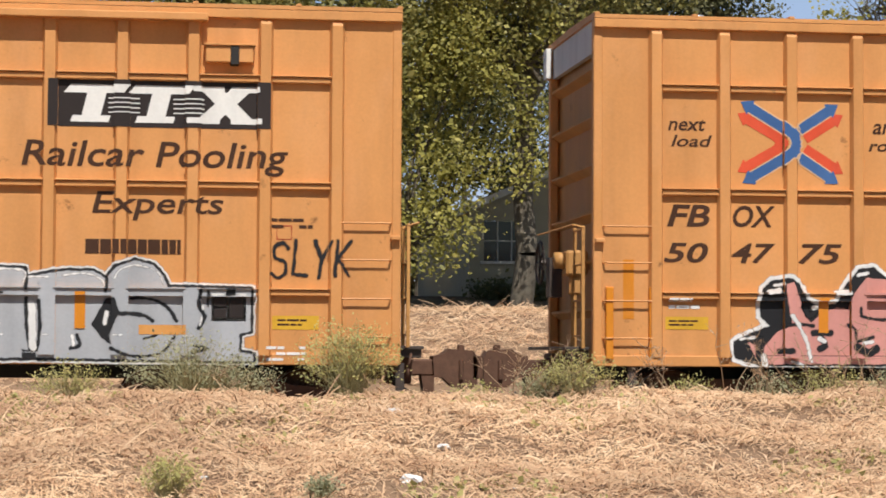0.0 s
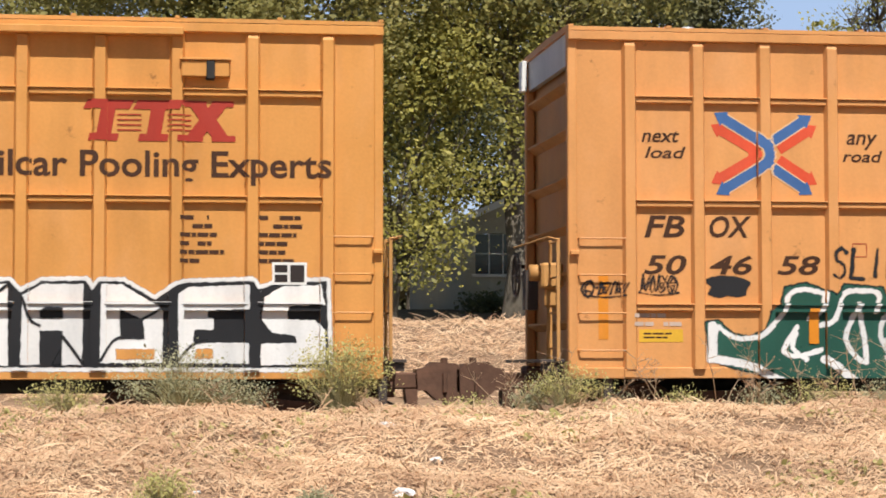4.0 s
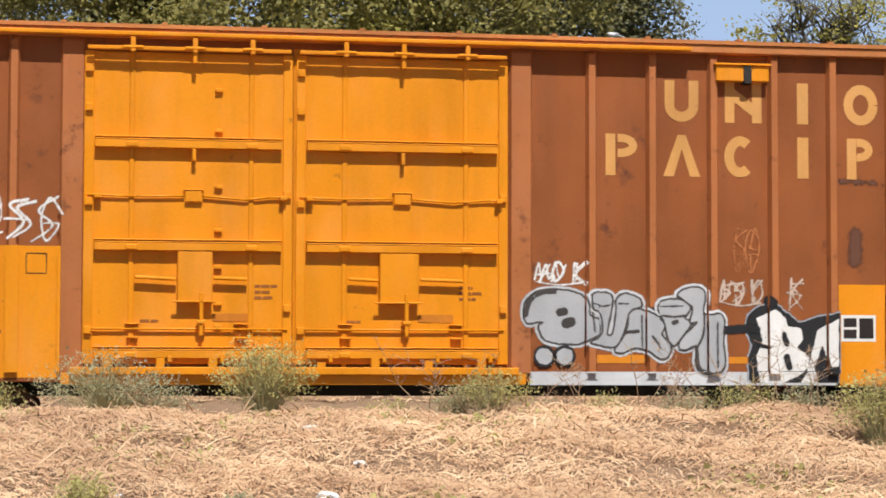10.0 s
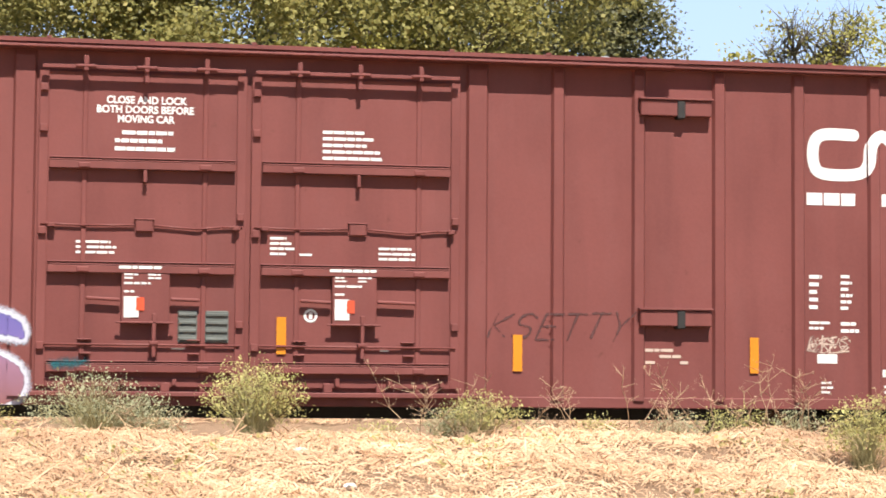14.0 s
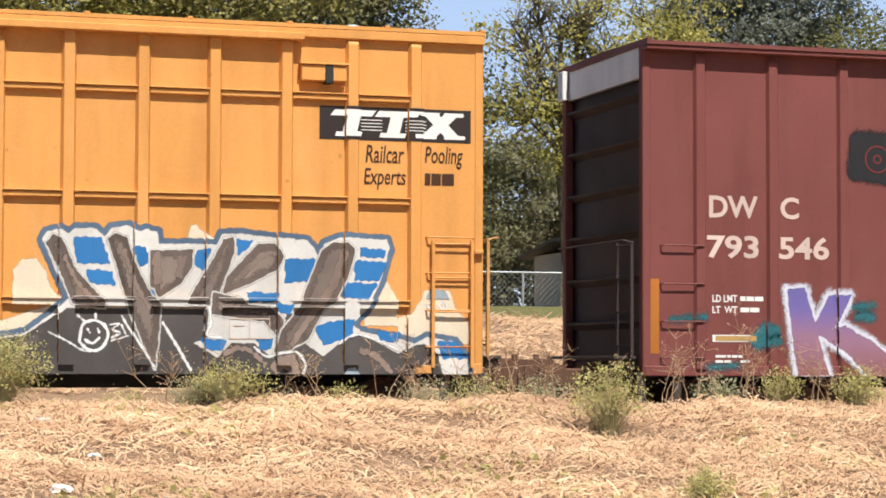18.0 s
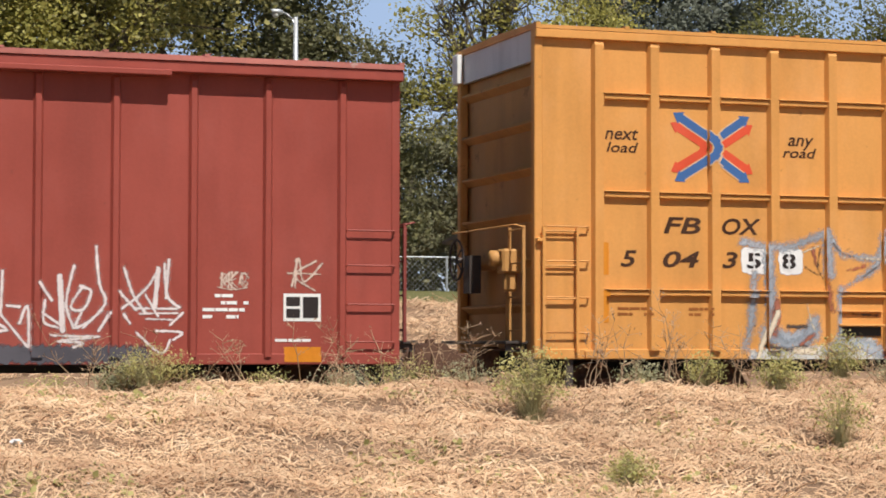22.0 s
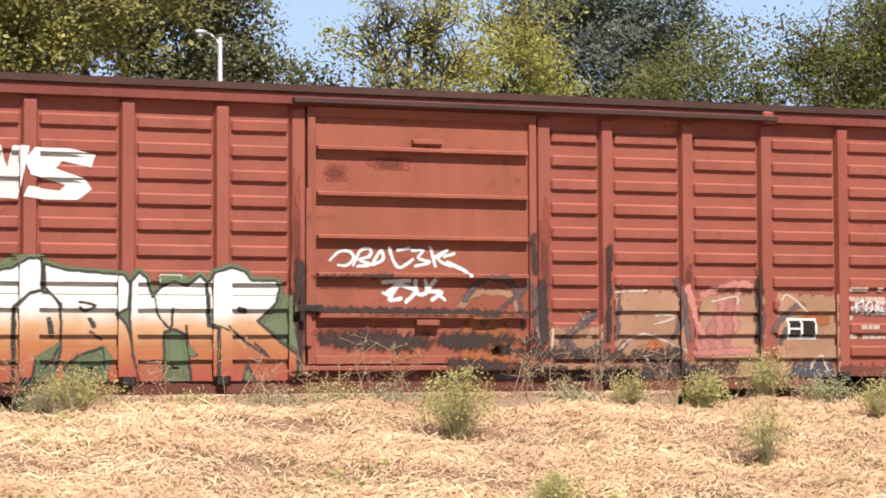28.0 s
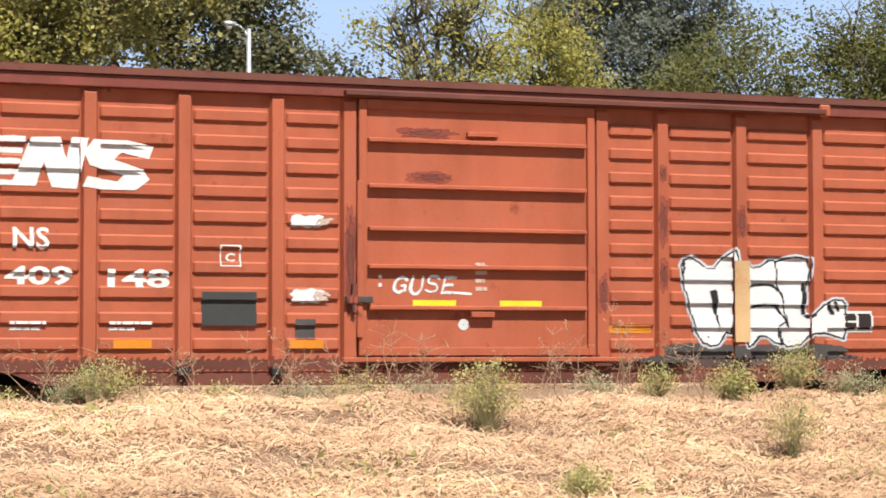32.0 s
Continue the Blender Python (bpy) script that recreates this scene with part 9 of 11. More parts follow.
def ribbed_car(label, left, right, body, door_mat, posts_u, corners, door, roof):
    """A boxcar with wide posts and pressed horizontal ribs between them."""
    car = Car(label, left, right, 4.40, 0.92, body)
    # roof edge colour holds soot and the shade of the eave
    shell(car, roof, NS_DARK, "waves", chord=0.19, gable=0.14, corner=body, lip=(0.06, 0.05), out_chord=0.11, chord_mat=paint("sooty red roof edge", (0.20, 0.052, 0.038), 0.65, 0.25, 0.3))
    posts(car, posts_u, 0.15, 0.075, 0.95, 4.22)
    posts(car, corners, 0.26, 0.06, 0.95, 4.25)
    du0, du1 = door
    posts(car, [du0 - 0.11, du1 + 0.11], 0.16, 0.08, 0.95, 4.22)
    edge = sorted([(u, 0.075) for u in posts_u] + [(u, 0.13) for u in corners] + [(du0 - 0.11, 0.08), (du1 + 0.11, 0.08)])
    for (a, wa), (b, wb) in zip(edge, edge[1:]):
        if a < (du0 + du1) / 2 < b or b - a < 0.4:
            continue
        for k in range(10):
            z = 1.19 + 0.302 * k
            x0, x1 = a + wa + 0.04, b - wb - 0.04
            car.put("pressed_rib", (x0 + x1) / 2, z + 0.03, x1 - x0, 0.15, 0.034, body, bevel=0.022)
    w = du1 - du0
    soil = paint("dark grime", (0.15, 0.05, 0.034), 0.7, 0.35)
    bm = bmesh.new()
    prism(bm, [(car.x(left) + 2.0, 0.98), (car.x(left) + 2.6, 0.74), (car.x(right) - 2.6, 0.74), (car.x(right) - 2.0, 0.98)], FACE - 0.012, FACE + 0.03)
    bmesh.ops.recalc_face_normals(bm, faces=bm.faces)
    part("skirt_plate", bm, soil, car.root, "dark grimy skirt plate below the side")
    spray(car, "rubbed_patch", [([(left + 0.25, 0.97), ((left + right) / 2, 0.985), (right - 0.25, 0.96)], 0.13)], soil, "dark rubbed grime", 0.003, 0, 0.02, wobble=0.03, seed=int(-left))
    d, on = door_leaf(car, du0, du1, 1.08, 4.20, 0.05, door_mat, (), (), label="worn red steel sliding door")
    for z in (3.70, 3.14, 2.62, 2.16, 1.66):
        on("door_rib", du0 + 0.12, du1 - 0.12, z - 0.025, z + 0.03, 0.085, bevel=0.01)
    on("lock_bar", du0 - 0.03, du0 + 0.04, 1.3, 3.2, 0.08)
    on("door_latch", du0 - 0.18, du0 + 0.16, 1.72, 1.80, 0.11, STEEL)
    on("latch_pin", du0 - 0.10, du0 - 0.05, 1.6, 1.95, 0.10, STEEL)
    on("handle", du0 + 0.45 * w, du0 + 0.58 * w, 3.78, 3.84, 0.07)
    on("handle", du0 + 0.46 * w, du0 + 0.56 * w, 1.55, 1.62, 0.09)
    car.put("door_track", du0 + 3.1, 4.26, 6.6, 0.07, 0.20, roof, bevel=0.01)
    car.put("door_track_end", du1 + 3.28, 4.28, 0.16, 0.16, 0.16, body, bevel=0.02)
    car.put("door_rail", (du0 + du1) / 2 + 0.6, 1.03, w + 1.6, 0.06, 0.10, body, bevel=0.01)
    for u in posts_u:
        car.put("jack_pad", u, 0.90, 0.14, 0.12, 0.08, BLACKED, bump=False, bevel=0.01)
    for a, b in ((left + 0.16, left + 0.80), (right - 0.80, right - 0.16)):
        side_rungs(car, a, b, (2.43, 1.98, 1.52, 1.06), body, bent=True)
    return car, on


def streak_mark(car, u0, u1, z0, z1, seed, first=0.45):
    """A white trade mark as plain shapes: speed stripes that end in two slanted blocks."""
    rng = random.Random(seed)
    w, h = u1 - u0, z1 - z0
    for k in range(5):
        z, e = z0 + h * (0.04 + 0.2 * k), u0 + first * w + 0.01 * k * w
        spray(car, "emblem_stripe", [], SPRAY_WHITE, "worn white painted speed stripe", 0.005, 0, 0.012, [[(u0 + rng.uniform(0, 0.03) * w, z), (e, z), (e, z + h * rng.uniform(0.09, 0.14)), (u0 + rng.uniform(0, 0.03) * w, z + h * 0.11)]], wobble=0.003, soft=0.016, wear=1.0, seed=seed + k)

    def at(*pts):
        return [(u0 + a * w, z0 + b * h) for a, b in pts]

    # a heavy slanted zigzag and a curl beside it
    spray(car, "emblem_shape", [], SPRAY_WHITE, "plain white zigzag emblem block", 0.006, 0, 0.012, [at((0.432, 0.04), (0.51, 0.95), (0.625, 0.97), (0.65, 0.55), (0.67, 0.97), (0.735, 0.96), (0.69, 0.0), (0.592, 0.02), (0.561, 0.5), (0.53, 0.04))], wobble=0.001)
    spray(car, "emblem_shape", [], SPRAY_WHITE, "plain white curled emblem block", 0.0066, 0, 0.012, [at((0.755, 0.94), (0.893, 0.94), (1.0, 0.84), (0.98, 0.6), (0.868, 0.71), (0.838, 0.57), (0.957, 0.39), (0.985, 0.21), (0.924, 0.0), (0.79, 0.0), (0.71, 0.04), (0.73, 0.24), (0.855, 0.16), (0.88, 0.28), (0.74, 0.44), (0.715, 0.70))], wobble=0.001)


def ribbed_first():
    car, on = ribbed_car("brick red ribbed steel boxcar with white and orange graffiti", -112.82, -97.05, NS_RED, NS_DOOR, [-112.05, -110.90, -109.76, -108.61, -107.47, -102.43, -101.29, -100.14, -98.99, -97.79],
                         [-112.69, -97.18], (-106.42, -103.42), DARK_ROOF)
    streak_mark(car, -111.94, -108.98, 3.00, 3.64, 200)
    word(car, "NS", -110.72, -110.33, 2.37, 2.59, WHITE_INK, 0, 0.03, "reporting_mark", "white stencilled reporting mark")
    blob(car, -111.3, -106.55, 0.74, 2.05, MOSS, 201, 0.10, lift=0.003, label="moss green sprayed background")
    tk = (-111.468, 2.584, 264, 287)
    spray(car, "spray_patch", [], MOSS, "moss green sprayed background", 0.0036, 0, 0.018, [sheet_shape(*tk, o) for o in ((60, 475, 110, 300, 120, 240, 170, 235, 335, 240, 290, 400, 262, 475), (335, 110, 400, 66, 445, 66, 400, 112), (840, 140, 880, 122, 930, 122, 970, 150, 870, 165))], wobble=0.01, seed=201)
    def torch_letter(k, o, *dark):
        for j, (grow, mat, text) in enumerate(((0.055, MOSS, ""), (0.017, BUBBLE_EDGE, ""), (-0.014, TORCH, "white, orange and red graffiti letters outlined in black"))):
            spray(car, "graffiti_letter" if text else "letter_outline", [], mat, text, (0.0046 + 0.0001 * k, 0.0056 + 0.0014 * k, 0.0063 + 0.0014 * k)[j], grow, 0.014, [sheet_shape(*tk, o)], wobble=0.003, seed=202 + k)
        if dark:
            spray(car, "letter_stroke", grid(*tk, *dark, width=7), BUBBLE_EDGE, "", 0.0067 + 0.0014 * k, 0, 0.010, wobble=0.002, seed=212 + k)

    torch_letter(0, (178, 85, 225, 85, 260, 118, 330, 125, 400, 110, 445, 80, 490, 78, 490, 180, 455, 190, 405, 235, 400, 300, 405, 460, 395, 515, 265, 515, 300, 400, 330, 260, 345, 235, 190, 255, 175, 245))
    torch_letter(1, (410, 240, 450, 195, 490, 185, 530, 200, 550, 250, 550, 350, 520, 420, 495, 440, 470, 410, 455, 515, 405, 515), (514, 280, 520, 330, (16,)))
    torch_letter(2, (500, 95, 560, 115, 740, 130, 760, 160, 755, 240, 720, 260, 750, 300, 790, 430, 800, 515, 700, 515, 680, 370, 600, 400, 560, 440, 560, 515, 520, 515, 550, 380, 550, 230, 500, 170), (605, 220, 655, 232, 625, 250, 608, 238), (640, 280, 650, 300, (14,)), (640, 320, 675, 345, (8,)))
    torch_letter(3, (765, 150, 790, 120, 815, 140, 835, 200, 860, 170, 900, 150, 945, 165, 985, 130, 1005, 150, 1010, 300, 1040, 310, 1040, 515, 960, 515, 945, 330, 900, 310, 870, 320, 870, 515, 800, 515, 770, 400, 760, 280), (842, 205, 852, 260, 890, 308, 900, 240), (940, 300, 952, 390, 975, 398))
    torch_letter(4, (1010, 160, 1030, 120, 1090, 100, 1130, 115, 1150, 145, 1230, 145, 1245, 170, 1230, 220, 1170, 285, 1220, 330, 1300, 400, 1295, 480, 1260, 515, 1180, 515, 1140, 430, 1115, 515, 1045, 515, 1045, 310, 1020, 290), (1112, 242, 1130, 248, (16,)), (1075, 300, 1120, 342, 1205, 405, 1165, 360), (1045, 300, 1075, 315))
    spray(car, "letter_stroke", [], MOSS, "moss green gaps between the letters", 0.0128, 0, 0.012, [sheet_shape(*tk, o) for o in ((465, 405, 552, 352, 492, 448), (680, 360, 708, 405, 690, 475), (942, 345, 978, 402, 950, 402), (1130, 440, 1172, 515, 1135, 505), (1188, 292, 1280, 250, 1300, 385))], seed=220)
    scribble(car, -110.85, -110.5, 1.22, 1.50, SPRAY_WHITE, 203, 3, 0.03)
    scribble(car, -110.85, -110.55, 1.0, 1.2, SPRAY_WHITE, 213, 3, 0.03)
    scribble(car, -111.95, -111.15, 1.82, 2.05, PALE_SPRAY, 204, 6, 0.02)
    scribble(car, -111.7, -111.2, 1.62, 1.78, PALE_SPRAY, 205, 4, 0.02)
    lines(car, -111.9, -111.2, 2.65, 2.95, 2, FAINT_RED, 206)
    lines(car, -111.9, -111.2, 2.3, 2.55, 2, FAINT_RED, 207)
    rect(car, -111.88, -111.38, 1.22, 1.42, AMBER, "reflector", "amber reflective strip", 0.005)
    lines(car, -111.9, -111.3, 1.0, 1.12, 2, WHITE_INK, 208, 0.6)
    at = (-106.5, 2.8, 100, 100)
    spray(car, "spray_tag", grid(*at, (37, 46, 48, 36, 61, 35, 67, 42, 59, 52, 48, 52, (3,)), (67, 52, 76, 34, 89, 32, 87, 41, 74, 45, 89, 51, 72, 53, (3,)), (91, 50, 102, 34, 105, 44, 92, 51, (3,)), (113, 30, 119, 47, 128, 54, 143, 44, (3,)), (124, 33, 139, 30, (3,)), (143, 33, 157, 33, 151, 42, 166, 47, 147, 52, (3,)), (167, 29, 173, 52, (3,)), (170, 42, 189, 32, 177, 43, 193, 52, (3,)), (185, 40, 198, 36, (3,)), (189, 47, 212, 57, 218, 64, (4,))), SPRAY_WHITE, "white sprayed tag of quick thin strokes", 0.006, 0.004, 0.010, wobble=0.002, seed=209)
    spray(car, "spray_tag", grid(*at, (105, 72, 139, 70, (4,)), (109, 86, 124, 75, 113, 93, 128, 92, (4,)), (126, 75, 147, 82, 135, 96, (4,)), (147, 70, 150, 86, 162, 84, 160, 70, (4,)), (173, 69, 164, 82, 181, 84, 169, 93, (4,)), (177, 86, 185, 93, (3,)), (105, 85, 116, 90, (3,))), SPRAY_WHITE, "white sprayed tag of quick thin strokes", 0.006, 0.004, 0.010, wobble=0.002, seed=210)
    soot = paint("dark rubbed grime", (0.055, 0.035, 0.03), 0.75, 0.3)
    spray(car, "grime_patch", grid(*at, (11, 106, 158, 108, 303, 110, (7,)), (-2, 52, -3, 169, (11,)), (314, 74, 318, 142, (11,)), (409, 26, 406, 142, (7,)), (625, 53, 623, 157, (7,)), (17, 66, 113, 64, (3,)), (302, 13, 305, 56, (6,))), soot, "dark grime rubbed on door and posts", 0.0068, 0, 0.016, wobble=0.012, seed=211, soft=0.09, wear=0.7)
    spray(car, "grime_patch", grid(*at, (31, 142, 150, 146, 296, 142, (23,)), (188, 170, 359, 182, 589, 179, (15,)), (265, 156, 400, 164, 506, 160, (17,))), soot, "dark grime rubbed low on the side", 0.0074, -0.02, 0.018, wobble=0.03, seed=212, soft=0.16, wear=1.1)
    faded = [paint("faded tan paint", (0.38, 0.205, 0.125), 0.65, 0.3), paint("faded pink paint", (0.50, 0.20, 0.165), 0.65, 0.3), paint("faded slate paint", (0.13, 0.085, 0.08), 0.65, 0.3), paint("faded ochre paint", (0.37, 0.12, 0.045), 0.65, 0.3)]
    sk = (-102.43 - 590 / 193.5, 1.40 + 325 / 240, 193.5, 240)
    for k, pane in enumerate(((432, 295, 575, 290, 575, 400, 432, 400), (612, 180, 805, 180, 805, 400, 612, 400), (845, 185, 1022, 190, 1022, 440, 845, 440), (1070, 185, 1240, 190, 1240, 395, 1060, 395), (400, 400, 1240, 400, 1240, 450, 330, 450), (205, 390, 240, 300, 290, 390))):
        spray(car, "spray_patch", [], faded[0], "faded tan old graffiti panel", 0.003 + 0.0003 * (k == 4), 0, 0.018, [sheet_shape(*sk, pane)], wobble=0.02, seed=300 + k, soft=0.06, wear=0.72)
    spray(car, "spray_patch", [], faded[1], "faded pink old graffiti", 0.0042, 0, 0.016, [sheet_shape(*sk, (820, 210, 850, 320, 920, 200, 945, 200, 930, 360, 835, 390))], wobble=0.015, seed=311, soft=0.07, wear=0.6)
    spray(car, "spray_patch", [], faded[3], "faded ochre old graffiti", 0.0042, 0, 0.016, [sheet_shape(*sk, (685, 360, 720, 325, 755, 360)), sheet_shape(*sk, (1130, 280, 1150, 250, 1215, 255, 1215, 285)), sheet_shape(*sk, (20, 390, 40, 375, 60, 392))], wobble=0.012, seed=312, soft=0.05, wear=0.5, apart=True)
    spray(car, "spray_patch", [], paint("faded dark blue paint", (0.075, 0.07, 0.085), 0.65, 0.35), "faded dark blue base of old graffiti", 0.0048, 0, 0.018, [sheet_shape(*sk, (290, 430, 560, 452, 640, 480, 700, 400, 790, 395, 820, 470, 1080, 445, 1110, 400, 1220, 400, 1235, 450, 1090, 490, 290, 495))], wobble=0.03, seed=313, soft=0.10, wear=0.8)
    spray(car, "spray_tag", grid(*sk, (200, 235, 240, 192, 330, 196, 352, 245, (18,)), (250, 300, 285, 345), width=14), faded[0], "faded old graffiti stroke", 0.0042, wobble=0.01, seed=314, soft=0.05, wear=0.5)
    spray(car, "spray_tag", grid(*sk, (470, 330, 520, 290, 550, 262), (480, 335, 512, 385, 570, 340), (398, 200, 408, 330, (34,)), (795, 215, 808, 330), (1020, 260, 1010, 330), (640, 340, 610, 380), (1090, 300, 1075, 340), width=15), faded[2], "faded old graffiti stroke", 0.0055, wobble=0.008, seed=315, soft=0.05, wear=0.5)
    old = (-106.5, 2.8, 100, 100)
    spray(car, "spray_patch", [], faded[3], "faded ochre old graffiti on the door", 0.0044, 0, 0.016, [sheet_shape(*old, o) for o in ((208, 130, 232, 100, 262, 118, 290, 150, 286, 172, 205, 168), (130, 148, 152, 146, 156, 162, 132, 164))], wobble=0.02, seed=317, soft=0.09, wear=0.75, apart=True)
    spray(car, "spray_tag", grid(*old, (212, 92, 232, 70, 262, 66, 282, 84, 290, 128, (7,)), (236, 122, 270, 96, 300, 74, (6,)), (306, 84, 318, 108, 312, 146, (9,)), (345, 146, 372, 118, 392, 110, (7,)), (352, 132, 366, 158, 396, 150, (6,)), (426, 72, 420, 140, (5,)), (505, 66, 514, 100, 502, 138, (7,)), (640, 132, 672, 104, 690, 96, (6,))), faded[2], "faded slate old graffiti stroke", 0.0056, wobble=0.012, seed=318, soft=0.06, wear=0.6)
    spray(car, "spray_tag", grid(*old, (520, 76, 530, 110, 548, 150, (10,)), (545, 84, 590, 70, 612, 72, (9,)), (570, 90, 566, 150, (11,)), (596, 76, 590, 128, (8,)), (530, 160, 610, 156, (8,))), faded[1], "faded pink old graffiti stroke", 0.0058, wobble=0.012, seed=319, soft=0.06, wear=0.5)
    spray(car, "spray_tag", grid(*sk, (720, 282, 772, 266, 768, 254, 725, 256), (620, 362, 690, 312, 800, 362), (880, 212, 950, 196, 950, 218), (1080, 205, 1100, 190, 1150, 242), (440, 300, 435, 390), (612, 185, 700, 180), (1160, 420, 1190, 380, 1210, 430), width=6), PALE_SPRAY, "thin pale lines of old graffiti", 0.0062, seed=316, wear=0.6)
    consolidated(car, -99.61, 1.52, 0.44, 0.28)
    lines(car, -98.9, -98.1, 1.35, 2.1, 6, PALE_SPRAY, 340, 0.6)
    scribble(car, -98.85, -98.1, 1.72, 1.9, SPRAY_WHITE, 341, 5, 0.02)
    spray(car, "spray_patch", [([(-97.79, 1.25), (-97.78, 1.85)], 0.10)], SPRAY_WHITE, "faint white overspray", 0.006, 0, 0.014, wobble=0.012, seed=342, soft=0.06, wear=0.7)
    bm = bmesh.new()
    ribbon(bm, car, [(-108.22, 2.0), (-108.22, 2.14), (-107.96, 2.14), (-107.96, 2.0), (-108.22, 2.0)], 0.012)
    decal(car, "stencil_frame", bm, WHITE_INK, "small white stencilled frame")
    rect(car, -97.7, -97.3, 1.3, 1.38, WHITE_INK, "id_tag", "white stencilled bar")
    for u0, u1, z0, z1 in ((-106.62, -106.50, 1.6, 3.3), (-103.40, -103.22, 1.6, 3.0), (-102.49, -102.37, 2.0, 2.6), (-101.35, -101.23, 1.9, 2.4), (-105.6, -105.1, 3.45, 3.62), (-106.2, -105.9, 3.3, 3.5), (-104.2, -103.6, 1.1, 1.4), (-106.3, -105.2, 1.35, 1.6)):
        stain(car, u0, u1, z0, z1, (0.33, 0.076, 0.046), (0.10, 0.035, 0.026), int(-u0 * 9))


def ribbed_last():
    car, on = ribbed_car("orange red ribbed steel boxcar with white graffiti letters", -129.83, -114.06, NS_BRIGHT, NS_BRIGHT, [-128.98, -127.84, -126.69, -125.57, -124.43, -119.34, -118.22, -117.10, -115.91, -114.76],
                         [-129.69, -114.19], (-123.42, -120.30), paint("red brown roof", (0.14, 0.05, 0.035), 0.7, 0.25, 0.4))
    streak_mark(car, -128.87, -125.93, 3.02, 3.64, 220)
    word(car, "NS", -127.57, -127.15, 2.32, 2.57, WHITE_INK, 0, 0.02, "reporting_mark", "white stencilled reporting mark")
    word(car, "409", -127.66, -126.88, 1.90, 2.12, WHITE_INK, 0, 0.03, "reporting_mark", "white stencilled car number")
    word(car, "148", -126.47, -125.73, 1.88, 2.10, WHITE_INK, 0, 0.03, "reporting_mark", "white stencilled car number")
    lines(car, -127.6, -127.0, 1.36, 1.5, 2, WHITE_INK, 221)
    lines(car, -126.45, -125.9, 1.36, 1.5, 2, WHITE_INK, 222)
    bm = bmesh.new()
    arc(bm, car, -125.0, 2.27, 0.17, 0.17, 0.02, 45, 405, 4)
    decal(car, "stencil_frame", bm, WHITE_INK, "small white stencilled frame")
    word(car, "C", -125.06, -124.94, 2.20, 2.30, WHITE_INK, 0, 0.03)
    rect(car, -125.35, -124.68, 1.44, 1.84, paint("dark slate panel", (0.05, 0.052, 0.05), 0.6, 0.15), "stain_panel", "dark slate painted-over panel", 0.005)
    for z in (2.62, 1.72):
        blob(car, -124.25, -123.85, z, z + 0.16, SPRAY_WHITE, int(z * 50), 0.25, square=0.9)
        scribble(car, -123.95, -123.75, z + 0.02, z + 0.12, PALE_SPRAY, int(z * 51), 1, 0.03)
    rect(car, -124.2, -123.95, 1.28, 1.52, DARK_SPRAY, "stain_panel", "dark stained panel")
    rect(car, -126.4, -125.95, 1.17, 1.27, AMBER, "reflector", "amber reflective strip")
    rect(car, -124.28, -123.85, 1.17, 1.27, AMBER, "reflector", "amber reflective strip")
    tag(car, "GUSE", -122.98, -122.14, 1.83, 2.06, SPRAY_WHITE, 0.035, 0.3, "white sprayed tag", 5)
    bm = bmesh.new()
    ribbon(bm, car, [(-122.3, 1.86), (-121.95, 1.84)], 0.03)
    for z in (1.92, 2.02):
        poly(bm, car, [(-123.16, z), (-123.12, z), (-123.12, z + 0.04), (-123.16, z + 0.04)])
    decal(car, "spray_tag", bm, SPRAY_WHITE, "")
    for a in (-122.72, -121.58):
        rect(car, a, a + 0.56, 1.69, 1.76, YELLOW, "reflector", "yellow reflective strip", 0.008)
    lines(car, -121.9, -121.7, 1.85, 2.25, 4, PALE_SPRAY, 224)
    bm = bmesh.new()
    arc(bm, car, -122.06, 1.46, 0.04, 0.04, 0.06, 0, 360)
    decal(car, "stencil_ring", bm, PALE_GREY, "grey stencilled dot", 0.006)
    at = (-119.2, 2.5, 100, 100)
    lettered(car, at, None,
             [(14, 30, 18, 21, 27, 18, 38, 23, 48, 31, 60, 32, 75, 17, 89, 8, 92, 22, 92, 84, 91, 111, 83, 113, 78, 111, 70, 120, 65, 127, 54, 129, 43, 125, 35, 111, 25, 79, 17, 47),
              (107, 25, 116, 30, 127, 29, 141, 20, 148, 20, 151, 42, 154, 56, 159, 69, 165, 84, 166, 99, 157, 127, 146, 124, 135, 116, 124, 116, 114, 127, 107, 130, 102, 112, 104, 70),
              (151, 21, 176, 15, 198, 18, 199, 24, 193, 49, 190, 80, 192, 92, 202, 92, 217, 78, 234, 71, 246, 71, 252, 78, 252, 111, 248, 120, 232, 114, 217, 112, 201, 113, 183, 127, 165, 130, 156, 124, 154, 105, 166, 98, 159, 66, 151, 46)], SPRAY_WHITE, SPRAY_BLACK, "white graffiti letters outlined in black", 0.05, GREY_EDGE, 226, wear=0.2)
    spray(car, "letter_stroke", grid(*at, (102, 57, 120, 51, 146, 52, 157, 64, (3,)), (102, 83, 128, 77, 154, 78, (3,)), (150, 80, 161, 94, 166, 105, (3,)), (190, 50, 189, 84, 195, 92, 204, 89, (5,)), (196, 19, 199, 26, (4,)), (226, 76, 233, 87, (6,)), (236, 73, 242, 83, (4,)), (156, 112, 157, 126, (3,)), (18, 23, 15, 37, (3,))), SPRAY_BLACK, "black strokes in the letters", 0.0096, 0, 0.009, [sheet_shape(*at, o) for o in ((53, 60, 63, 57, 65, 71, 64, 95, 69, 112, 61, 93), (87, 84, 91, 84, 91, 113, 83, 115))], wobble=0.002, seed=227)
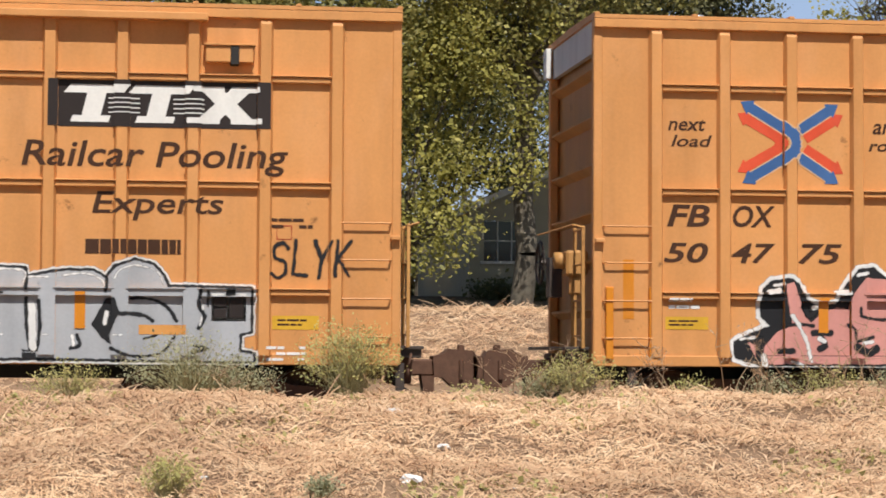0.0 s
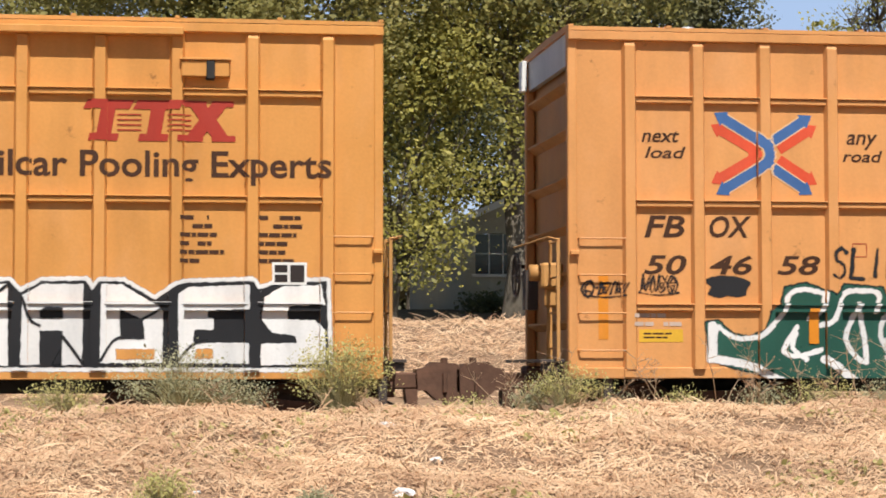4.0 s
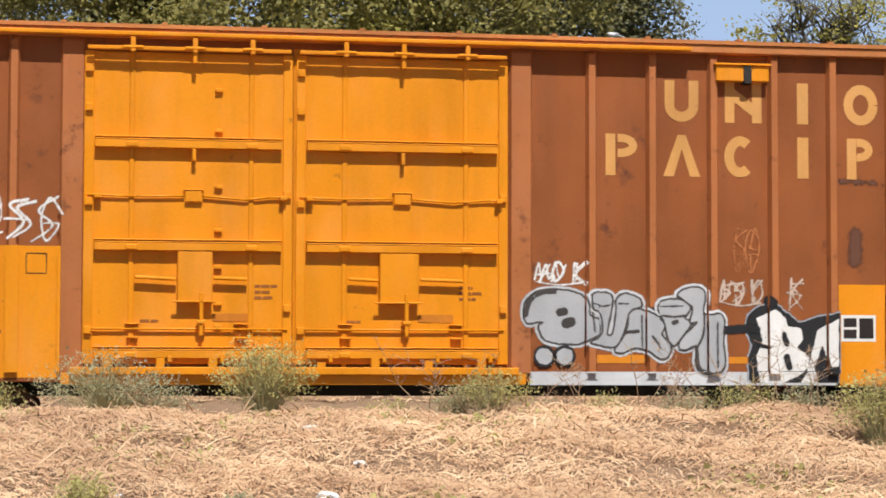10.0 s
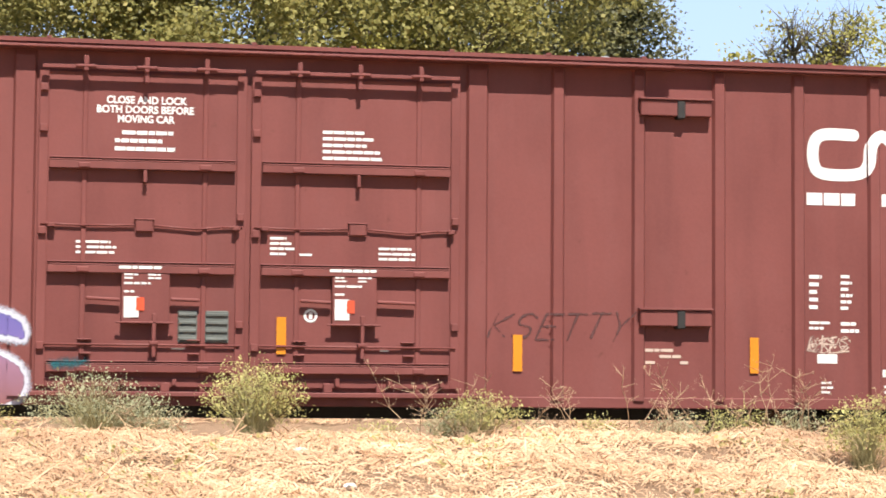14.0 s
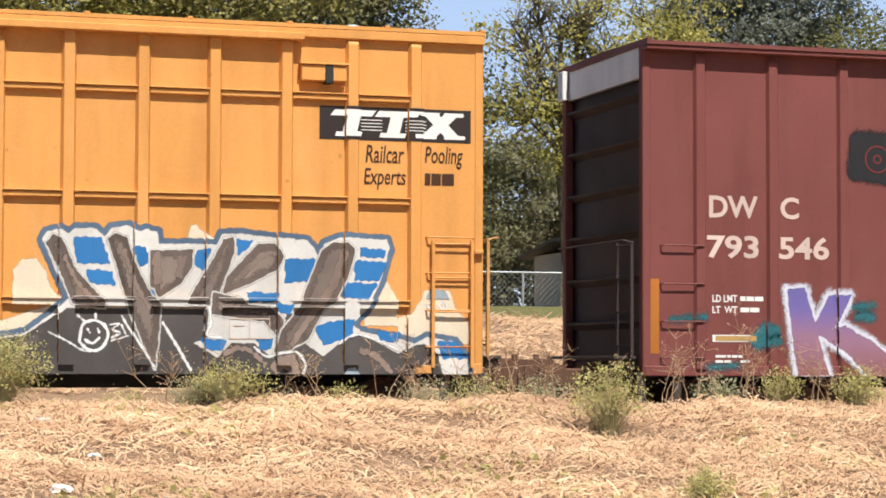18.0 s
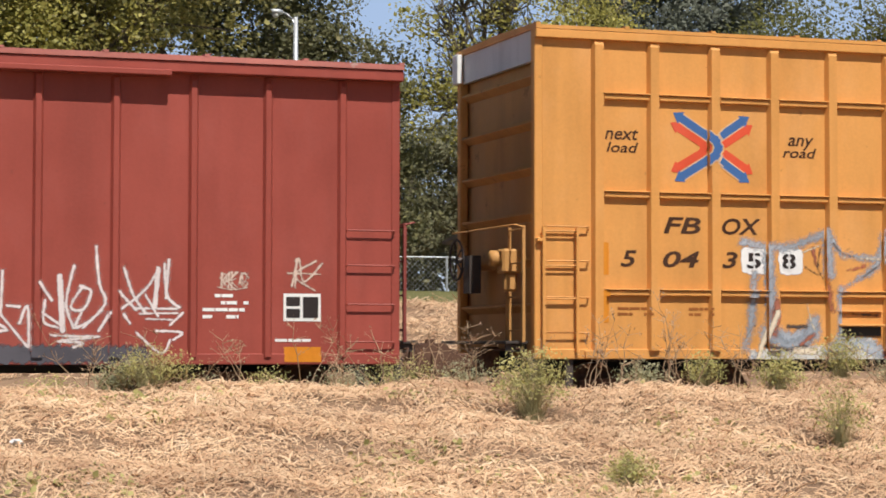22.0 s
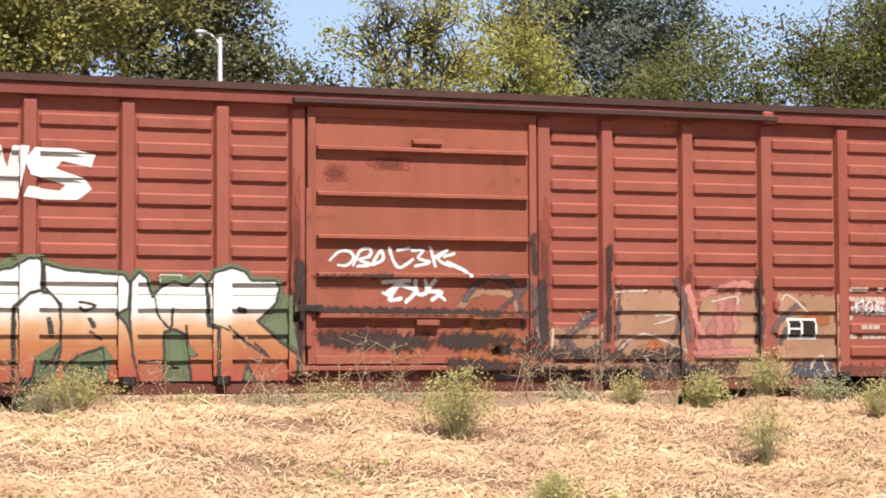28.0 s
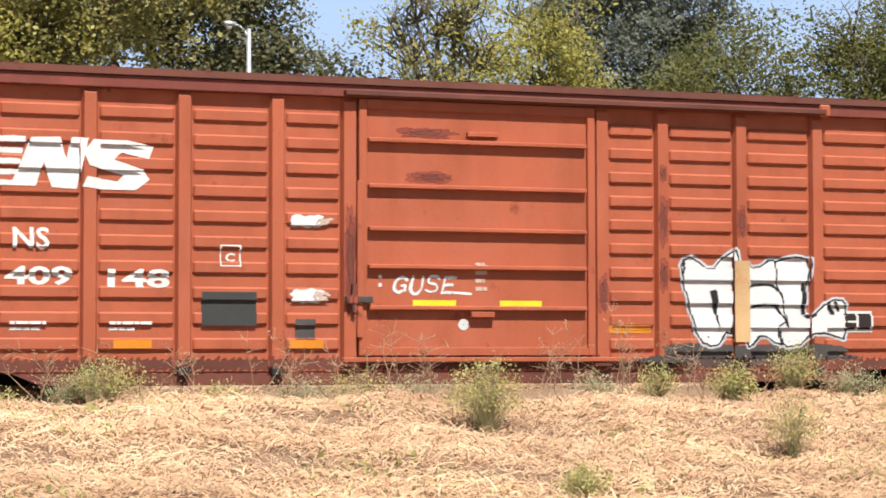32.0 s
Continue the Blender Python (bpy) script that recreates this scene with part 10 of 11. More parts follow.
    rect(car, -118.34, -118.12, 1.25, 2.3, paint("rusty streak paint", (0.62, 0.40, 0.20), 0.6, 0.3, 0.9, (0.42, 0.19, 0.07)), "rust_streak", "rust streak down a post", 0.016)
    blob(car, -119.6, -116.6, 0.95, 1.22, DARK_SPRAY, 228, 0.25, label="dark rubbed paint along the sill")
    consolidated(car, -116.50, 1.52, 0.46, 0.28)
    rect(car, -115.80, -114.92, 1.34, 1.50, AMBER, "reflector", "amber reflective strip")
    rect(car, -120.1, -119.5, 1.36, 1.46, AMBER, "reflector", "amber reflective strip")
    lines(car, -115.7, -115.05, 1.55, 2.08, 5, WHITE_INK, 230, 0.7)
    rect(car, -115.1, -114.96, 1.70, 1.78, CREAM_SPRAY, "id_tag", "cream tag plate")
    lines(car, -115.7, -115.1, 1.22, 1.32, 1, WHITE_INK, 231, 1.0)
    lines(car, -115.7, -115.0, 1.02, 1.12, 2, WHITE_INK, 232, 0.7)
    for u0, u1, z0, z1 in ((-119.40, -119.28, 2.5, 3.1), (-119.40, -119.28, 1.9, 2.3), (-118.28, -118.16, 2.6, 3.0), (-119.39, -119.29, 3.3, 3.5), (-123.60, -123.45, 1.6, 2.9), (-122.9, -122.2, 3.75, 3.87), (-122.8, -122.2, 3.2, 3.33), (-120.25, -120.12, 1.6, 2.1)):
        stain(car, u0, u1, z0, z1, (0.33, 0.076, 0.046), (0.10, 0.035, 0.026), int(-u0 * 9))


orange_first()
orange_second()
orange_third()
brown_double_door()
maroon_double_door()
orange_fourth()
red_smooth()
ribbed_first()
ribbed_last()

# ---- hazy sky far behind the trees ----
def backdrop():
    m = bpy.data.materials.new("pale summer sky")
    m.use_nodes = True
    n, l = m.node_tree.nodes, m.node_tree.links
    n.remove(n["Principled BSDF"])
    em, tc, sep, mr = n.new("ShaderNodeEmission"), n.new("ShaderNodeTexCoord"), n.new("ShaderNodeSeparateXYZ"), n.new("ShaderNodeMapRange")
    l.new(tc.outputs["Object"], sep.inputs[0])
    l.new(sep.outputs["Z"], mr.inputs[0])
    mr.inputs[1].default_value, mr.inputs[2].default_value = 0.0, 200.0
    l.new(ramp_of(n, l, mr.outputs[0], [(0.0, (0.55, 0.62, 0.72)), (0.4, (0.37, 0.49, 0.70)), (1.0, (0.27, 0.41, 0.68))]), em.inputs[0])
    l.new(em.outputs[0], n["Material Output"].inputs[0])
    bm = bmesh.new()
    ring = [(600 * math.sin(radians(a)), 600 * math.cos(radians(a))) for a in range(-90, 91, 10)]
    low, high = [bm.verts.new((x, y, -20)) for x, y in ring], [bm.verts.new((x, y, 260)) for x, y in ring]
    for k in range(len(ring) - 1):
        bm.faces.new((low[k], high[k], high[k + 1], low[k + 1]))
    ob = new("backdrop", mesh_of(bm, m))
    tagged(ob, "pale blue hazy summer sky beyond the trees", "sky", kind="structure")


backdrop()

# ---- beyond the track: house, lamp, fence ----
STUCCO = plain("grey green stucco", (0.40, 0.365, 0.275), 0.9, 0, 30, 0.12, 0.4)
SHINGLE = plain("grey shingle", (0.20, 0.185, 0.17), 0.9, 0, 14, 0.3, 0.5)
TRIM = plain("off-white trim paint", (0.62, 0.60, 0.55), 0.6, 0, 12, 0.1, 0.1)
SHUTTER = plain("dark shutter paint", (0.03, 0.03, 0.03), 0.6, 0, 12, 0.2, 0.1)
DOOR_GREY = plain("grey blue door paint", (0.20, 0.23, 0.25), 0.6, 0, 12, 0.15, 0.1)
SIDING = plain("white siding paint", (0.72, 0.72, 0.70), 0.6, 0, 12, 0.06, 0.1)
GALV = plain("galvanised steel", (0.50, 0.51, 0.52), 0.45, 0.5, 20, 0.12, 0.1)
DARK_GLASS, _n, _l, _b = nodes_of("dark window glass", 0.08)
_b.inputs["Base Color"].default_value = (0.035, 0.04, 0.045, 1)
SKIN = ground_material("bark", (0.20, 0.17, 0.13), (0.10, 0.08, 0.06), None, 3.0)


def window_unit(parent, x0, x1, z0, z1, y, cols, rows, shutters=True):
    """A window with frame, sill, bars and panes, set into a wall that faces the track."""
    w = part("window", boxes((x0 - 0.05, x0, y - 0.05, y + 0.04, z0, z1), (x1, x1 + 0.05, y - 0.05, y + 0.04, z0, z1), (x0 - 0.05, x1 + 0.05, y - 0.05, y + 0.04, z1, z1 + 0.06)), TRIM, parent)
    part("sill", boxes((x0 - 0.1, x1 + 0.1, y - 0.12, y + 0.04, z0 - 0.08, z0), bevel=0.01), TRIM, w)
    dx, dz = (x1 - x0) / cols, (z1 - z0) / rows
    for i in range(cols):
        for j in range(rows):
            part("pane", block(dx - 0.03, 0.01, dz - 0.03, DARK_GLASS, 0.0), None, w, "", (x0 + (i + 0.5) * dx, y + 0.01, z0 + (j + 0.5) * dz))
    for i in range(1, cols):
        part("glazing_bar", block(0.035, 0.03, z1 - z0, TRIM, 0.004), None, w, "", (x0 + i * dx, y - 0.01, (z0 + z1) / 2))
    for j in range(1, rows):
        part("glazing_bar", block(x1 - x0, 0.028, 0.03, TRIM, 0.004), None, w, "", ((x0 + x1) / 2, y - 0.01, z0 + j * dz))
    if shutters:
        for a in (x0 - 0.42, x1 + 0.06):
            part("shutter", boxes((a, a + 0.34, y - 0.06, y, z0 - 0.05, z1 + 0.05), *[(a + 0.04, a + 0.30, y - 0.07, y - 0.055, z0 + 0.1 * k, z0 + 0.1 * k + 0.05) for k in range(int((z1 - z0) / 0.1))]), SHUTTER, w, "dark louvred shutter")


def stucco_house():
    """The low house with its gable to the street, at y = 58."""
    y, base = 58.0, 2.50
    root = empty("house", pose(11.6, y, base), "low grey-green stucco house with a shingle roof", "house")

    def X(x):
        return x - 11.6

    hl, hr, apex_x, eave, apex = X(8.55), X(14.85), X(11.45), 2.50, 3.78
    # the gable wall, in strips that leave the openings free
    bm = bmesh.new()
    wins = [(X(12.28), X(13.62), 1.20, 2.22), (X(10.85), X(11.55), 0.35, 2.15), (X(8.95), X(10.1), 1.0, 2.1)]
    xs_cut = sorted({hl, hr, *[v for w in wins for v in w[:2]]})
    for a, b in zip(xs_cut, xs_cut[1:]):
        zs = sorted([(w[2], w[3]) for w in wins if w[0] < (a + b) / 2 < w[1]])
        z = -0.4
        for c, d in zs + [(eave, eave)]:
            add_box(bm, a, b, 0, 0.2, z, c)
            z = d
    prism(bm, [(hl, eave), (hr, eave), (apex_x, apex)], 0, 0.2)
    part("wall", bm, STUCCO, root, "grey-green stucco gable wall")
    part("wall", boxes((hr - 0.2, hr, 0.2, 11, -0.4, eave), (hl, hl + 0.2, 0.2, 11, -0.4, eave), (hl, hr, 11, 11.2, -0.4, eave)), STUCCO, root)
    window_unit(root, wins[0][0], wins[0][1], wins[0][2], wins[0][3], 0.06, 4, 4)
    window_unit(root, wins[2][0], wins[2][1], wins[2][2], wins[2][3], 0.06, 3, 2, False)
    door = part("door", boxes((wins[1][0] + 0.04, wins[1][1] - 0.04, 0.05, 0.1, 0.36, 2.11), bevel=0.01), DOOR_GREY, root, "grey-blue screen door")
    part("door_frame", boxes((wins[1][0], wins[1][0] + 0.04, -0.02, 0.12, 0.35, 2.15), (wins[1][1] - 0.04, wins[1][1], -0.02, 0.12, 0.35, 2.15), (wins[1][0], wins[1][1], -0.02, 0.12, 2.11, 2.15)), TRIM, root)
    part("door_panel", boxes((wins[1][0] + 0.12, wins[1][1] - 0.12, 0.03, 0.05, 0.5, 1.1), (wins[1][0] + 0.12, wins[1][1] - 0.12, 0.03, 0.05, 1.2, 2.0), bevel=0.008), plain("door panel paint", (0.26, 0.29, 0.31), 0.6), door)
    part("porch_step", boxes((X(10.6), X(11.8), -1.0, 0, 0, 0.17), (X(10.7), X(11.7), -0.7, 0, 0.17, 0.34), bevel=0.01), CONCRETE, root)
    # roof slopes that run back from the gable, with shingle courses
    for side, (ex, px) in (("l", (hl - 0.45, apex_x)), ("r", (hr + 0.45, apex_x))):
        k = (apex - eave) / abs((hl if side == "l" else hr) - apex_x)
        ez = eave - 0.45 * k
        bm = bmesh.new()
        n = 16
        for j in range(n):
            a, b = j / n, (j + 1) / n
            xa, xb = ex + (px - ex) * a, ex + (px - ex) * b
            za, zb = ez + (apex - ez) * a, ez + (apex - ez) * b
            v = [bm.verts.new(p) for p in ((xa, -0.45, za + 0.05), (xb, -0.45, zb + 0.035), (xb, 11.5, zb + 0.035), (xa, 11.5, za + 0.05), (xa, -0.45, za), (xb, -0.45, zb), (xb, 11.5, zb), (xa, 11.5, za))]
            for f in ((0, 1, 2, 3), (7, 6, 5, 4), (0, 4, 5, 1), (3, 2, 6, 7), (0, 3, 7, 4)):
                bm.faces.new([v[i] for i in f])
        bmesh.ops.recalc_face_normals(bm, faces=bm.faces)
        part("roof", bm, SHINGLE, root, "grey shingle roof slope")
        bm = bmesh.new()
        prism(bm, [(ex, ez - 0.16), (px, apex - 0.16), (px, apex + 0.03), (ex, ez + 0.03)], -0.48, -0.44)
        bmesh.ops.recalc_face_normals(bm, faces=bm.faces)
        part("barge_board", bm, TRIM, root, "off-white barge board")
    # a second gable further back
    bm = bmesh.new()
    prism(bm, [(X(14.0), 2.4), (X(16.6), 2.4), (X(15.3), 4.25)], 8.0, 8.2)
    part("rear_gable", bm, STUCCO, root)
    for s in (-1, 1):
        bm = bmesh.new()
        prism(bm, [(X(15.3) - s * 0.0, 4.30), (X(15.3) + s * 1.65, 2.05), (X(15.3) + s * 1.65, 2.17), (X(15.3), 4.44)], 7.6, 13)
        bmesh.ops.recalc_face_normals(bm, faces=bm.faces)
        part("rear_roof", bm, SHINGLE, root)
    part("meter_box", boxes((X(14.2), X(14.45), -0.12, 0, 1.0, 1.4), bevel=0.01), GALV, root)


stucco_house()


def shrub_row(x0, x1, y, n, h, seed, label, mat):
    """Low shrubs: clumps of small leaves on short stems."""
    rng = np.random.default_rng(seed)
    for k in range(n):
        x = x0 + (x1 - x0) * (k + 0.5) / n + rng.uniform(-0.1, 0.1)
        root = empty("shrub", pose(x, y, float(ground_z(x, y)) + 0.06), label, "shrub", "shrubs by the house")
        bm = bmesh.new()
        for j in range(6):
            a = rng.uniform(0, 6.3)
            tube(bm, (0, 0, 0), (0.3 * math.cos(a), 0.3 * math.sin(a), h * rng.uniform(0.5, 0.9)), 0.015, 0.006, 5)
        part("stem_tuft", bm, SKIN, root)
        leaves("foliage", rng, rng.normal(0, 1, (14, 3)) * (0.28, 0.28, h * 0.22) + (0, 0, h * 0.55), 45, 0.13, 0.10, mat, root)


def leaves(name, rng, centres, per, spread, size, material, parent, flat=1.0):
    """Many small leaves round the given centres."""
    c = np.repeat(np.asarray(centres, float), per, 0)
    n = len(c)
    p = c + rng.normal(0, 1, (n, 3)) * spread
    up = rng.normal(0, 1, (n, 3)) + np.array((0, -0.9, 1.1)) * flat   # leaves turn to the light
    d = np.cross(up, rng.normal(0, 1, (n, 3)))
    d /= np.linalg.norm(d, axis=1)[:, None] + 1e-9
    s = np.cross(d, up)
    s /= np.linalg.norm(s, axis=1)[:, None] + 1e-9
    ln = size * rng.lognormal(0, 0.3, n)[:, None]
    v = np.stack([p - d * ln * 0.5, p + s * ln * 0.32, p + d * ln * 0.5, p - s * ln * 0.32], 1).reshape(-1, 3)
    ids = np.arange(n)[:, None] * 4 + np.arange(4)[None]
    return cloud(name, v, ids, material, parent)


LEAF_A = leafy("sycamore leaves", [(0.0, (0.14, 0.135, 0.046)), (0.35, (0.31, 0.28, 0.085)), (0.8, (0.53, 0.45, 0.15)), (1.0, (0.72, 0.57, 0.22))], 0.5, 0.5)
LEAF_B = leafy("dark tree leaves", [(0.0, (0.08, 0.085, 0.04)), (0.6, (0.16, 0.165, 0.068)), (1.0, (0.29, 0.265, 0.105))], 0.55, 0.45)
LEAF_C = leafy("yellow green leaves", [(0.0, (0.20, 0.19, 0.055)), (0.5, (0.42, 0.375, 0.09)), (0.85, (0.62, 0.53, 0.14)), (1.0, (0.74, 0.61, 0.20))], 0.5, 0.45)
LEAF_G = leafy("shaded olive leaves", [(0.0, (0.09, 0.09, 0.045)), (0.35, (0.165, 0.16, 0.074)), (0.8, (0.29, 0.265, 0.12)), (1.0, (0.46, 0.375, 0.165))], 0.5, 0.45)
# far trees: the haze of distance is mixed into this paler colour
LEAF_F = leafy("dusty olive leaves", [(0.0, (0.115, 0.112, 0.062)), (0.6, (0.21, 0.20, 0.105)), (1.0, (0.33, 0.30, 0.16))], 0.55, 0.4)
LEAF_D = leafy("fresh green leaves", [(0.0, (0.085, 0.085, 0.024)), (0.55, (0.175, 0.17, 0.042)), (1.0, (0.34, 0.305, 0.075))], 0.55, 0.4)
LEAF_E = leafy("grey green leaves", [(0.0, (0.11, 0.115, 0.085)), (0.6, (0.165, 0.175, 0.125)), (1.0, (0.22, 0.225, 0.155))], 0.55, 0.3)


def tree(x, y, height, lobes, clumps, per, size, leaf_mat, seed, label, trunk_r=0.28, bare=0, clump_r=0.40, fork=0.3, clear=None):
    """A tree: tapered trunk, limbs that reach into the crown's lobes, and leaves in clumps with gaps between.
    lobes: (dx, dy, z, rx, rz) above the base."""
    rng = np.random.default_rng(seed)
    base = float(ground_z(x, y))
    root = empty("tree", pose(x, y, base), label, "tree", "trees beyond the track")
    bm = bmesh.new()
    p, r = Vector((0, 0, -0.2)), trunk_r
    top = height * fork
    for k in range(4):
        q = Vector((rng.normal(0, 0.08), rng.normal(0, 0.08), top * (k + 1) / 4))
        tube(bm, p, q, r, r * 0.9, 10, False)
        p, r = q, r * 0.9
    part("trunk", bm, SKIN, root, "tapered bark-covered trunk", smooth=True)
    centres = []
    weight = np.array([l[3] ** 2 * l[4] for l in lobes])
    weight /= weight.sum()
    bm = bmesh.new()
    for i, (dx, dy, z, rx, rz) in enumerate(lobes):
        n = max(3, int(clumps * weight[i]))
        d = rng.normal(0, 1, (n, 3))
        d /= np.linalg.norm(d, axis=1)[:, None]
        rad = rng.uniform(0.35, 1.0, n) ** 0.5
        c = d * rad[:, None] * (rx, rx * 0.9, rz) + (dx, dy, z)
        centres.append(c)
        # limbs
        hub = Vector((dx * 0.6, dy * 0.6, max(top, z - rz * 0.7)))
        start = Vector((0, 0, top * rng.uniform(0.75, 1.0)))
        midp = (start + hub) / 2 + Vector((rng.normal(0, 0.15), rng.normal(0, 0.15), 0.1))
        r0 = trunk_r * 0.5
        tube(bm, start, midp, r0, r0 * 0.75, 7, False)
        tube(bm, midp, hub, r0 * 0.75, r0 * 0.5, 7, False)
        for j in rng.choice(n, min(n, 9), replace=False):
            e = Vector(c[j])
            m = (hub + e) / 2 + Vector(rng.normal(0, 0.2, 3))
            tube(bm, hub, m, r0 * 0.34, r0 * 0.2, 5, False)
            tube(bm, m, e, r0 * 0.2, 0.012, 5, False)
        for j in range(bare):
            a = rng.uniform(0, 6.3)
            e = hub + Vector((math.cos(a) * rx * 0.8, math.sin(a) * rx * 0.5, rz * rng.uniform(0.9, 1.9)))
            m = (hub + e) / 2 + Vector(rng.normal(0, 0.25, 3))
            tube(bm, hub, m, 0.05, 0.03, 5, False)
            tube(bm, m, e, 0.03, 0.008, 5, False)
            for t in range(4):
                f = m.lerp(e, rng.uniform(0.1, 0.9))
                tube(bm, f, f + Vector(rng.normal(0, 0.4, 3)) + Vector((0, 0, 0.3)), 0.014, 0.005, 4, False)
    part("branchwork", bm, SKIN, root, smooth=True)
    c = np.concatenate(centres)
    if clear:
        c = c[c[:, 2] > clear]
    leaves("crown", rng, c, int(per * 2.8), clump_r * np.array((1, 1, 0.7)), size * 0.48, leaf_mat, root)
    return root


# crowns are given from the ground at the trunk
tree(1.9, 50, 12, [(0, 0, 5.6, 2.6, 2.6), (-2.4, 0.5, 7.6, 2.6, 2.6), (2.2, 0, 8.0, 2.6, 2.8), (0, 1, 10.3, 2.8, 2.4), (-1.2, -1.2, 4.2, 1.7, 1.3), (1.5, -1.0, 4.0, 1.5, 1.2), (-2.1, -0.5, 3.1, 1.3, 1.6), (-2.9, 0, 4.6, 1.2, 1.4), (-0.8, -0.6, 2.5, 1.2, 1.1), (-2.2, -0.3, 1.6, 0.6, 0.8), (0.7, -0.6, 2.7, 1.3, 0.9)], 400, 75, 0.24, LEAF_A, 11, "broad green tree with low hanging boughs", 0.24, fork=0.22)
tree(5.9, 51, 9, [(0, 0, 3.6, 1.6, 2.0), (0.6, -0.4, 2.2, 1.2, 1.3), (-0.4, 0, 5.6, 1.9, 1.6), (0.9, 0.3, 6.3, 1.5, 1.4), (2.0, 0, 4.4, 1.4, 1.5), (2.2, 0.2, 6.8, 1.6, 1.4), (1.4, -0.3, 2.9, 0.9, 1.0)], 120, 62, 0.22, LEAF_C, 12, "small green tree with drooping branches", 0.14, fork=0.2)
tree(8.9, 52, 14, [(-1.5, 0, 8.3, 2.6, 2.4), (1.8, 0.4, 8.6, 2.7, 2.4), (0, 0, 10.8, 3.0, 2.5), (-3.2, 0.8, 10.0, 2.3, 2.2), (3.6, 0.6, 10.6, 2.4, 2.2), (0.2, -0.5, 6.9, 1.6, 1.1)], 250, 72, 0.24, LEAF_A, 13, "tall leafy street tree with yellowing leaves", 0.30, fork=0.42)
tree(14.6, 64, 16, [(0, 0, 10.6, 3.2, 3.0), (-3.2, 0, 9.6, 2.9, 2.8), (1.6, 0, 8.2, 2.3, 2.3), (1.5, 0, 5.6, 2.8, 2.4), (3.9, 0.5, 5.4, 2.0, 2.0), (-1.5, 0, 13.0, 2.6, 1.8), (5.2, 0, 3.4, 1.7, 1.9), (3.0, 0, 3.2, 1.9, 2.0), (5.0, 0.4, 6.2, 1.1, 1.0), (4.0, 0, 7.5, 1.4, 0.8), (5.7, 0, 6.6, 1.3, 0.9), (2.9, 0, 9.2, 1.2, 1.1)], 540, 70, 0.27, LEAF_G, 14, "large dark green tree behind the house", 0.34, fork=0.25)
tree(-3.0, 62, 14, [(0, 0, 9.5, 3.4, 3.2), (-3, 0, 8, 2.8, 2.8), (2.5, 0, 11, 2.8, 2.4), (0, 0, 5, 2.6, 2.4)], 260, 70, 0.27, LEAF_A, 15, "large green street tree", 0.3, fork=0.25)
tree(5.0, 66, 15, [(0, 0, 10, 3.4, 3.4), (-2.5, 0, 12, 2.8, 2.2), (3, 0, 12, 2.8, 2.4), (2, 0, 7, 2.6, 2.4)], 260, 70, 0.27, LEAF_B, 16, "tall dark green tree behind the yard", 0.3, fork=0.25)
tree(22.9, 63, 13, [(-1.4, 0, 9.2, 0.7, 0.6), (-0.9, 0, 6.6, 1.5, 1.0), (1.0, 0, 7.2, 1.5, 1.2), (-1.6, 0, 7.9, 0.9, 0.7), (0.4, 0, 5.2, 1.8, 1.2), (-0.2, 0, 8.8, 0.8, 0.6), (-2.0, 0, 5.6, 1.0, 0.9), (-2.0, 0, 8.4, 0.7, 0.6), (0.9, 0, 9.2, 1.2, 0.8), (1.9, 0, 8.0, 1.2, 0.9)], 150, 27, 0.24, LEAF_C, 17, "thin yellow-green tree with bare twigs at its top", 0.22, bare=13, clump_r=0.40, fork=0.45)
tree(27.0, 65, 13, [(0, 0, 8.2, 1.7, 1.3), (1.2, 0, 6.6, 1.7, 1.4), (-0.9, 0, 9.8, 0.9, 0.7), (0.9, 0, 9.6, 1.2, 0.9), (-1.2, 0, 5.4, 1.5, 1.2)], 110, 40, 0.24, LEAF_C, 18, "thin yellow-green tree with open crown", 0.2, bare=3, clump_r=0.42, fork=0.4)
tree(34.0, 74, 16, [(0, 0, 9.5, 3.2, 3.4), (2.4, 0, 11.8, 2.6, 2.2), (-1.8, 0, 12.4, 2.4, 2.0), (1, 0, 6.0, 3.0, 2.5), (3.6, 0, 8.6, 2.2, 2.6), (-0.6, 0, 9.0, 2.0, 2.4)], 420, 62, 0.27, LEAF_E, 19, "grey-green broad tree in the distance", 0.3, fork=0.25)
tree(33.0, 62, 11, [(0, 0, 7.4, 2.6, 2.2), (2.3, 0, 6.4, 2.4, 2.2), (-2.0, 0, 6.6, 1.8, 1.8), (0.5, 0, 4.6, 2.6, 1.8)], 190, 60, 0.22, LEAF_D, 20, "rounded fresh green tree beyond the street", 0.22, fork=0.25)
tree(37.5, 61, 14, [(-1.0, 0, 7.6, 1.0, 1.9), (1.6, 0, 9.4, 0.9, 2.2), (0.3, 0, 5.4, 1.9, 1.8), (2.8, 0, 8.2, 1.2, 2.4), (-2.2, 0, 9.4, 0.6, 1.2), (0.9, 0, 7.4, 1.5, 2.6), (1.6, 0, 10.2, 1.3, 1.8)], 290, 46, 0.22, LEAF_D, 21, "slender green trees with thin upright tops", 0.2, bare=2, clump_r=0.36, fork=0.3)
tree(42.0, 66, 14, [(0, 0, 9.4, 2.4, 3.0), (2, 0, 6.5, 2.4, 2.6), (-1.8, 0, 6.2, 2.0, 2.4), (1.5, 0, 11.0, 1.8, 2.0)], 260, 55, 0.24, LEAF_D, 22, "fresh green tree at the end of the street", 0.24, fork=0.25)


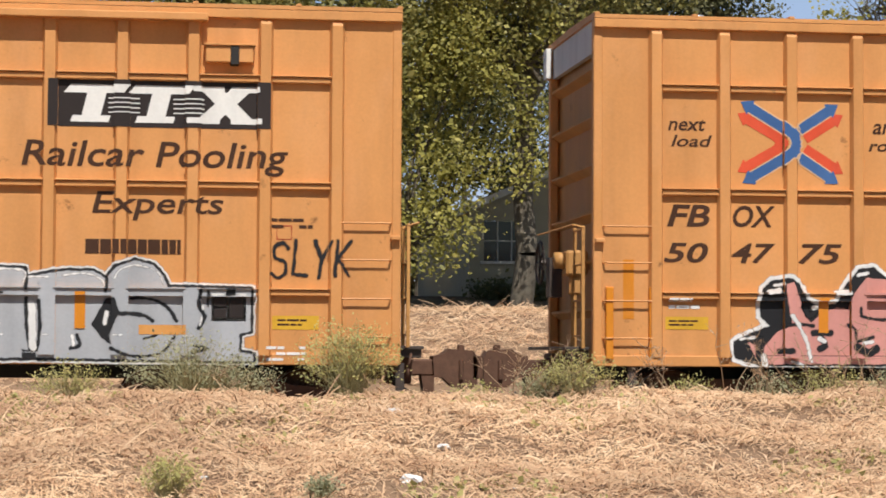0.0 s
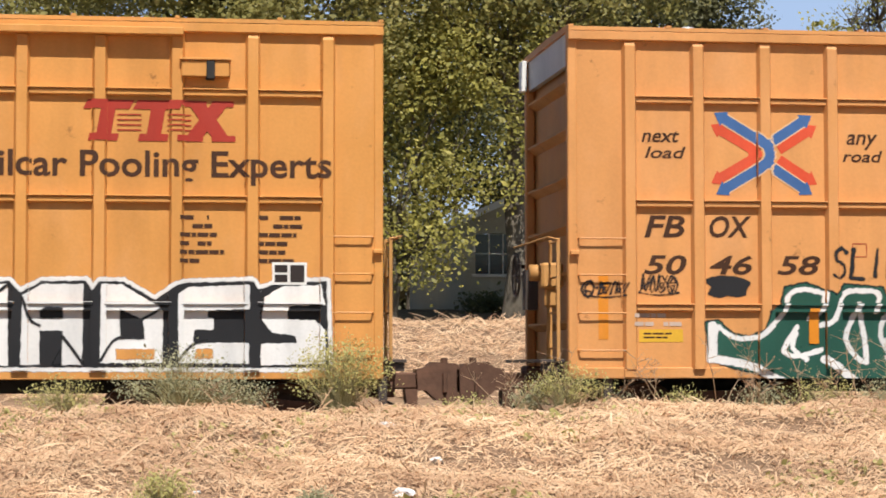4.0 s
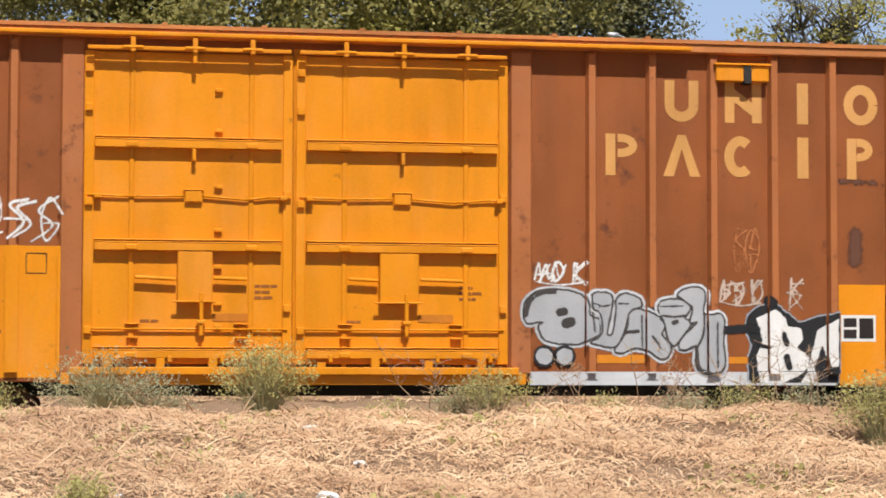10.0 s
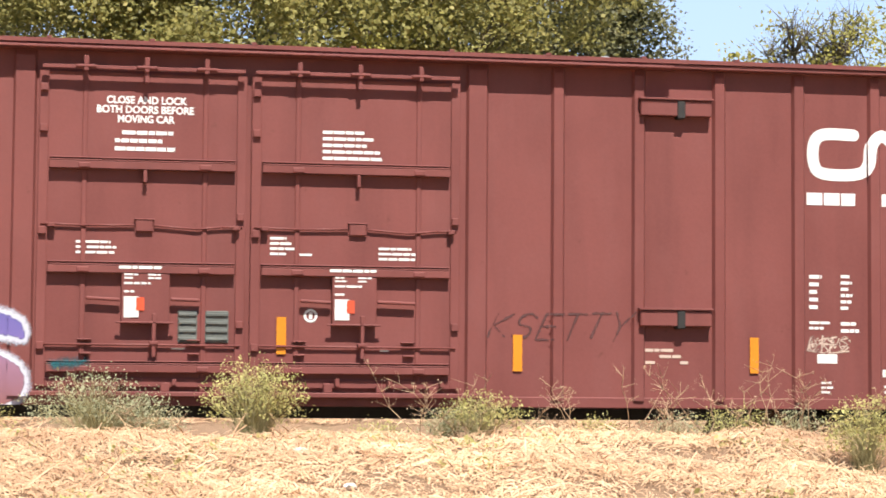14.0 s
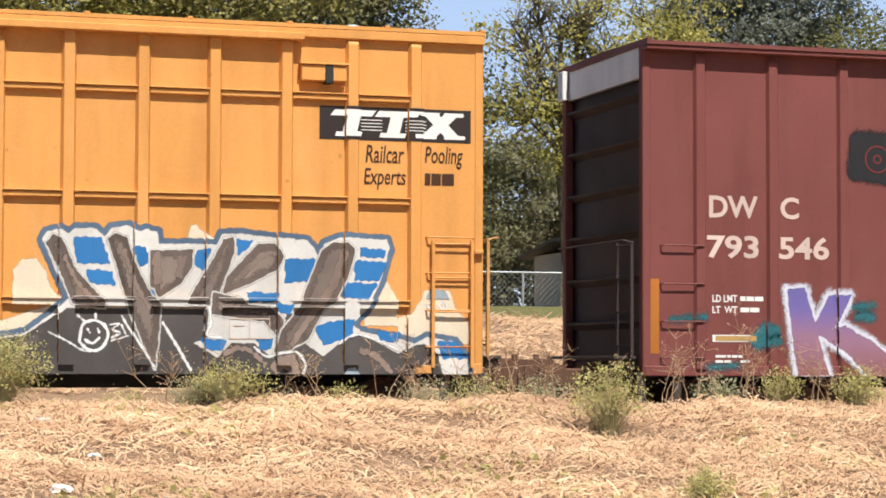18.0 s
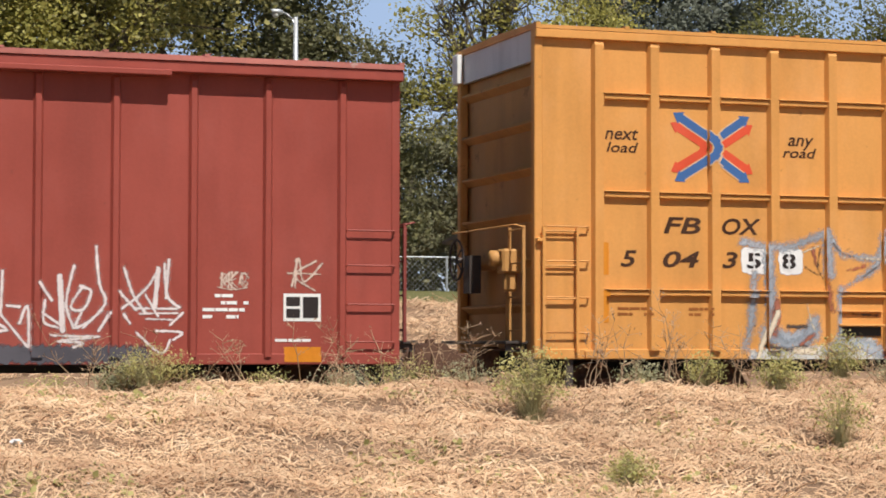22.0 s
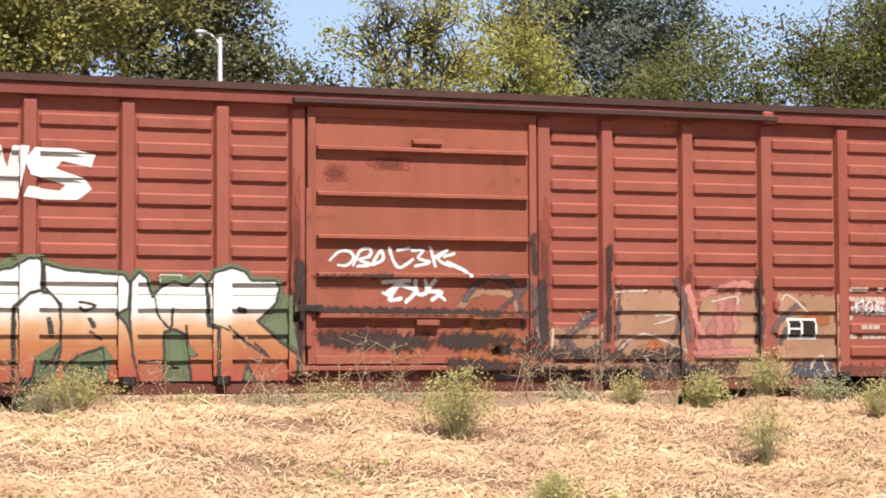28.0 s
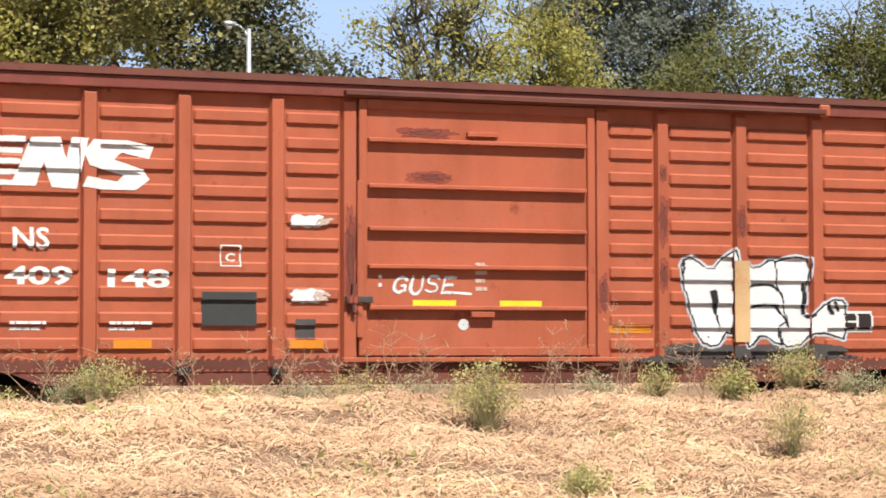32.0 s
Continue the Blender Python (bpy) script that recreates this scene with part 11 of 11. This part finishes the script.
tree(22.8, 78, 12, [(0, 0, 5.6, 3.0, 3.0), (-2.8, 0, 5.2, 2.6, 3.0), (2.6, 0, 4.6, 2.6, 2.8), (-0.5, 0, 2.6, 3.6, 2.0)], 240, 60, 0.28, LEAF_F, 23, "dark green tree behind the fence", 0.26, fork=0.2)
tree(30.0, 80, 11, [(0, 0, 5.0, 3.0, 2.8), (-3.0, 0, 4.0, 2.6, 2.6), (3.0, 0, 4.6, 2.8, 2.6)], 190, 58, 0.28, LEAF_F, 24, "dark green tree at the back of the gardens", 0.26, fork=0.2)
tree(9.5, 76, 14, [(0, 0, 7.4, 3.2, 3.0), (-3.0, 0, 6.0, 2.8, 3.0), (3.0, 0, 6.4, 2.8, 3.0), (-4.6, 0, 3.6, 2.4, 2.4)], 280, 70, 0.28, LEAF_B, 25, "dark green tree behind the roof", 0.26, fork=0.2)


def far_woods():
    """The belt of far trees that closes the view."""
    rng = np.random.default_rng(77)
    n = 1500
    x = rng.uniform(-26, 78, n)
    y = rng.uniform(84, 96, n)
    topz = 3.2 + 4.6 + 1.6 * np.sin(0.31 * x + 1) + 1.2 * np.sin(0.83 * x)
    z = 3.0 + (topz - 3.0) * rng.uniform(0, 1, n) ** 0.8
    ob = leaves("far_woods", rng, np.stack([x, y, z], 1), 55, np.array((0.9, 0.8, 0.7)), 0.40, LEAF_F, None)
    tagged(ob, "belt of dark green trees far behind the houses", "woods", kind="stuff")
    bm = bmesh.new()
    for k in range(46):
        tx = -24 + 2.2 * k + rng.uniform(-0.6, 0.6)
        tube(bm, (tx, 90, 2.8), (tx + rng.uniform(-0.4, 0.4), 90, 9), 0.2, 0.08, 6, False)
    part("far_trunk_row", bm, SKIN, ob)


far_woods()
shrub_row(8.8, 14.6, 57.3, 11, 0.32, 31, "low dark shrub at the foot of the house wall", LEAF_B)


def street_lamp():
    y = 57.0
    x = y * math.tan(radians(14.88))
    z = float(ground_z(x, y))
    root = empty("street_lamp", pose(x, y, z), "tall pale steel street lamp with one curved arm", "street lamp")
    bm = bmesh.new()
    tube(bm, (0, 0, -0.1), (0, 0, 7.55), 0.10, 0.065, 12)
    part("pole", bm, GALV, root, "tapered pale steel pole", smooth=True)
    part("base_plate", boxes((-0.18, 0.18, -0.18, 0.18, -0.05, 0.06), bevel=0.01), GALV, root)
    bm = bmesh.new()
    pts = [(0, 7.25), (-0.10, 7.48), (-0.26, 7.62), (-0.42, 7.66)]
    for a, b in zip(pts, pts[1:]):
        tube(bm, (a[0], 0, a[1]), (b[0], 0, b[1]), 0.03, sides=8)
    part("arm", bm, GALV, root, smooth=True)
    bm = bmesh.new()
    prof = ((0.0, 0.02), (0.02, 0.08), (0.14, 0.11), (0.30, 0.10), (0.40, 0.03), (0.41, 0.0))
    rings = [[bm.verts.new((-0.36 - d, r * 1.2 * math.cos(2 * math.pi * k / 12), 7.66 + r * 0.8 * math.sin(2 * math.pi * k / 12))) for k in range(12)] for d, r in prof]
    for a, b in zip(rings, rings[1:]):
        for k in range(12):
            bm.faces.new((a[k], a[(k + 1) % 12], b[(k + 1) % 12], b[k]))
    part("lamp_head", bm, GALV, root, "cobra-head luminaire", smooth=True)
    bm = bmesh.new()
    bmesh.ops.create_uvsphere(bm, u_segments=12, v_segments=6, radius=0.10)
    part("lens", bm, plain("frosted lamp glass", (0.7, 0.7, 0.68), 0.3, 0, 20, 0.05), root, "", (-0.56, 0, 7.59), True)


street_lamp()


def chain_fence(x0, x1, y, h):
    z = float(ground_z(x0, y)) + 0.02
    root = empty("chain_link_fence", pose(x0, y, z), "galvanised chain-link fence on thin posts", "fence")
    n = int((x1 - x0) / 2.2)
    for k in range(n + 1):
        bm = bmesh.new()
        tube(bm, (0, 0, -0.1), (0, 0, h + 0.03), 0.03, sides=8)
        part("fence_post", bm, GALV, root, "", (k * (x1 - x0) / n, 0, 0))
    bm = bmesh.new()
    tube(bm, (0, 0, h), (x1 - x0, 0, h), 0.022, sides=8)
    part("top_rail", bm, GALV, root)
    bm = bmesh.new()
    step = 0.16
    for k in range(int((x1 - x0 + h) / step)):
        a = k * step
        for s in (0, 1):
            p0, p1 = (a, 0), (a - h, h)
            if s:
                p0, p1 = (a - h, 0), (a, h)
            lo, hi = 0.0, x1 - x0
            if max(p0[0], p1[0]) > hi or min(p0[0], p1[0]) < lo:
                continue
            tube(bm, (p0[0], 0.01 * s, p0[1]), (p1[0], 0.01 * s, p1[1]), 0.004, sides=3, caps=False)
    part("mesh_wire", bm, GALV, root, "diamond wire mesh")


chain_fence(15.9, 27, 59.5, 1.05)


def siding_house(x0, x1, y, base, eave, label, mat, win, rise=1.5):
    root = empty("house", pose(x0, y, base), label, "house")
    w = x1 - x0
    for k in range(int(eave / 0.16)):
        part("siding_board", block(w, 0.05, 0.165, mat, 0.006), None, root, "", (w / 2, -0.02 - 0.004 * (k % 2), 0.08 + 0.16 * k))
    part("wall", boxes((0.01, w - 0.01, 0.01, 6, -0.3, eave)), mat, root, "painted board wall")
    bm = bmesh.new()
    for a, b in (((-0.5, eave - 0.1), (3, eave + rise)), ((6.5, eave - 0.1), (3, eave + rise))):
        v = [bm.verts.new(p) for p in ((-0.4, a[0], a[1]), (w + 0.4, a[0], a[1]), (w + 0.4, b[0], b[1]), (-0.4, b[0], b[1]), (-0.4, a[0], a[1] + 0.1), (w + 0.4, a[0], a[1] + 0.1), (w + 0.4, b[0], b[1] + 0.1), (-0.4, b[0], b[1] + 0.1))]
        for f in ((0, 1, 2, 3), (4, 5, 6, 7), (0, 1, 5, 4), (1, 2, 6, 5), (3, 0, 4, 7)):
            bm.faces.new([v[i] for i in f])
    bmesh.ops.recalc_face_normals(bm, faces=bm.faces)
    part("roof", bm, SHINGLE, root, "grey shingle roof")
    if win:
        window_unit(root, win[0], win[1], 1.0, 2.1, -0.06, win[2], 2, False)
    return root


siding_house(24.5, 27.2, 64.5, 2.9, 1.75, "low white sided shed behind the fence", SIDING, None, 0.35)
siding_house(30.3, 36.5, 62.5, 2.85, 2.35, "small white sided house under the trees", SIDING, (2.6, 3.55, 2))
siding_house(-5.6, -1.2, 61, 2.62, 2.35, "tan board house with a wide window beyond the street", plain("tan board paint", (0.40, 0.36, 0.26), 0.8, 0, 14, 0.15, 0.2), (2.3, 3.9, 4))
siding_house(4.4, 8.2, 72, 3.0, 2.3, "pale sided house far back under the trees", plain("pale board paint", (0.50, 0.48, 0.43), 0.8, 0, 14, 0.12, 0.2), (1.6, 2.5, 2))


# ---- weeds on the bank's brow ----
WEED = leafy("dusty olive weed leaves", [(0.0, (0.31, 0.285, 0.10)), (0.5, (0.50, 0.46, 0.17)), (1.0, (0.68, 0.61, 0.27))], 0.7, 0.35)
WEED_BLUE = leafy("sage green weed leaves", [(0.0, (0.29, 0.285, 0.165)), (0.6, (0.43, 0.425, 0.26)), (1.0, (0.56, 0.54, 0.36))], 0.7, 0.35)
WEED_STEM = leafy("dry green weed stems", [(0.0, (0.26, 0.21, 0.11)), (0.5, (0.42, 0.38, 0.19)), (1.0, (0.56, 0.51, 0.28))], 0.7, 0.2)
STALK = leafy("dry reddish stalks", [(0.0, (0.28, 0.17, 0.10)), (0.6, (0.42, 0.29, 0.18)), (1.0, (0.56, 0.44, 0.28))], 0.8, 0.0)


def fan(rng, n, w, h, width, lean=0.5):
    """Thin stems that fan out from one root, as flat blades with a kink; also gives their upper points."""
    a = rng.uniform(0, 2 * math.pi, n)
    r = w * rng.uniform(0.05, 1.0, n) ** 0.7
    hh = h * rng.uniform(0.45, 1.0, n) * (1 - 0.35 * (r / w) ** 2)
    p0 = np.stack([rng.normal(0, 0.12 * w, n), rng.normal(0, 0.1 * w, n), np.zeros(n) - 0.03], 1)
    tip = np.stack([r * np.cos(a), r * np.sin(a) * 0.7, hh], 1)
    mid = p0 * 0.4 + tip * 0.6
    mid[:, :2] *= 1 - lean * 0.4
    s = np.stack([np.sin(a + 1.2), np.cos(a), np.zeros(n)], 1)
    s[:, 0] = np.where(np.abs(s[:, 0]) < 0.5, 0.7, s[:, 0])
    s *= width
    v = np.stack([p0 - s, p0 + s, mid + s * 0.8, mid - s * 0.8, tip + s * 0.35, tip - s * 0.35], 1).reshape(-1, 3)
    b = np.arange(n)[:, None] * 6
    f = np.concatenate([b + np.array([[0, 1, 2, 3]]), b + np.array([[3, 2, 4, 5]])])
    return v, f, mid, tip


def weed_bush(az, el, y, w, h, mat, seed, label, dense=1.0):
    """A weed clump; az in degrees from the eye, y its depth."""
    rng = np.random.default_rng(seed)
    x = y * math.tan(radians(az))
    root = empty("weed_bush", pose(x, y, float(ground_z(x, y))), label, "weed", "weeds on the bank")
    w, h, dense = w * 1.22, h * 1.22, dense * 1.3
    v, f, mid, tip = fan(rng, int(210 * dense), w, h * 1.3, 0.0030)
    tagged(cloud("stem_tuft", v, f, WEED_STEM, root), "thin upright dry stems", kind="stuff")
    t = rng.uniform(0, 0.7, (len(tip), 1))
    c = np.concatenate([mid * t + tip * (1 - t), tip])
    tagged(leaves("foliage", rng, c, int(1.6 * dense) + 1, 0.020 + 0.03 * w, 0.023, mat, root), kind="stuff")
    return root


def dry_weed(az, y, h, seed, w=0.3, label="dry reddish weed stalks with forked tops"):
    rng = np.random.default_rng(seed)
    x = y * math.tan(radians(az))
    root = empty("dry_weed", pose(x, y, float(ground_z(x, y))), label, "weed", "dry weeds on the bank")
    heads = []
    for k in range(int(rng.integers(3, 6))):
        bm = bmesh.new()
        p = Vector((rng.normal(0, 0.04), rng.normal(0, 0.04), -0.05))
        hh = h * rng.uniform(0.5, 1.0)
        dirn = Vector((rng.normal(0, w), rng.normal(0, w * 0.6), hh)) / 5
        for s in range(5):
            q = p + dirn + Vector((rng.normal(0, 0.03), rng.normal(0, 0.02), rng.normal(0, 0.02)))
            tube(bm, p, q, 0.007 - 0.001 * s, 0.006 - 0.001 * s, 4, False)
            if s >= 2:
                for _ in range(3):
                    e = q + Vector((rng.normal(0, 0.10), rng.normal(0, 0.06), rng.uniform(0.02, 0.14)))
                    tube(bm, q, e, 0.004, 0.002, 3, False)
                    heads.append(e)
            p = q
        tagged(part("stalk", bm, STALK, root), kind="stuff")
    tagged(leaves("seed_tuft", rng, np.array([list(e) for e in heads]), 4, 0.018, 0.015, STALK, root), kind="stuff")
    return root


def plant(az, y, w, h, mat, dense, label):
    weed_bush(az, 0, y, w, h, mat, int(az * 31 + y * 7) % 9973 + 40, label, dense)


plant(5.25, 21.9, 0.46, 0.56, WEED, 1.5, "bushy yellow-green weed on the brow of the bank")
plant(1.1, 22.5, 0.62, 0.50, WEED_BLUE, 1.3, "wide grey-green weed clump on the brow of the bank")
plant(2.2, 22.6, 0.45, 0.36, WEED_BLUE, 1.0, "low grey-green weed clump on the brow of the bank")
plant(11.2, 22.4, 0.42, 0.34, WEED, 1.0, "low green weed clump on the brow of the bank")
plant(10.2, 22.6, 0.25, 0.28, WEED_BLUE, 0.7, "small blue-green weed on the brow of the bank")
plant(-2.0, 22.6, 0.4, 0.35, WEED, 0.9, "low green weed clump on the brow of the bank")
plant(14.2, 22.8, 0.28, 0.24, WEED, 0.5, "low green weed clump on the brow of the bank")
plant(16.2, 22.7, 0.34, 0.28, WEED_BLUE, 0.6, "low grey-green weed clump on the brow of the bank")
plant(17.8, 22.8, 0.45, 0.34, WEED, 0.9, "low green weed clump on the brow of the bank")
plant(19.3, 22.6, 0.4, 0.30, WEED_BLUE, 0.8, "low grey-green weed clump on the brow of the bank")
plant(21.1, 20.2, 0.37, 0.50, WEED, 1.3, "bushy yellow-green weed on the brow of the bank")
plant(25.6, 22.2, 0.22, 0.34, WEED, 0.9, "small green weed tuft on the brow of the bank")
plant(27.5, 21.7, 0.26, 0.34, WEED, 1.0, "small green weed tuft on the brow of the bank")
plant(29.1, 22.3, 0.3, 0.42, WEED, 1.1, "green weed tuft on the brow of the bank")
plant(30.6, 22.0, 0.35, 0.30, WEED_BLUE, 0.9, "low grey-green weed clump on the brow of the bank")
plant(29.1, 18.7, 0.28, 0.44, WEED, 0.8, "grey-green weed tuft standing on the slope")
plant(23.64, 17.3, 0.22, 0.22, WEED, 0.9, "small green tuft on the slope")
plant(0.6, 17.3, 0.22, 0.26, WEED, 0.8, "small green tuft on the slope")
plant(4.6, 17.2, 0.12, 0.14, WEED_BLUE, 0.5, "small green tuft on the slope")
plant(12.6, 22.9, 0.3, 0.22, WEED_BLUE, 0.5, "low grey-green weed clump on the brow of the bank")
plant(24.0, 22.5, 0.3, 0.26, WEED_BLUE, 0.7, "low grey-green weed clump on the brow of the bank")
plant(32.0, 21.0, 0.3, 0.34, WEED, 0.9, "green weed tuft on the brow of the bank")
plant(8.6, 22.9, 0.3, 0.20, WEED, 0.6, "low green weed clump on the brow of the bank")

for k, (az, y, h) in enumerate(((9.6, 22.3, 0.75), (10.9, 22.4, 0.55), (15.1, 22.2, 0.85), (17.2, 22.3, 0.6), (18.6, 22.0, 0.7), (19.6, 21.8, 0.55), (22.6, 21.6, 0.75), (23.2, 21.9, 0.6), (24.6, 21.8, 0.8), (25.2, 21.9, 0.65), (26.4, 21.8, 0.9), (26.8, 21.7, 0.6), (28.2, 21.9, 0.5), (30.2, 21.6, 0.45), (31.4, 21.8, 0.4), (12.4, 22.6, 0.4), (2.6, 22.2, 0.4), (20.2, 21.4, 0.35), (13.6, 22.3, 0.6), (16.0, 22.4, 0.5))):
    dry_weed(az, y, h * 1.2, 500 + k)


def sparse_weeds():
    """Scattered short green blades among the straw."""
    rng = np.random.default_rng(91)
    n = 4500
    x, y = rng.uniform(-4, 17, n), rng.uniform(14.4, 22.9, n)
    keep = np.sin(0.9 * x + 1.7) * np.sin(1.3 * y + 0.6 * x) + 0.5 * np.sin(2.3 * x - y) > 0.35
    x, y = x[keep], y[keep]
    c = np.stack([x, y, ground_z(x, y) + 0.03], 1)
    ob = leaves("sprouts", rng, c, 4, 0.03, 0.06, WEED, None)
    tagged(ob, "short green sprouts among the straw", "grass", kind="stuff")


sparse_weeds()

PAPER = plain("crumpled white paper", (0.75, 0.75, 0.74), 0.8, 0, 25, 0.08, 0.4)
for k, (az, el, s) in enumerate(((6.40, -1.67, 0.09), (6.86, -3.45, 0.10), (7.74, -2.59, 0.07), (9.6, -3.7, 0.04), (1.5, -3.4, 0.04))):
    yy = np.linspace(14.3, 22.5, 400)
    gap = ground_z(yy * math.tan(radians(az)), yy) - (EYE[2] + yy * math.tan(radians(el)))
    y = float(yy[int(np.argmin(np.abs(gap)))])
    x = y * math.tan(radians(az))
    bm = bmesh.new()
    bmesh.ops.create_icosphere(bm, subdivisions=2, radius=s)
    rng = random.Random(k)
    for v in bm.verts:
        v.co *= rng.uniform(0.6, 1.15)
        v.co.z *= 0.45
    ob = new("paper_scrap", mesh_of(bm, PAPER))
    ob.location = (x, y, float(ground_z(x, y)) + 0.03)
    tagged(ob, "crumpled scrap of white paper on the straw", "litter", "litter on the bank")

# how far the train has rolled, metres, at each time
ROLL = (
    (0, -7.397), (0.5, -5.197), (1, -2.987), (1.5, -0.789), (2, 1.408), (2.5, 3.603),
    (3, 5.795), (3.5, 7.987), (5.5, 16.706), (6, 18.874), (6.5, 21.044), (7, 23.224),
    (7.5, 25.401), (8, 27.586), (8.5, 29.775), (9, 31.975), (9.5, 34.155), (10, 36.336),
    (10.5, 38.509), (11, 40.667), (11.5, 42.811), (12, 44.940), (12.5, 47.080), (13, 49.239),
    (13.5, 51.393), (14, 53.558), (14.5, 55.736), (16.5, 64.401), (17, 66.556), (17.5, 68.708),
    (18, 70.859), (18.5, 73.017), (19, 75.184), (19.5, 77.352), (20, 79.522), (20.5, 81.697),
    (21, 83.858), (21.5, 86.011), (22, 88.158), (22.5, 90.321), (23, 92.480), (23.5, 94.639),
    (24, 96.802), (24.5, 98.974), (25, 101.149), (25.5, 103.323), (27.5, 112.011), (28, 114.182),
    (28.5, 116.345), (29, 118.511), (29.5, 120.676), (30, 122.839), (30.5, 124.993), (31, 127.139),
    (31.5, 129.312), (32, 131.472),
)


def motions():
    """The train rolls past as one, and its wheels turn with it."""
    for car in CARS:
        walk(car.root, [(t, pose(car.mid + s, TRACK_Y, 0)) for t, s in ROLL])
    times, run = [r[0] for r in ROLL], [r[1] for r in ROLL]
    turn = [(k / 10, math.degrees(float(np.interp(k / 10, times, run)) / 0.425)) for k in range(321)]
    for car in CARS:
        for ws in car.wheels:
            x, y, z = ws.location
            walk(ws, [(t, pose(x, y, z, 0, a, 0)) for t, a in turn])


motions()
